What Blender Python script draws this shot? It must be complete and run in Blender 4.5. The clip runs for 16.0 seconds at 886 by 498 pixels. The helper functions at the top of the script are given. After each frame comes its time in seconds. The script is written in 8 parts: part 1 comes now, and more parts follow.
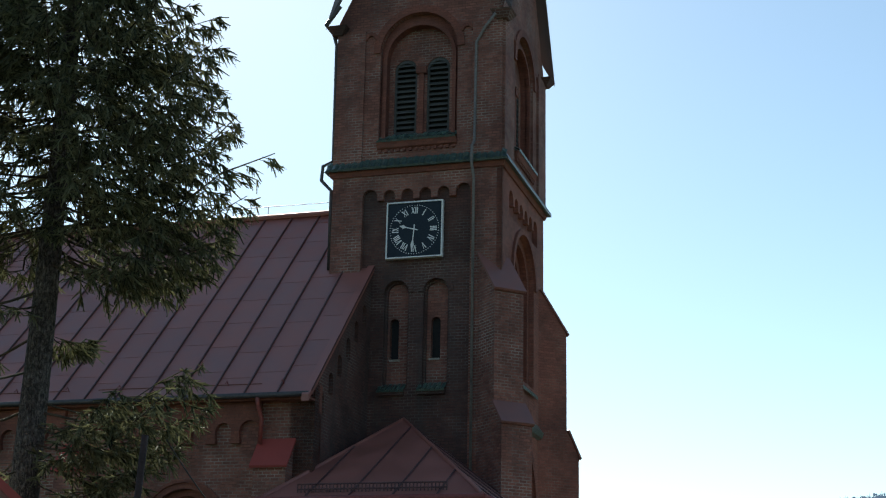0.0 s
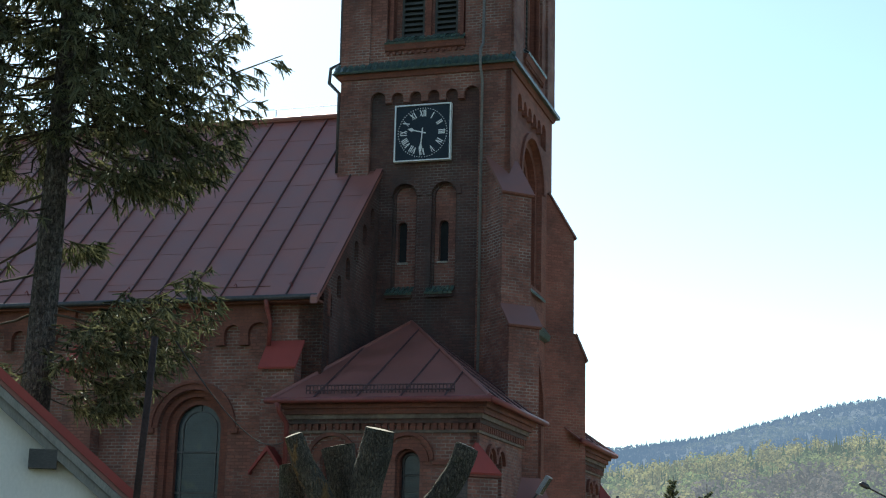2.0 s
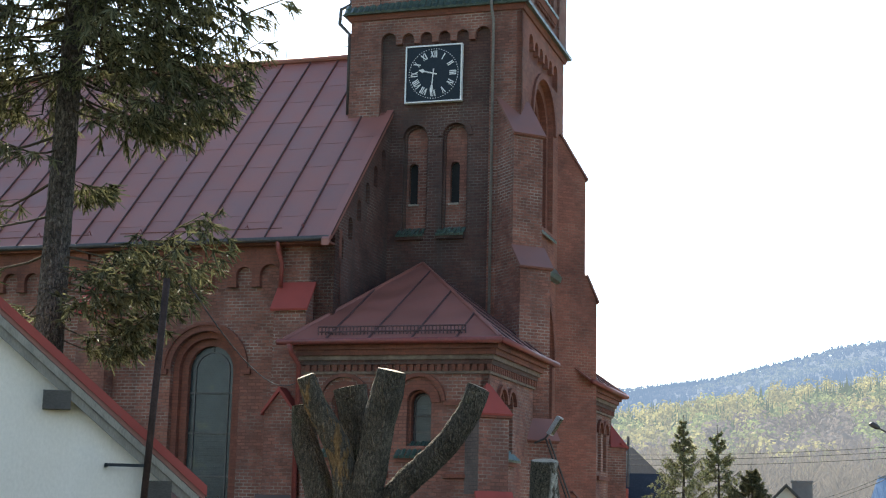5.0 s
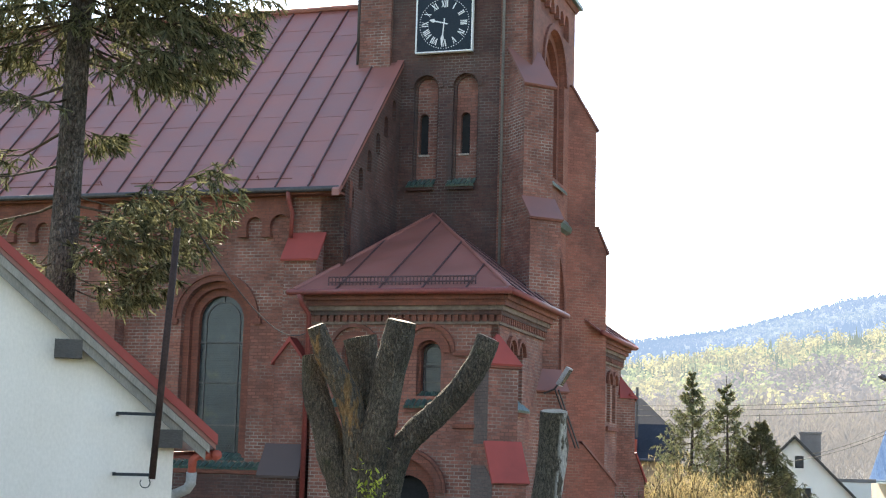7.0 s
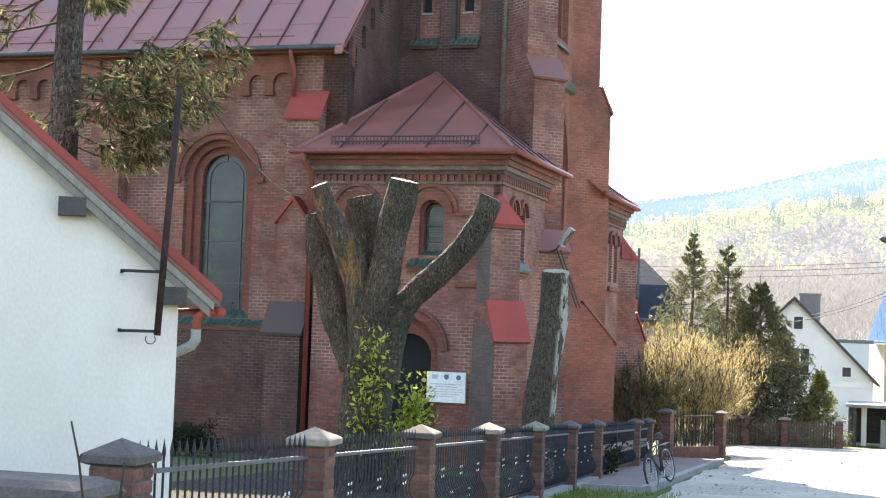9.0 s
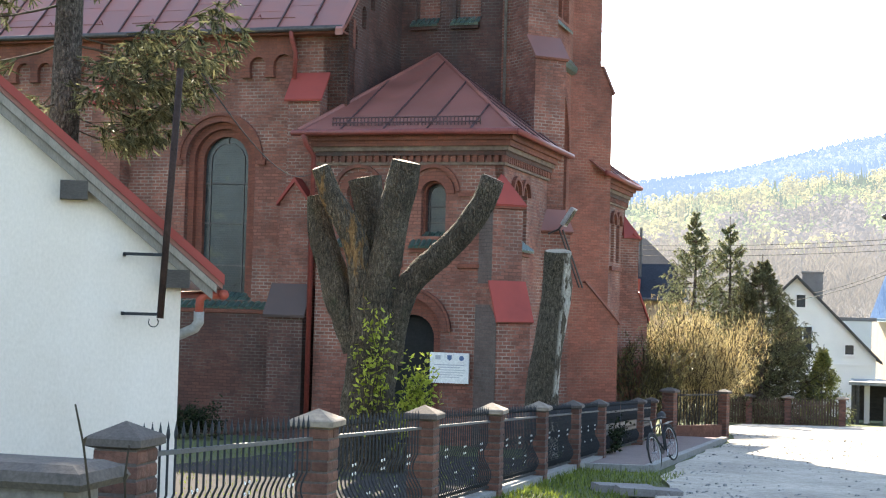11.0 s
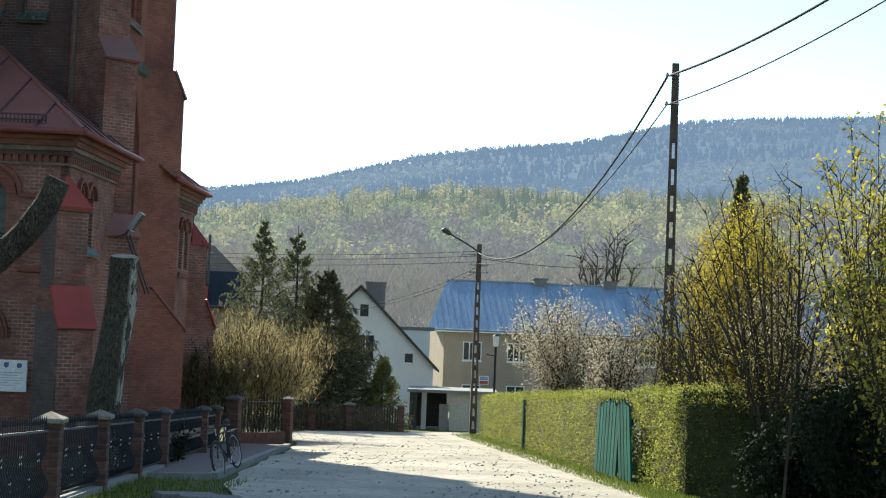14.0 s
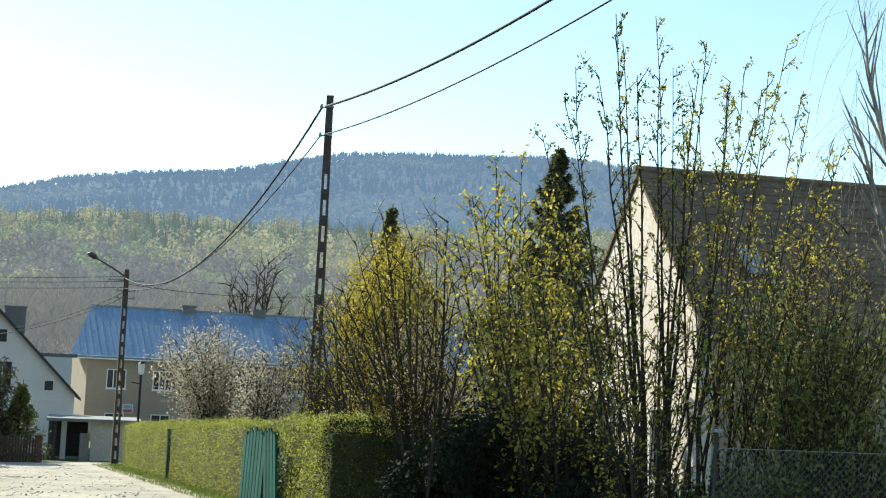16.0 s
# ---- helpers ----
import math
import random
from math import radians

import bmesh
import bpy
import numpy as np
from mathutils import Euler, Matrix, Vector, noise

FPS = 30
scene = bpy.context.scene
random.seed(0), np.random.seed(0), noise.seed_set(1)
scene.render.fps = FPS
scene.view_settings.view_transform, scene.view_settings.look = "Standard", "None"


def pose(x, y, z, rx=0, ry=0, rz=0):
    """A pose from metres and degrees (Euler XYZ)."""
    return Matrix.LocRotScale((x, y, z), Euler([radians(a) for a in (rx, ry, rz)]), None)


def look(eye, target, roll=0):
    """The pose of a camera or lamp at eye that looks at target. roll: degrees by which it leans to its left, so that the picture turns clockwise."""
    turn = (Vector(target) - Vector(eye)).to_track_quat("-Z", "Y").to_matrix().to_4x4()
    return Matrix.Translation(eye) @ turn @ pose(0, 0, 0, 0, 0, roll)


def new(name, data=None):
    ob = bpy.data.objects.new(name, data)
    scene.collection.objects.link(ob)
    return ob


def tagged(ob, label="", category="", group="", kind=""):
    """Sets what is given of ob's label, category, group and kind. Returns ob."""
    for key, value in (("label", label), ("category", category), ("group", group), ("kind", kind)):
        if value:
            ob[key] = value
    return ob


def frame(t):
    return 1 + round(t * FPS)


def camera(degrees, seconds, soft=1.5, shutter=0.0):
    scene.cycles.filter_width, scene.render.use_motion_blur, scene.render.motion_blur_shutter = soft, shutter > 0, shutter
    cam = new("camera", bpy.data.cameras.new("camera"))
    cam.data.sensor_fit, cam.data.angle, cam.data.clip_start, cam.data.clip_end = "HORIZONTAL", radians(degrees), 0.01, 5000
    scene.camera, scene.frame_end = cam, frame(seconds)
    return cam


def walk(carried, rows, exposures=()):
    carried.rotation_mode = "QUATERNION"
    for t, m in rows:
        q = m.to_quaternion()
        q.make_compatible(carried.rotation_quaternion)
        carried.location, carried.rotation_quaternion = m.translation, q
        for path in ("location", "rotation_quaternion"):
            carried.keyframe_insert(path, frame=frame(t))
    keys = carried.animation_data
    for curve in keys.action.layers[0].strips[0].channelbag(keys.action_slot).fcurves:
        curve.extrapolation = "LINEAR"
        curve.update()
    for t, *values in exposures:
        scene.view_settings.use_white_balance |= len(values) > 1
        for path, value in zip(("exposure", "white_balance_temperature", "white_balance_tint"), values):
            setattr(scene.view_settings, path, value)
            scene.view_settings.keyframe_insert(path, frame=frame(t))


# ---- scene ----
EXPOSURES = [(0, 0.3, 6700, -2), (1.0, 0.48, 6650, -1), (2.0, 0.68, 6650, -3), (3.5, 1.05, 6720, -1), (6.0, 1.75, 7500, 10), (7.0, 2.05, 7500, 10), (8.0, 2.3, 7500, 10),
             (9.0, 2.52, 7500, 10), (11.5, 2.18, 7500, 10), (12.5, 1.88, 7300, 8), (13.5, 1.15, 7000, 3), (14.5, 0.84, 6700, -3), (16.0, 0.78, 6600, -4)]


def aim(yaw, pitch, roll):
    """The camera on its spot: yaw to the right of +y, pitch above the horizon, lean to the left."""
    return pose(0, 0, 1.6, 90 + pitch, 0, -yaw) @ pose(0, 0, 0, 0, 0, roll)


cam = camera(33.363, 16.0, 1.15)
walk(cam, [
    (0.0, aim(0.00, 16.23, 1.14)),
    (0.5, aim(-0.01, 14.54, 1.26)),
    (1.0, aim(-0.16, 13.56, 1.33)),
    (1.5, aim(-0.25, 12.98, 1.36)),
    (2.0, aim(-0.24, 12.48, 1.37)),
    (2.5, aim(-0.31, 11.91, 1.40)),
    (3.0, aim(-0.48, 11.42, 1.45)),
    (3.5, aim(-0.50, 11.08, 1.44)),
    (5.8, aim(-0.75, 9.52, 1.42)),
    (6.0, aim(-0.81, 9.31, 1.53)),
    (6.5, aim(-0.95, 8.90, 1.55)),
    (7.0, aim(-0.98, 8.29, 1.61)),
    (7.5, aim(-0.98, 7.26, 1.66)),
    (8.0, aim(-0.97, 5.96, 1.80)),
    (8.5, aim(-0.94, 4.53, 1.82)),
    (9.0, aim(-0.93, 2.86, 1.96)),
    (9.2, aim(-0.90, 2.32, 1.95)),
    (11.3, aim(-0.92, 2.11, 1.44)),
    (11.5, aim(-0.44, 2.11, 1.57)),
    (12.0, aim(3.68, 2.23, 1.79)),
    (12.5, aim(7.48, 2.38, 1.97)),
    (13.0, aim(10.52, 2.55, 2.09)),
    (13.5, aim(13.50, 2.71, 2.11)),
    (14.0, aim(15.61, 2.95, 2.19)),
    (14.5, aim(19.00, 3.31, 2.33)),
    (15.0, aim(22.50, 3.80, 2.54)),
    (15.5, aim(25.75, 4.27, 2.66)),
    (16.0, aim(29.05, 4.64, 2.77)),
], exposures=EXPOSURES)

# ---- sky and sun ----
SUN_AZ, SUN_EL = -12.0, 34.5
world = bpy.data.worlds.new("sky")
scene.world = world
world.use_nodes = True
wn = world.node_tree
sky = wn.nodes.new("ShaderNodeTexSky")
sky.sky_type = 'NISHITA'
sky.sun_disc = False
sky.sun_elevation = radians(SUN_EL)
sky.sun_rotation = radians(SUN_AZ)
sky.air_density, sky.dust_density, sky.ozone_density = 1.0, 0.22, 1.5
bg = wn.nodes["Background"]
bg.inputs["Strength"].default_value = 0.13
wn.links.new(sky.outputs[0], bg.inputs["Color"])
sun = new("sun", bpy.data.lights.new("sun", 'SUN'))
sun.data.energy, sun.data.angle, sun.data.color = 5.0, radians(0.53), (1.0, 0.95, 0.86)
sun.matrix_world = look((0, 0, 60), (-60 * math.sin(radians(SUN_AZ)) / math.tan(radians(SUN_EL)),
                                     -60 * math.cos(radians(SUN_AZ)) / math.tan(radians(SUN_EL)), 0))

# ---- materials ----


class Mat:
    """A small node builder round one Principled shader."""

    def __init__(self, name, rough=0.8, metal=0.0, spec=0.5):
        self.m = bpy.data.materials.new(name)
        self.m.use_nodes = True
        self.t = self.m.node_tree
        self.b = self.t.nodes["Principled BSDF"]
        self.b.inputs["Roughness"].default_value = rough
        self.b.inputs["Metallic"].default_value = metal
        self.b.inputs["Specular IOR Level"].default_value = spec

    def node(self, kind, **values):
        n = self.t.nodes.new(kind)
        for k, v in values.items():
            n.inputs[k.replace("_", " ")].default_value = v
        return n

    def link(self, a, b):
        self.t.links.new(a, b)

    def coord(self, which="Object", scale=(1, 1, 1)):
        c = self.node("ShaderNodeTexCoord")
        mp = self.node("ShaderNodeMapping")
        mp.inputs["Scale"].default_value = scale
        self.link(c.outputs[which], mp.inputs["Vector"])
        return mp.outputs["Vector"]

    def noise(self, scale, detail=4, rough=0.6, vec=None, dist=0.0):
        n = self.node("ShaderNodeTexNoise", Scale=scale, Detail=detail, Roughness=rough, Distortion=dist)
        self.link(vec if vec is not None else self.coord(), n.inputs["Vector"])
        return n.outputs["Fac"]

    def ramp(self, fac, *stops):
        r = self.node("ShaderNodeValToRGB")
        e = r.color_ramp.elements
        while len(e) < len(stops):
            e.new(0.5)
        for el, (p, c) in zip(e, stops):
            el.position = p
            el.color = (*c, 1) if isinstance(c, tuple) else (c, c, c, 1)
        self.link(fac, r.inputs[0])
        return r.outputs[0]

    def mix(self, fac, a, b, mode='MIX'):
        n = self.t.nodes.new("ShaderNodeMix")
        n.data_type, n.blend_type = 'RGBA', mode
        for sock, v in ((n.inputs[0], fac), (n.inputs[6], a), (n.inputs[7], b)):
            if isinstance(v, (int, float)):
                sock.default_value = v
            elif isinstance(v, tuple):
                sock.default_value = (*v, 1)
            else:
                self.link(v, sock)
        return n.outputs[2]

    def rand(self, island=False):
        if island:
            return self.node("ShaderNodeNewGeometry").outputs["Random Per Island"]
        return self.node("ShaderNodeObjectInfo").outputs["Random"]

    def color(self, c):
        if isinstance(c, tuple):
            self.b.inputs["Base Color"].default_value = (*c, 1)
        else:
            self.link(c, self.b.inputs["Base Color"])
        return self

    def rough(self, r):
        self.link(r, self.b.inputs["Roughness"])
        return self

    def bump(self, h, strength=0.3, distance=0.01):
        n = self.node("ShaderNodeBump", Strength=strength, Distance=distance)
        self.link(h, n.inputs["Height"])
        self.link(n.outputs[0], self.b.inputs["Normal"])
        return self


def mottled(name, dark, light, scale=3.0, fine=40.0, rough=0.8, metal=0.0, bump=0.2, dist=0.01, vec_scale=(1, 1, 1), vary=0.0, spec=0.5, fade=0.45):
    """A surface between two colours at two scales, with grain."""
    m = Mat(name, rough, metal, spec)
    v = m.coord(scale=vec_scale)
    big, small = m.noise(scale, 5, vec=v), m.noise(fine, 4, vec=v)
    c = m.ramp(big, (0.32, dark), (0.68, light))
    c = m.mix(fade, c, m.ramp(small, (0.3, tuple(x * 0.6 for x in dark)), (0.7, tuple(min(1, x * 1.15) for x in light))))
    if vary:
        c = m.mix(1.0, c, m.ramp(m.rand(), (0.0, 1 - vary), (1.0, 1 + vary * 0.4)), 'MULTIPLY')
    m.color(c)
    if bump:
        m.bump(small, bump, dist)
    return m.m


def brickwork(name, c1, c2, mortar, width=0.2, row=0.0767, soot=0.35, joint=0.010):
    """Brick courses on metre UVs, with sooty patches and repaired spots."""
    m = Mat(name, 0.88)
    uv = m.coord("UV")
    b = m.node("ShaderNodeTexBrick", Scale=1.0)
    b.inputs["Mortar Size"].default_value = joint
    b.inputs["Mortar Smooth"].default_value = 0.25
    b.inputs["Bias"].default_value = -0.1
    b.inputs["Brick Width"].default_value = width
    b.inputs["Row Height"].default_value = row
    b.inputs["Color1"].default_value = (*c1, 1)
    b.inputs["Color2"].default_value = (*c2, 1)
    pale = m.noise(0.9, 4, 0.7)
    m.link(m.mix(m.ramp(pale, (0.42, 0.0), (0.68, 1.0)), tuple(x * 0.55 for x in c1), mortar), b.inputs["Mortar"])
    m.link(uv, b.inputs["Vector"])
    patch = m.noise(0.55, 5, 0.65)
    grain = m.noise(28, 3, 0.7)
    streak = m.noise(1.1, 4, 0.6, vec=m.coord(scale=(1.6, 1.6, 0.22)))
    c = m.mix(1.0, b.outputs["Color"], m.ramp(grain, (0.25, 0.72), (0.75, 1.18)), 'MULTIPLY')
    c = m.mix(1.0, c, m.ramp(patch, (0.3, (0.50, 0.48, 0.48)), (0.52, (0.95, 0.95, 0.95)), (0.8, (1.16, 1.08, 1.02))), 'MULTIPLY')
    dirt = m.ramp(streak, (0.5, 0.0), (0.75, soot))
    c = m.mix(dirt, c, (0.045, 0.038, 0.034))
    m.color(c)
    h = m.mix(0.35, m.ramp(b.outputs["Fac"], (0.0, 1.0), (1.0, 0.0)), grain)
    m.bump(h, 0.5, 0.012)
    return m.m


BRICK = brickwork("church_brick", (0.285, 0.110, 0.076), (0.165, 0.064, 0.047), (0.38, 0.305, 0.255), joint=0.012)
BRICK_NEW = brickwork("moulded_brick", (0.235, 0.078, 0.050), (0.17, 0.055, 0.037), (0.15, 0.075, 0.055), joint=0.006, soot=0.25)
# smoother red brick of the west faces, with light bounced off the lane painted in
BRICK_WEST_LIT = brickwork("bounce_lit_red_brick", (0.30, 0.105, 0.071), (0.215, 0.078, 0.054), (0.30, 0.19, 0.14), joint=0.007, soot=0.15)
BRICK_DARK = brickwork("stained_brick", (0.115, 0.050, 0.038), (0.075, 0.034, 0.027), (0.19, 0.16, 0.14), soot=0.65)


def sheet_metal(name, base, rough=0.42, spec=0.6):
    m = Mat(name, rough, 0.0, spec)
    n, s = m.noise(1.2, 5), m.noise(22, 4)
    c = m.ramp(n, (0.3, tuple(x * 0.78 for x in base)), (0.7, tuple(x * 1.12 for x in base)))
    c = m.mix(1.0, c, m.ramp(m.rand(), (0.0, (0.90, 0.91, 0.93)), (1.0, (1.08, 1.05, 1.04))), 'MULTIPLY')
    c = m.mix(m.ramp(s, (0.62, 0.0), (0.72, 0.25)), c, (0.12, 0.09, 0.085))
    m.color(c)
    m.rough(m.ramp(n, (0.3, rough - 0.06), (0.7, rough + 0.16)))
    return m.bump(m.noise(3.0, 3), 0.12, 0.02).m


ROOF = sheet_metal("roof_sheet_paint", (0.265, 0.092, 0.070), 0.42)
CAP_SHEET = sheet_metal("brown_red_sheet", (0.22, 0.085, 0.066), 0.55)
RED_METAL = sheet_metal("red_painted_sheet", (0.30, 0.058, 0.047), 0.6, 0.25)
SLATE_METAL = sheet_metal("brown_painted_sheet", (0.075, 0.05, 0.045), 0.75)
LOUVRE = mottled("louvre_board", (0.032, 0.032, 0.03), (0.085, 0.083, 0.076), 2, 30, 0.8)
# near-black colour for sheets that paint the shade inside openings
DARK = mottled("painted_interior_shade", (0.01, 0.01, 0.011), (0.02, 0.02, 0.02), 2, 20, 0.95, bump=0)
GUTTER = mottled("gutter_metal", (0.05, 0.045, 0.045), (0.10, 0.09, 0.09), 2, 20, 0.5, 0.4)
RED_PIPE = mottled("red_pipe_paint", (0.15, 0.03, 0.025), (0.25, 0.05, 0.04), 2, 20, 0.5)
GREY_PIPE = mottled("weathered_zinc", (0.20, 0.19, 0.18), (0.36, 0.34, 0.32), 2, 20, 0.6)
TOWER_PIPE = mottled("dull_brown_zinc", (0.10, 0.085, 0.078), (0.21, 0.19, 0.17), 2, 20, 0.6)
# dark brown of the snow guard; on the seams it paints their shadow line
SEAM = mottled("dark_seam_brown", (0.05, 0.022, 0.022), (0.10, 0.045, 0.042), 2, 20, 0.6)
GREEN_TILE = mottled("green_glazed_tile", (0.018, 0.045, 0.038), (0.085, 0.135, 0.115), 6, 40, 0.3, vary=0.5)
STONE = mottled("weathered_stone", (0.20, 0.17, 0.14), (0.38, 0.34, 0.29), 3, 30, 0.9)
DIAL = mottled("clock_dial_enamel", (0.010, 0.016, 0.025), (0.018, 0.028, 0.040), 2, 30, 0.55, bump=0.05, spec=0.2)
WHITE = mottled("white_paint", (0.70, 0.70, 0.69), (0.82, 0.82, 0.80), 3, 30, 0.6, bump=0.05)
PLASTER = mottled("white_limewash", (0.74, 0.69, 0.635), (0.85, 0.80, 0.75), 0.45, 55, 0.9, bump=0.12, fade=0.12)
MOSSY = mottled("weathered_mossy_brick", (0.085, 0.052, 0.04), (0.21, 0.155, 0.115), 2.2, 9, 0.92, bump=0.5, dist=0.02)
CEMENT_DARK = brickwork("cement_smeared_brick", (0.15, 0.105, 0.092), (0.115, 0.082, 0.072), (0.17, 0.145, 0.13), soot=0.3)
CEMENT = mottled("grey_cement_render", (0.15, 0.135, 0.13), (0.24, 0.22, 0.21), 1.5, 30, 0.95)


def leaded():
    m = Mat("leaded_glass", 0.16, 0.0, 0.5)
    v = m.coord("UV")
    n = m.noise(1.3, 3, vec=v)
    quarry = m.node("ShaderNodeTexBrick", Scale=1.0)
    quarry.inputs["Mortar Size"].default_value = 0.006
    quarry.inputs["Brick Width"].default_value = 0.07
    quarry.inputs["Row Height"].default_value = 0.055
    quarry.inputs["Color1"].default_value = (0.7, 0.76, 0.8, 1)
    quarry.inputs["Color2"].default_value = (1.2, 1.15, 1.05, 1)
    quarry.inputs["Mortar"].default_value = (0.35, 0.35, 0.35, 1)
    m.link(v, quarry.inputs["Vector"])
    c = m.mix(1.0, m.ramp(n, (0.35, (0.010, 0.016, 0.022)), (0.6, (0.035, 0.05, 0.058)), (0.75, (0.10, 0.10, 0.06))), quarry.outputs["Color"], 'MULTIPLY')
    m.color(c)
    m.rough(m.ramp(quarry.outputs["Fac"], (0.0, 0.18), (1.0, 0.5)))
    vor = m.node("ShaderNodeTexVoronoi", Scale=10.0)
    m.link(v, vor.inputs["Vector"])
    return m.bump(m.mix(0.5, vor.outputs["Distance"], quarry.outputs["Fac"]), 0.30, 0.01).m


LEADED = leaded()

# ---- building helpers ----
from mathutils.geometry import tessellate_polygon


class Shape:
    """Collects vertices and faces for one mesh."""

    def __init__(self):
        self.v, self.f = [], []

    def add(self, verts, faces):
        n = len(self.v)
        self.v += [tuple(p) for p in verts]
        self.f += [tuple(i + n for i in f) for f in faces]
        return self

    def box(self, x0, x1, y0, y1, z0, z1, m=None):
        p = [Vector((x, y, z)) for z in (z0, z1) for y in (y0, y1) for x in (x0, x1)]
        if m is not None:
            p = [m @ q for q in p]
        return self.add(p, [(0, 2, 3, 1), (4, 5, 7, 6), (0, 1, 5, 4), (2, 6, 7, 3), (0, 4, 6, 2), (1, 3, 7, 5)])

    def slab(self, loops, c0, c1, to3):
        """A plate with the outline loops[0] and holes loops[1:], from depth c0 to c1."""
        flat = [[Vector((a, b, 0)) for a, b in lp] for lp in loops]
        tris = tessellate_polygon(flat)
        pts = [p for lp in loops for p in lp]
        n = len(pts)
        faces = [tuple(t) for t in tris] + [tuple(i + n for i in reversed(t)) for t in tris]
        k = 0
        for lp in loops:
            for i in range(len(lp)):
                a, b = k + i, k + (i + 1) % len(lp)
                faces.append((a, b, b + n, a + n))
            k += len(lp)
        return self.add([to3(a, b, c) for c in (c0, c1) for a, b in pts], faces)

    def tube(self, pts, radii, sides=8, cap=True):
        pts = [Vector(p) for p in pts]
        if isinstance(radii, (int, float)):
            radii = [radii] * len(pts)
        rings = []
        side = None
        for i, p in enumerate(pts):
            d = (pts[min(i + 1, len(pts) - 1)] - pts[max(i - 1, 0)]).normalized()
            if side is None:
                side = d.orthogonal().normalized()
            side = (side - d * side.dot(d)).normalized()
            up = d.cross(side)
            rings.append([p + (side * math.cos(a) + up * math.sin(a)) * radii[i] for a in (2 * math.pi * k / sides for k in range(sides))])
        faces = [(i * sides + k, i * sides + (k + 1) % sides, (i + 1) * sides + (k + 1) % sides, (i + 1) * sides + k)
                 for i in range(len(pts) - 1) for k in range(sides)]
        if cap:
            faces += [tuple(range(sides))[::-1], tuple((len(pts) - 1) * sides + k for k in range(sides))]
        return self.add([q for r in rings for q in r], faces)

    def strip(self, profile, a0, a1, to3):
        """A profile of (b, c) pairs run from a0 to a1: a moulding."""
        n = len(profile)
        v = [to3(a, b, c) for a in (a0, a1) for b, c in profile]
        return self.add(v, [(i, (i + 1) % n, n + (i + 1) % n, n + i) for i in range(n)] + [tuple(range(n))[::-1], tuple(range(n, 2 * n))])

    def mesh(self, name, smooth=False, normals=True, uv=True):
        me = bpy.data.meshes.new(name)
        me.from_pydata(self.v, [], self.f)
        if normals:
            bm = bmesh.new()
            bm.from_mesh(me)
            bmesh.ops.recalc_face_normals(bm, faces=bm.faces)
            bm.to_mesh(me)
            bm.free()
        if uv:
            lay = me.uv_layers.new(name="metres").data
            for p in me.polygons:
                n = p.normal
                if abs(n.z) > 0.95:
                    t, b = Vector((1, 0, 0)), Vector((0, 1, 0))
                else:
                    t = Vector((-n.y, n.x, 0)).normalized()
                    b = n.cross(t)
                for li in p.loop_indices:
                    co = me.vertices[me.loops[li].vertex_index].co
                    lay[li].uv = (co.dot(t), co.dot(b))
        if smooth:
            me.polygons.foreach_set("use_smooth", [True] * len(me.polygons))
        return me


def put(name, shape, material, parent=None, label="", smooth=False, m=None, category="", kind="", group="", uv=True, normals=True):
    """Links a shape as one mesh object, under a thing or at top level."""
    me = shape if isinstance(shape, bpy.types.Mesh) else shape.mesh(name, smooth, normals, uv)
    if not me.materials:
        me.materials.append(material)
    ob = new(name, me)
    if parent is not None:
        ob.parent = parent
    if m is not None:
        ob.matrix_basis = m
    return tagged(ob, label, category, group, kind)


def thing(name, m, label, category, group="", kind=""):
    e = new(name)
    e.empty_display_size = 0.2
    e.matrix_basis = m
    return tagged(e, label, category, group, kind)


def arch(a0, a1, b0, spring, n=14, rise=None):
    """An opening with an arched head."""
    r, mid = (a1 - a0) / 2, (a0 + a1) / 2
    h = r if rise is None else rise
    pts = [(a0, b0), (a1, b0)]
    for i in range(n + 1):
        w = math.pi * i / n
        pts.append((mid + r * math.cos(w), spring + h * math.sin(w)))
    return pts


def rect(a0, a1, b0, b1):
    return [(a0, b0), (a1, b0), (a1, b1), (a0, b1)]


def ring(a0, a1, spring, width, b0=None, n=14):
    """An arched band round an opening; with b0 it runs down the jambs."""
    out, r, mid = [], (a1 - a0) / 2, (a0 + a1) / 2
    if b0 is not None:
        out.append((mid + r + width, b0))
    for i in range(n + 1):
        w = math.pi * i / n
        out.append((mid + (r + width) * math.cos(w), spring + (r + width) * math.sin(w)))
    if b0 is not None:
        out += [(mid - r - width, b0), (mid - r, b0)]
    for i in range(n, -1, -1):
        w = math.pi * i / n
        out.append((mid + r * math.cos(w), spring + r * math.sin(w)))
    if b0 is not None:
        out.append((mid + r, b0))
    return out


def ground_z(x, y):
    """The lane falls away from the camera, then the valley floor."""
    if y < 70:
        return 0.25 - 0.053 * max(y, -10)
    return -3.46 - 0.02 * (min(y, 140) - 70)

# ---- ground: one sheet from the lane to the ridge ----
RIDGE = [(-30, 3.2), (0, 4.3), (6.4, 4.75), (10, 5.25), (14.3, 6.25), (18.5, 6.85), (20.5, 7.0), (24.8, 7.85), (27.5, 8.0), (33.6, 8.15), (38.7, 7.5), (46, 6.6), (60, 5.0)]


def table(pairs, x):
    return float(np.interp(x, [p[0] for p in pairs], [p[1] for p in pairs]))


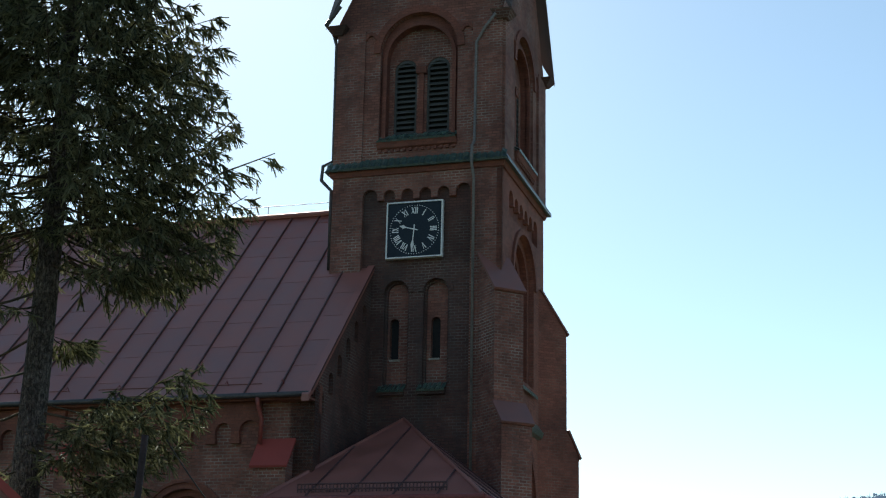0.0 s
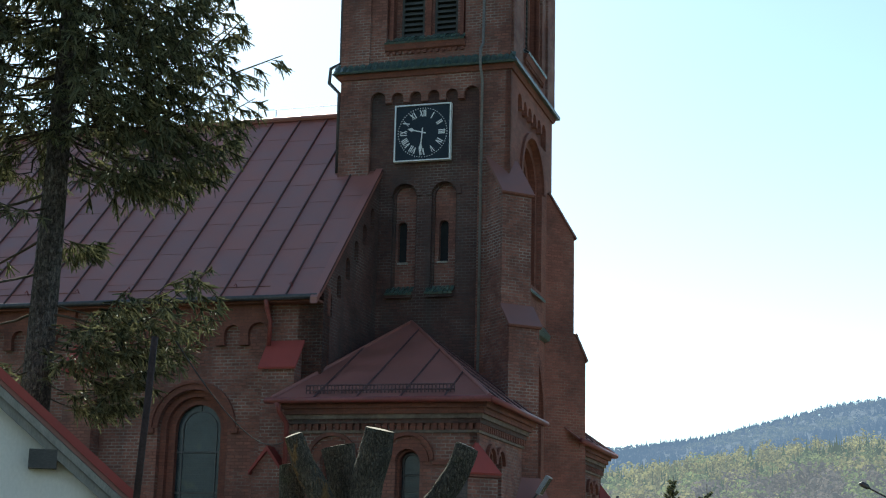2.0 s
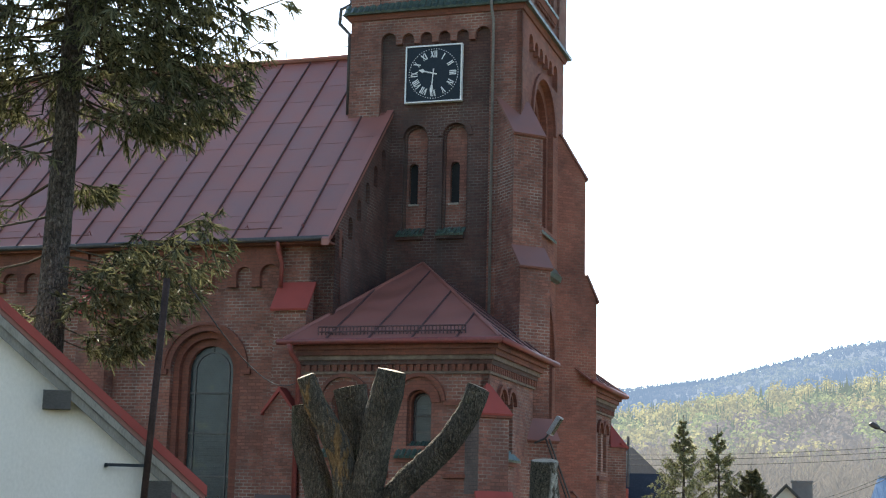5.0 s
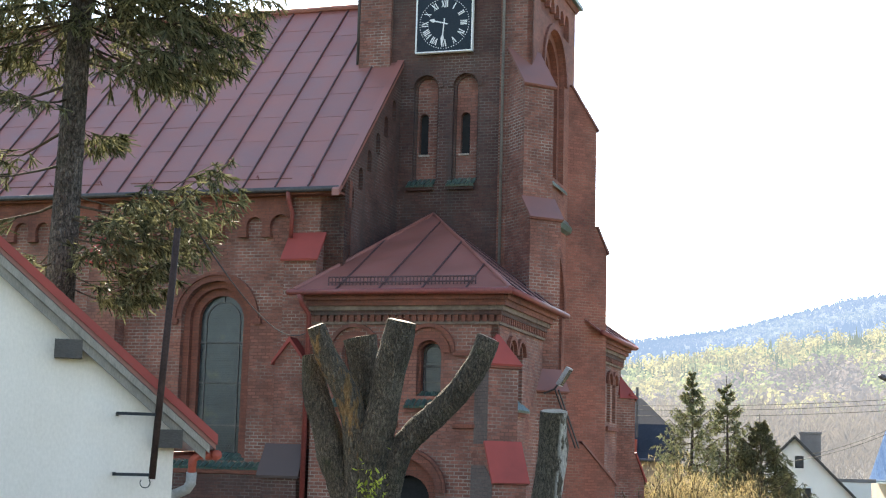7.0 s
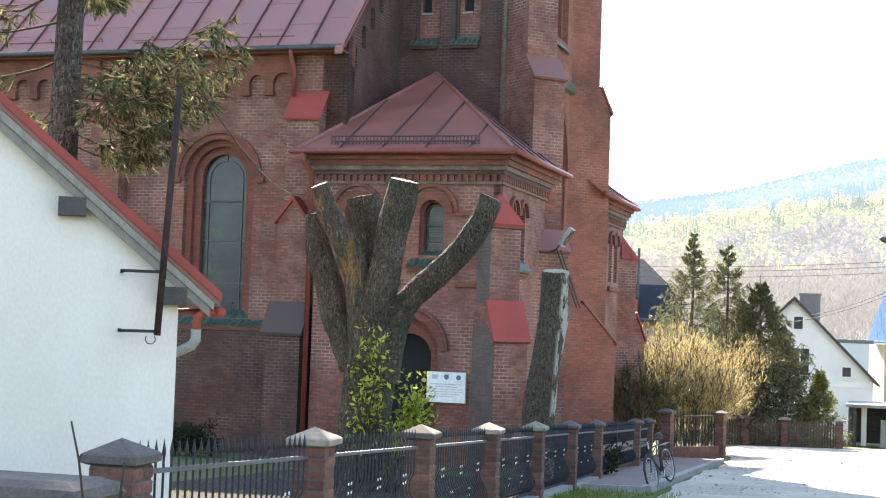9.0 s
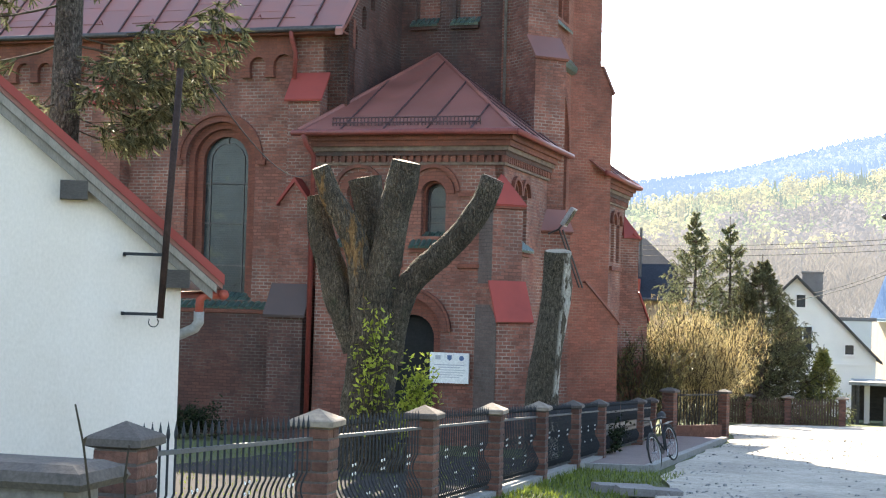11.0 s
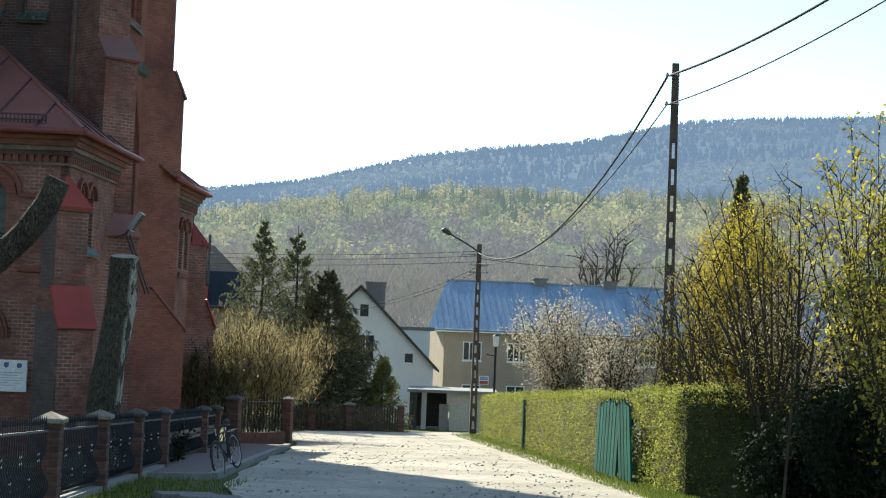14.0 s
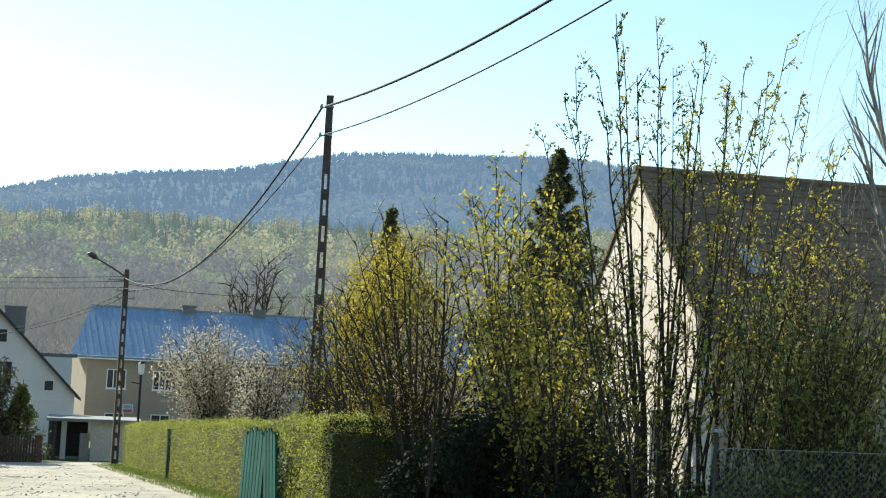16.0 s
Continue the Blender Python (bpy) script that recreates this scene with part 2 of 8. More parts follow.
def land_z(x, y):
    """Lane and yard near by, a valley, wooded slopes, and the far ridge."""
    d = math.hypot(x, y)
    if d < 130:
        z = ground_z(x, y)
        return z
    az = math.degrees(math.atan2(x, y))
    z0 = ground_z(x, min(y, 130))
    el = table(RIDGE, az) - 0.28
    near = 700 * math.tan(radians(min(4.9, el * 0.78)))
    far = 2600 * math.tan(radians(el)) + 1.6
    if d < 700:
        f = (d - 130) / 570
        z = z0 + (near - z0) * f * f * (2.2 - 1.2 * f)
    else:
        f = min((d - 700) / 1900, 1)
        z = near + (far - near) * (f * 0.25 + 0.75 * f * f * (3 - 2 * f))
        if d > 2600:
            z -= (d - 2600) * 0.25
    w = min(1, (d - 130) / 300)
    return z + w * (noise.noise(Vector((x / 160, y / 160, 0))) * 6 + noise.noise(Vector((x / 50, y / 50, 3))) * 2) * (1 if d < 2200 else 0.4)


def ground_material():
    m = Mat("meadow_and_forest_floor", 0.95)
    n, f = m.noise(0.35, 6, 0.65), m.noise(14, 5, 0.7)
    c = m.ramp(n, (0.35, (0.045, 0.055, 0.02)), (0.55, (0.085, 0.10, 0.03)), (0.75, (0.14, 0.125, 0.07)))
    c = m.mix(0.5, c, m.ramp(f, (0.3, (0.03, 0.04, 0.012)), (0.7, (0.12, 0.15, 0.04))))
    m.color(c)
    return m.bump(f, 0.6, 0.05).m


GROUND = ground_material()
s = Shape()
radii = [0.0] + [2 * 1.13 ** i for i in range(64)]
radii = [r for r in radii if r < 4200] + [4400]
NA = 180
for i, r in enumerate(radii):
    for k in range(NA):
        a = 2 * math.pi * k / NA
        x, y = r * math.sin(a), r * math.cos(a)
        s.v.append((x, y, land_z(x, y)))
for i in range(len(radii) - 1):
    for k in range(NA):
        q = (k + 1) % NA
        s.f.append((i * NA + k, i * NA + q, (i + 1) * NA + q, (i + 1) * NA + k))
# far ground
put("ground", s, GROUND, smooth=True, label="grassy ground falling away to a wooded valley", category="ground", kind="structure", normals=False, uv=False)

# ---- the church, in its own axes: x along the nave towards the west front, y across it, away from the lane ----
CHURCH = pose(0, 0, 0, 0, 0, -16.7)
church = thing("church", CHURCH, "red brick church with dark red sheet roofs and a clock tower", "church")
S2 = math.sqrt(0.5)


def front(v):
    return lambda a, b, c: (a, v - c, b)


def west(u):
    return lambda a, b, c: (u + c, a, b)


def diagonal(cx, cy, dx, dy):
    """a across, b up, c outward along the diagonal (dx, dy) from a corner."""
    return lambda a, b, c: (cx + S2 * (c * dx - a * dy), cy + S2 * (c * dy + a * dx), b)


def arcade(a0, a1, b0, spring, n, corbel, drop=0.12):
    """A panel outline whose top is a row of small arches on corbels."""
    step = (a1 - a0) / n
    pts = [(a0, b0), (a1, b0)]
    for i in range(n - 1, -1, -1):
        lo, hi = a0 + i * step + (corbel / 2 if i else 0), a0 + (i + 1) * step - (corbel / 2 if i < n - 1 else 0)
        r, mid = (hi - lo) / 2, (hi + lo) / 2
        if i < n - 1:
            pts.append((hi, spring - drop))
        for k in range(9):
            w = math.pi * k / 8
            pts.append((mid + r * math.cos(w), spring + r * math.sin(w)))
        if i:
            pts.append((lo, spring - drop))
    return pts


def skirt(s, x0, x1, y0, y1, z0, o0, z1, o1):
    """The sloping band round a rectangular shaft."""
    lo = [(x0 - o0, y0 - o0, z0), (x1 + o0, y0 - o0, z0), (x1 + o0, y1 + o0, z0), (x0 - o0, y1 + o0, z0)]
    hi = [(x0 - o1, y0 - o1, z1), (x1 + o1, y0 - o1, z1), (x1 + o1, y1 + o1, z1), (x0 - o1, y1 + o1, z1)]
    return s.add(lo + hi, [(0, 1, 5, 4), (1, 2, 6, 5), (2, 3, 7, 6), (3, 0, 4, 7), (0, 3, 2, 1), (4, 5, 6, 7)])


def tile_row(parent, a0, a1, b_lo, c_lo, b_hi, c_hi, to3, rows=2, pitch=0.16):
    """Rows of small glazed tiles on a sloping sill."""
    n = max(2, round((a1 - a0) / pitch))
    for r in range(rows):
        s = Shape()
        f0, f1 = r / rows, (r + 1.25) / rows
        for i in range(n):
            x0, x1 = a0 + (a1 - a0) * i / n + 0.006, a0 + (a1 - a0) * (i + 1) / n - 0.006
            lift = 0.012 * ((i + r) % 2)
            p = []
            for k, up in ((f0, 0.02), (min(f1, 1), 0.0)):
                b, c = b_lo + (b_hi - b_lo) * k, c_lo + (c_hi - c_lo) * k
                p += [to3(x0, b + up + lift, c + 0.01), to3((x0 + x1) / 2, b + up + lift + 0.022, c + 0.02), to3(x1, b + up + lift, c + 0.01)]
            b, c = b_lo + (b_hi - b_lo) * f0, c_lo + (c_hi - c_lo) * f0
            p += [to3(x0, b - 0.02, c), to3(x1, b - 0.02, c)]
            s.add(p, [(0, 1, 4, 3), (1, 2, 5, 4), (0, 6, 7, 2, 1)])
        tagged(put("tile_course", s, GREEN_TILE, parent, normals=False), kind="stuff")


# tower
TX0, TX1, TY0, TY1, TZ = -13.6, -8.95, 35.0, 39.85, 14.4
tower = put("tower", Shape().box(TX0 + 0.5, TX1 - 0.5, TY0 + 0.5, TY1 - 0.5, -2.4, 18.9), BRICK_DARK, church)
F, WF = front(TY0), west(TX1)
s = Shape().slab([rect(TX0, TX1, -2.4, TZ), arcade(-12.75, -9.78, 5.5, 13.80, 6, 0.17)], -0.14, 0, F)
put("wall", s, BRICK, tower)
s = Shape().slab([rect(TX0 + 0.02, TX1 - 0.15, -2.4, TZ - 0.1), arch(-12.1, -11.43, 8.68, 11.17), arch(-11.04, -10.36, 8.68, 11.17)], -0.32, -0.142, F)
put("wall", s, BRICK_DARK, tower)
s = Shape().slab([rect(TX0 + 0.05, TX1 - 0.33, 5, TZ - 0.1), arch(-11.98, -11.74, 9.45, 10.41), arch(-10.87, -10.62, 9.45, 10.41)], -0.49, -0.322, F)
put("wall", s, BRICK, tower)
# dark sheet behind the slits, painting the unlit inside
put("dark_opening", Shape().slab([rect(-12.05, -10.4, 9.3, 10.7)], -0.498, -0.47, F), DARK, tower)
for a0, a1 in ((-12.1, -11.43), (-11.04, -10.36)):
    put("arch_band", Shape().slab([ring(a0, a1, 11.17, 0.13)], -0.145, -0.10, F), BRICK_DARK, tower)
    put("arch_band", Shape().slab([ring(a0 + 0.06, a1 - 0.06, 11.17, 0.06, 8.7)], -0.33, -0.26, F), BRICK_DARK, tower)
    tile_row(tower, a0 - 0.11, a1 - 0.04, 8.57, 0.0, 8.78, -0.25, F, 2, 0.13)
    put("sill", Shape().slab([rect(a0 - 0.09, a1 - 0.06, 8.48, 8.56)], -0.2, -0.04, F), BRICK_DARK, tower)
    mid = (a0 + a1) / 2 - 0.07
    put("slit_sill", Shape().slab([rect(mid - 0.14, mid + 0.14, 9.40, 9.45)], -0.34, -0.28, F), STONE, tower)

# west side of the lower stage: tall window recess and the portal below
WM = (TY0 + TY1) / 2
s = Shape().slab([rect(TY0, TY1, -2.4, TZ), arcade(35.78, 39.07, 13.3, 13.80, 6, 0.17), arch(36.2, 38.65, 9.2, 11.95), arch(36.05, 38.8, -2.4, 5.6, rise=1.9)], -0.14, 0, WF)
put("wall", s, BRICK_WEST_LIT, tower)
s = Shape().slab([rect(TY0 + 0.15, TY1, -2.4, TZ - 0.1), arch(36.42, 38.43, 9.2, 11.95), arch(36.3, 38.55, -2.4, 5.6, rise=1.65)], -0.32, -0.142, WF)
put("wall", s, BRICK_NEW, tower)
s = Shape().slab([rect(TY0 + 0.33, TY1, -2.4, TZ - 0.1), arch(36.65, 38.2, 9.2, 11.95), arch(36.6, 38.25, -2.4, 5.4, rise=1.4)], -0.49, -0.322, WF)
put("wall", s, BRICK_NEW, tower)
put("west_window_glass", Shape().slab([rect(36.5, 38.4, 9.1, 13.2)], -0.5, -0.47, WF), LEADED, tower)
# portal recess closed by a sheet in the same painted shade
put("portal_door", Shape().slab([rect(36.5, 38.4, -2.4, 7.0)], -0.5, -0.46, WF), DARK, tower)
put("arch_band", Shape().slab([ring(36.2, 38.65, 11.95, 0.16)], 0, 0.07, WF), BRICK_NEW, tower)
tile_row(tower, 36.1, 38.75, 8.95, 0.1, 9.35, -0.3, WF, 3, 0.16)
put("string_course", Shape().strip([(7.9, 0), (7.95, 0.12), (8.08, 0.16), (8.3, 0)], 36.2, 39.2, WF), GREEN_TILE, tower)
put("arch_band", Shape().slab([arch(35.85, 39.0, 5.0, 5.6, rise=2.15)[2:] + arch(36.05, 38.8, 5.0, 5.6, rise=1.9)[:1:-1]], 0, 0.07, WF), BRICK_NEW, tower)
put("wall", Shape().box(TX0, TX0 + 0.5, TY0 + 0.5, TY1, -2.4, 18.9), BRICK, tower)
put("wall", Shape().box(TX0 + 0.5, TX1 - 0.5, TY1 - 0.5, TY1, -2.4, 18.9), BRICK, tower)

# cornice of green tiles between the stages
s = Shape()
skirt(s, TX0, TX1, TY0, TY1, TZ - 0.02, 0.05, TZ + 0.12, 0.10)
put("cornice_moulding", s, BRICK_NEW, tower)
s = Shape()
skirt(s, TX0, TX1, TY0, TY1, TZ + 0.121, 0.20, TZ + 0.40, 0.0)
put("cornice", s, GREEN_TILE, tower)
tile_row(tower, TX0 - 0.15, TX1 + 0.15, TZ + 0.13, 0.20, TZ + 0.41, 0.01, F, 2, 0.17)
tile_row(tower, TY0 - 0.15, TY1 + 0.15, TZ + 0.13, 0.20, TZ + 0.41, 0.01, WF, 2, 0.17)

# belfry
ZB, ZE, ZG = TZ + 0.3, 18.9, 23.6
for to3, a0, a1, mid in ((F, TX0, TX1, -11.28), (WF, TY0, TY1, WM)):
    lo, hi = (0.0, 0.0) if to3 is F else (0.15, 0.0)
    gable = [(a0, ZB), (a1, ZB), (a1, ZE), (mid, ZG), (a0, ZE)]
    put("belfry_wall", Shape().slab([gable, arch(mid - 1.09, mid + 1.09, 15.3, 17.88)], -0.14, 0, to3), BRICK, tower)
    inner = [(a0 + lo, ZB), (a1 - 0.15, ZB), (a1 - 0.15, ZE), (mid, ZG - 0.4), (a0 + lo, ZE)]
    put("belfry_wall", Shape().slab([inner, arch(mid - 0.92, mid + 0.92, 15.4, 17.72)], -0.33, -0.142, to3), BRICK_NEW, tower)
    inner = [(a0 + lo * 2.2, ZB), (a1 - 0.33, ZB), (a1 - 0.33, ZE), (mid, ZG - 0.8), (a0 + lo * 2.2, ZE)]
    put("belfry_wall", Shape().slab([inner, arch(mid - 0.78, mid - 0.14, 15.5, 17.45), arch(mid + 0.14, mid + 0.78, 15.5, 17.45)], -0.49, -0.332, to3), BRICK, tower)
    # dark sheet behind the louvres, painting the unlit bell chamber
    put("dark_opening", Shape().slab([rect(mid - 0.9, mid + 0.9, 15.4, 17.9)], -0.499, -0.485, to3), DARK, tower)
    put("arch_band", Shape().slab([ring(mid - 1.09, mid + 1.09, 17.88, 0.2)], 0, 0.06, to3), BRICK_NEW, tower)
    put("arch_band", Shape().slab([ring(mid - 0.92, mid + 0.92, 17.72, 0.1, 15.45)], -0.2, -0.06, to3), BRICK_NEW, tower)
    for k in (-1, 1):
        edge = a0 if k < 0 else a1
        e2 = mid + k * 1.52
        put("corner_pilaster", Shape().slab([rect(min(edge, e2), max(edge, e2), ZB + 0.02, 18.55)], 0, 0.07, to3), BRICK, tower)
        c1 = mid + k * 1.36
        put("corbel_arch", Shape().slab([ring(c1 - 0.11, c1 + 0.11, 18.3, 0.1)], 0, 0.06, to3), BRICK_NEW, tower)
        x0 = mid + k * 0.46
        put("louvre_frame", Shape().slab([arch(x0 - 0.32, x0 + 0.32, 15.5, 17.45), arch(x0 - 0.26, x0 + 0.26, 15.55, 17.42)], -0.46, -0.36, to3), LOUVRE, tower)
        slat = None
        for i in range(14):
            b = 15.62 + i * 0.15
            sl = Shape().strip([(b, -0.34), (b + 0.03, -0.34), (b + 0.13, -0.45), (b + 0.10, -0.45)], x0 - 0.26, x0 + 0.26, to3)
            put("slat", sl, LOUVRE, tower)
    put("mullion", Shape().slab([rect(mid - 0.07, mid + 0.07, 15.5, 17.5)], -0.42, -0.24, to3), BRICK_NEW, tower)
    put("mullion_capital", Shape().slab([rect(mid - 0.14, mid + 0.14, 17.3, 17.5)], -0.45, -0.2, to3), BRICK_NEW, tower)
    tile_row(tower, mid - 1.1, mid + 1.1, 15.28, 0.14, 15.58, -0.3, to3, 2, 0.15)
    put("sill", Shape().strip([(15.08, 0), (15.12, 0.07), (15.22, 0.10), (15.27, 0.12), (15.27, -0.1)], mid - 1.1, mid + 1.1, to3), BRICK_NEW, tower)
    for i in range(13):
        a = mid - 1.02 + i * 0.17
        put("dentil", Shape().slab([rect(a - 0.04, a + 0.04, 15.0, 15.08)], 0, 0.06, to3), BRICK_NEW, tower)
for cx, cy in ((TX0, TY0), (TX1, TY0), (TX1, TY1), (TX0, TY1)):
    s = Shape()
    skirt(s, cx - 0.2, cx + 0.2, cy - 0.2, cy + 0.2, 18.5, -0.06, 18.72, 0.10)
    put("corner_corbel", s, BRICK_DARK, tower)
# helm roof with four gables
top = Vector(((TX0 + TX1) / 2, WM, 2 * ZG - ZE + 0.6))
corners = [Vector((TX0 - 0.28, TY0 - 0.28, ZE - 0.12)), Vector((TX1 + 0.28, TY0 - 0.28, ZE - 0.12)), Vector((TX1 + 0.28, TY1 + 0.28, ZE - 0.12)), Vector((TX0 - 0.28, TY1 + 0.28, ZE - 0.12))]
apexes = [Vector(((TX0 + TX1) / 2, TY0 - 0.28, ZG + 0.2)), Vector((TX1 + 0.28, WM, ZG + 0.2)), Vector(((TX0 + TX1) / 2, TY1 + 0.28, ZG + 0.2)), Vector((TX0 - 0.28, WM, ZG + 0.2))]
for i in range(4):
    c, a, b = corners[i], apexes[i], apexes[i - 1]
    dn = Vector((0, 0, -0.16))
    v = [c, a, top, b] + [p + dn for p in (c, a, top, b)]
    put("helm_roof", Shape().add(v, [(0, 1, 2, 3), (7, 6, 5, 4), (0, 4, 5, 1), (1, 5, 6, 2), (2, 6, 7, 3), (3, 7, 4, 0)]), SLATE_METAL, tower)
put("corner_gutter", Shape().tube([corners[0] + Vector((-0.1, 0.5, 0.4)), corners[0] + Vector((0, 0, -0.02)), corners[0] + Vector((0.4, -0.02, 0.5))], 0.06), GUTTER, tower)
# downpipes
s = Shape().tube([(-9.1, 34.75, 18.6), (-9.4, 34.86, 18.3), (-9.66, 34.92, 17.9), (-9.68, 34.92, 15.1), (-9.69, 34.72, 14.9), (-9.69, 34.72, 14.4), (-9.68, 34.9, 14.1), (-9.66, 34.9, 4.5)], 0.04)
put("downpipe", s, TOWER_PIPE, tower, smooth=True)
s = Shape().tube([(-13.78, 34.95, 18.7), (-13.7, 35.1, 18.3), (-13.68, 35.15, 14.95), (-13.95, 35.1, 14.8), (-13.98, 35.1, 14.4), (-13.7, 35.15, 14.1), (-13.68, 35.15, 11.9)], 0.05)
put("downpipe", s, GUTTER, tower, smooth=True)


# diagonal buttresses of the tower
def buttress(cx, cy, dx, dy, stages, body=BRICK, cap=CAP_SHEET, side=None):
    """Stages from the ground up: (outward, half width, top of face, top of cap, outward at the cap's top)."""
    base = -2.4
    b = None
    to3 = diagonal(cx, cy, dx, dy)
    prof = lambda a, q, c: to3(c, q, a)
    for out, w, z1, z2, back in stages:
        s = Shape().slab([[(-0.7, base), (out, base), (out, z1), (back, z2), (-0.7, z2)]], -w, w, prof)
        if b is None:
            b = put("buttress", s, body, church)
        else:
            put("buttress_stage", s, body, b)
        k = Vector((out - back, z1 - z2)).normalized()
        nx, nz = -k.y, k.x
        o, t = Vector((out, z1)) + k * 0.07, Vector((back, z2)) - k * 0.05
        q = [(o.x, o.y), (o.x + nx * 0.05, o.y + nz * 0.05), (t.x + nx * 0.05, t.y + nz * 0.05), (t.x, t.y)]
        put("buttress_cap", Shape().slab([q], -w - 0.05, w + 0.05, prof), cap, b)
        put("drip_moulding", Shape().slab([[(out, z1 - 0.09), (out + 0.05, z1 - 0.07), (out + 0.05, z1 - 0.01), (out, z1 - 0.01)]], -w - 0.03, w + 0.03, prof), BRICK_NEW, b)
        base = z1 - 0.3
    return b


buttress(TX1, TY0, 1, -1, [(1.12, 0.46, 3.42, 3.86, 0.8), (0.80, 0.43, 7.60, 8.08, 0.42), (0.40, 0.42, 11.0, 12.0, -0.40)])
buttress(TX1, TY1, 1, 1, [(1.12, 0.60, 1.22, 2.26, 0.05), (0.84, 0.50, 7.55, 8.2, 0.50), (0.50, 0.42, 11.0, 12.12, -0.35)], BRICK_WEST_LIT)

# nave
NV, NX1, NX0, EZ = 31.5, -12.46, -36.0, 8.15
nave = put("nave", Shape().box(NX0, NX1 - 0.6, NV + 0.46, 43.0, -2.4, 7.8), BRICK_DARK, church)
N = front(NV)
BAY = 5.1
wins = [-15.61 - BAY * i for i in range(4)]
holes = [[arch(c - w, c + w, 1.55, 4.85) for c in wins] for w in (0.90, 0.75, 0.58)]
for (d0, d1), hs, mt in (((-0.15, 0.0), holes[0], BRICK), ((-0.30, -0.152), holes[1], BRICK_NEW), ((-0.455, -0.302), holes[2], BRICK_NEW)):
    put("wall", Shape().slab([rect(NX0, NX1, 1.3, EZ)] + hs, d0, d1, N), mt, nave)
put("plinth_wall", Shape().box(NX0, NX1, NV - 0.14, NV + 0.46, -2.4, 1.34), BRICK_DARK, nave)
put("plinth_string", Shape().strip([(1.24, 0.14), (1.26, 0.18), (1.33, 0.19), (1.36, 0.14)], NX0, NX1, N), BRICK_NEW, nave)
for c in wins:
    w = put("nave_window", Shape().slab([arch(c - 0.6, c + 0.6, 1.5, 4.85)], -0.45, -0.43, N), LEADED, nave, "tall round-headed leaded window")
    for b in (2.35, 3.35, 4.3):
        put("glazing_bar", Shape().slab([rect(c - 0.58, c + 0.58, b, b + 0.04)], -0.43, -0.40, N), GUTTER, w)
    put("glazing_bar", Shape().slab([ring(c - 0.42, c + 0.42, 4.85, 0.03, 1.55)], -0.43, -0.405, N), GUTTER, w)
    put("glazing_bar", Shape().slab([rect(c - 0.02, c + 0.02, 5.26, 5.43)], -0.43, -0.40, N), GUTTER, w)
    put("arch_band", Shape().slab([ring(c - 0.90, c + 0.90, 4.85, 0.14)], 0, 0.03, N), BRICK_NEW, nave)
    put("hood_mould", Shape().slab([ring(c - 1.04, c + 1.04, 4.85, 0.07)], 0, 0.08, N), BRICK_NEW, nave)
    for k in (-1, 1):
        x = c + k * 1.08
        put("hood_stop", Shape().slab([rect(x - 0.1, x + 0.1, 4.72, 4.85)], 0, 0.09, N), BRICK_NEW, nave)
    tile_row(nave, c - 2.35, c + 1.84, 1.37, 0.18, 1.72, -0.35, N, 3, 0.17)
    s = Shape().slab([[(c - 2.40, EZ), (c - 2.40, 7.0)] + [(c + 1.85 - p[0] + c - 2.40, p[1]) for p in arcade(c - 2.40, c + 1.85, 6.9, 7.04, 7, 0.2, 0.2)[2:]] + [(c + 1.85, 7.0), (c + 1.85, EZ)]], 0, 0.13, N)
    put("arched_frieze", s, BRICK_NEW, nave)
    for i in range(1, 7):
        x = c - 2.40 + i * (4.25 / 7)
        put("corbel", Shape().slab([rect(x - 0.12, x + 0.12, 6.76, 6.85)], 0, 0.15, N), BRICK_NEW, nave)
for i in range(4):
    c = -13.34 - BAY * i
    s = Shape().slab([[(0, -2.4), (0.42, -2.4), (0.42, 6.2), (0.05, 6.75), (0, 6.75)]], c - 0.40, c + 0.40, lambda q, b, a: (a, NV - q, b))
    bt = put("nave_buttress", s, BRICK, nave)
    s = Shape().slab([[(0.50, 6.13), (0.52, 6.18), (0.02, 6.86), (0.0, 6.80)]], c - 0.46, c + 0.46, lambda q, b, a: (a, NV - q, b))
    put("buttress_cap", s, RED_METAL, bt)
    g = [(c - 0.36, -2.4), (c + 0.36, -2.4), (c + 0.36, 3.8), (c, 4.26), (c - 0.36, 3.8)]
    put("buttress_stage", Shape().slab([g], 0.4, 0.78, N), BRICK, bt)
    for k in (-1, 1):
        q = [(c, 4.25), (c + k * 0.42, 3.72), (c + k * 0.42, 3.80), (c, 4.36)]
        put("gable_coping", Shape().slab([q], 0.40, 0.86, N), RED_METAL, bt)
    s = Shape().slab([[(0.1, -2.4), (1.12, -2.4), (1.12, 1.3), (0.78, 1.86), (0.1, 1.86)]], c - 0.42, c + 0.42, lambda q, b, a: (a, NV - q, b))
    put("buttress_stage", s, BRICK_DARK, bt)
    s = Shape().slab([[(1.22, 1.20), (1.24, 1.26), (0.78, 1.96), (0.76, 1.88)]], c - 0.50, c + 0.50, lambda q, b, a: (a, NV - q, b))
    put("buttress_cap", s, SLATE_METAL, bt)
# west gable of the nave, with a rising row of small niches
G = west(NX1)
RIDGE_Y, RIDGE_Z = WM, 14.07
gz = lambda y: EZ + (y - NV) * (RIDGE_Z - EZ) / (RIDGE_Y - NV)
tri = [(NV, -2.4), (2 * RIDGE_Y - NV, -2.4), (2 * RIDGE_Y - NV, EZ), (RIDGE_Y, RIDGE_Z - 0.1), (NV, EZ)]
niches = [arch(31.78 + i * 0.55, 32.06 + i * 0.55, gz(31.78 + i * 0.55) - 0.95, gz(31.78 + i * 0.55) - 0.55, 8) for i in range(6)]
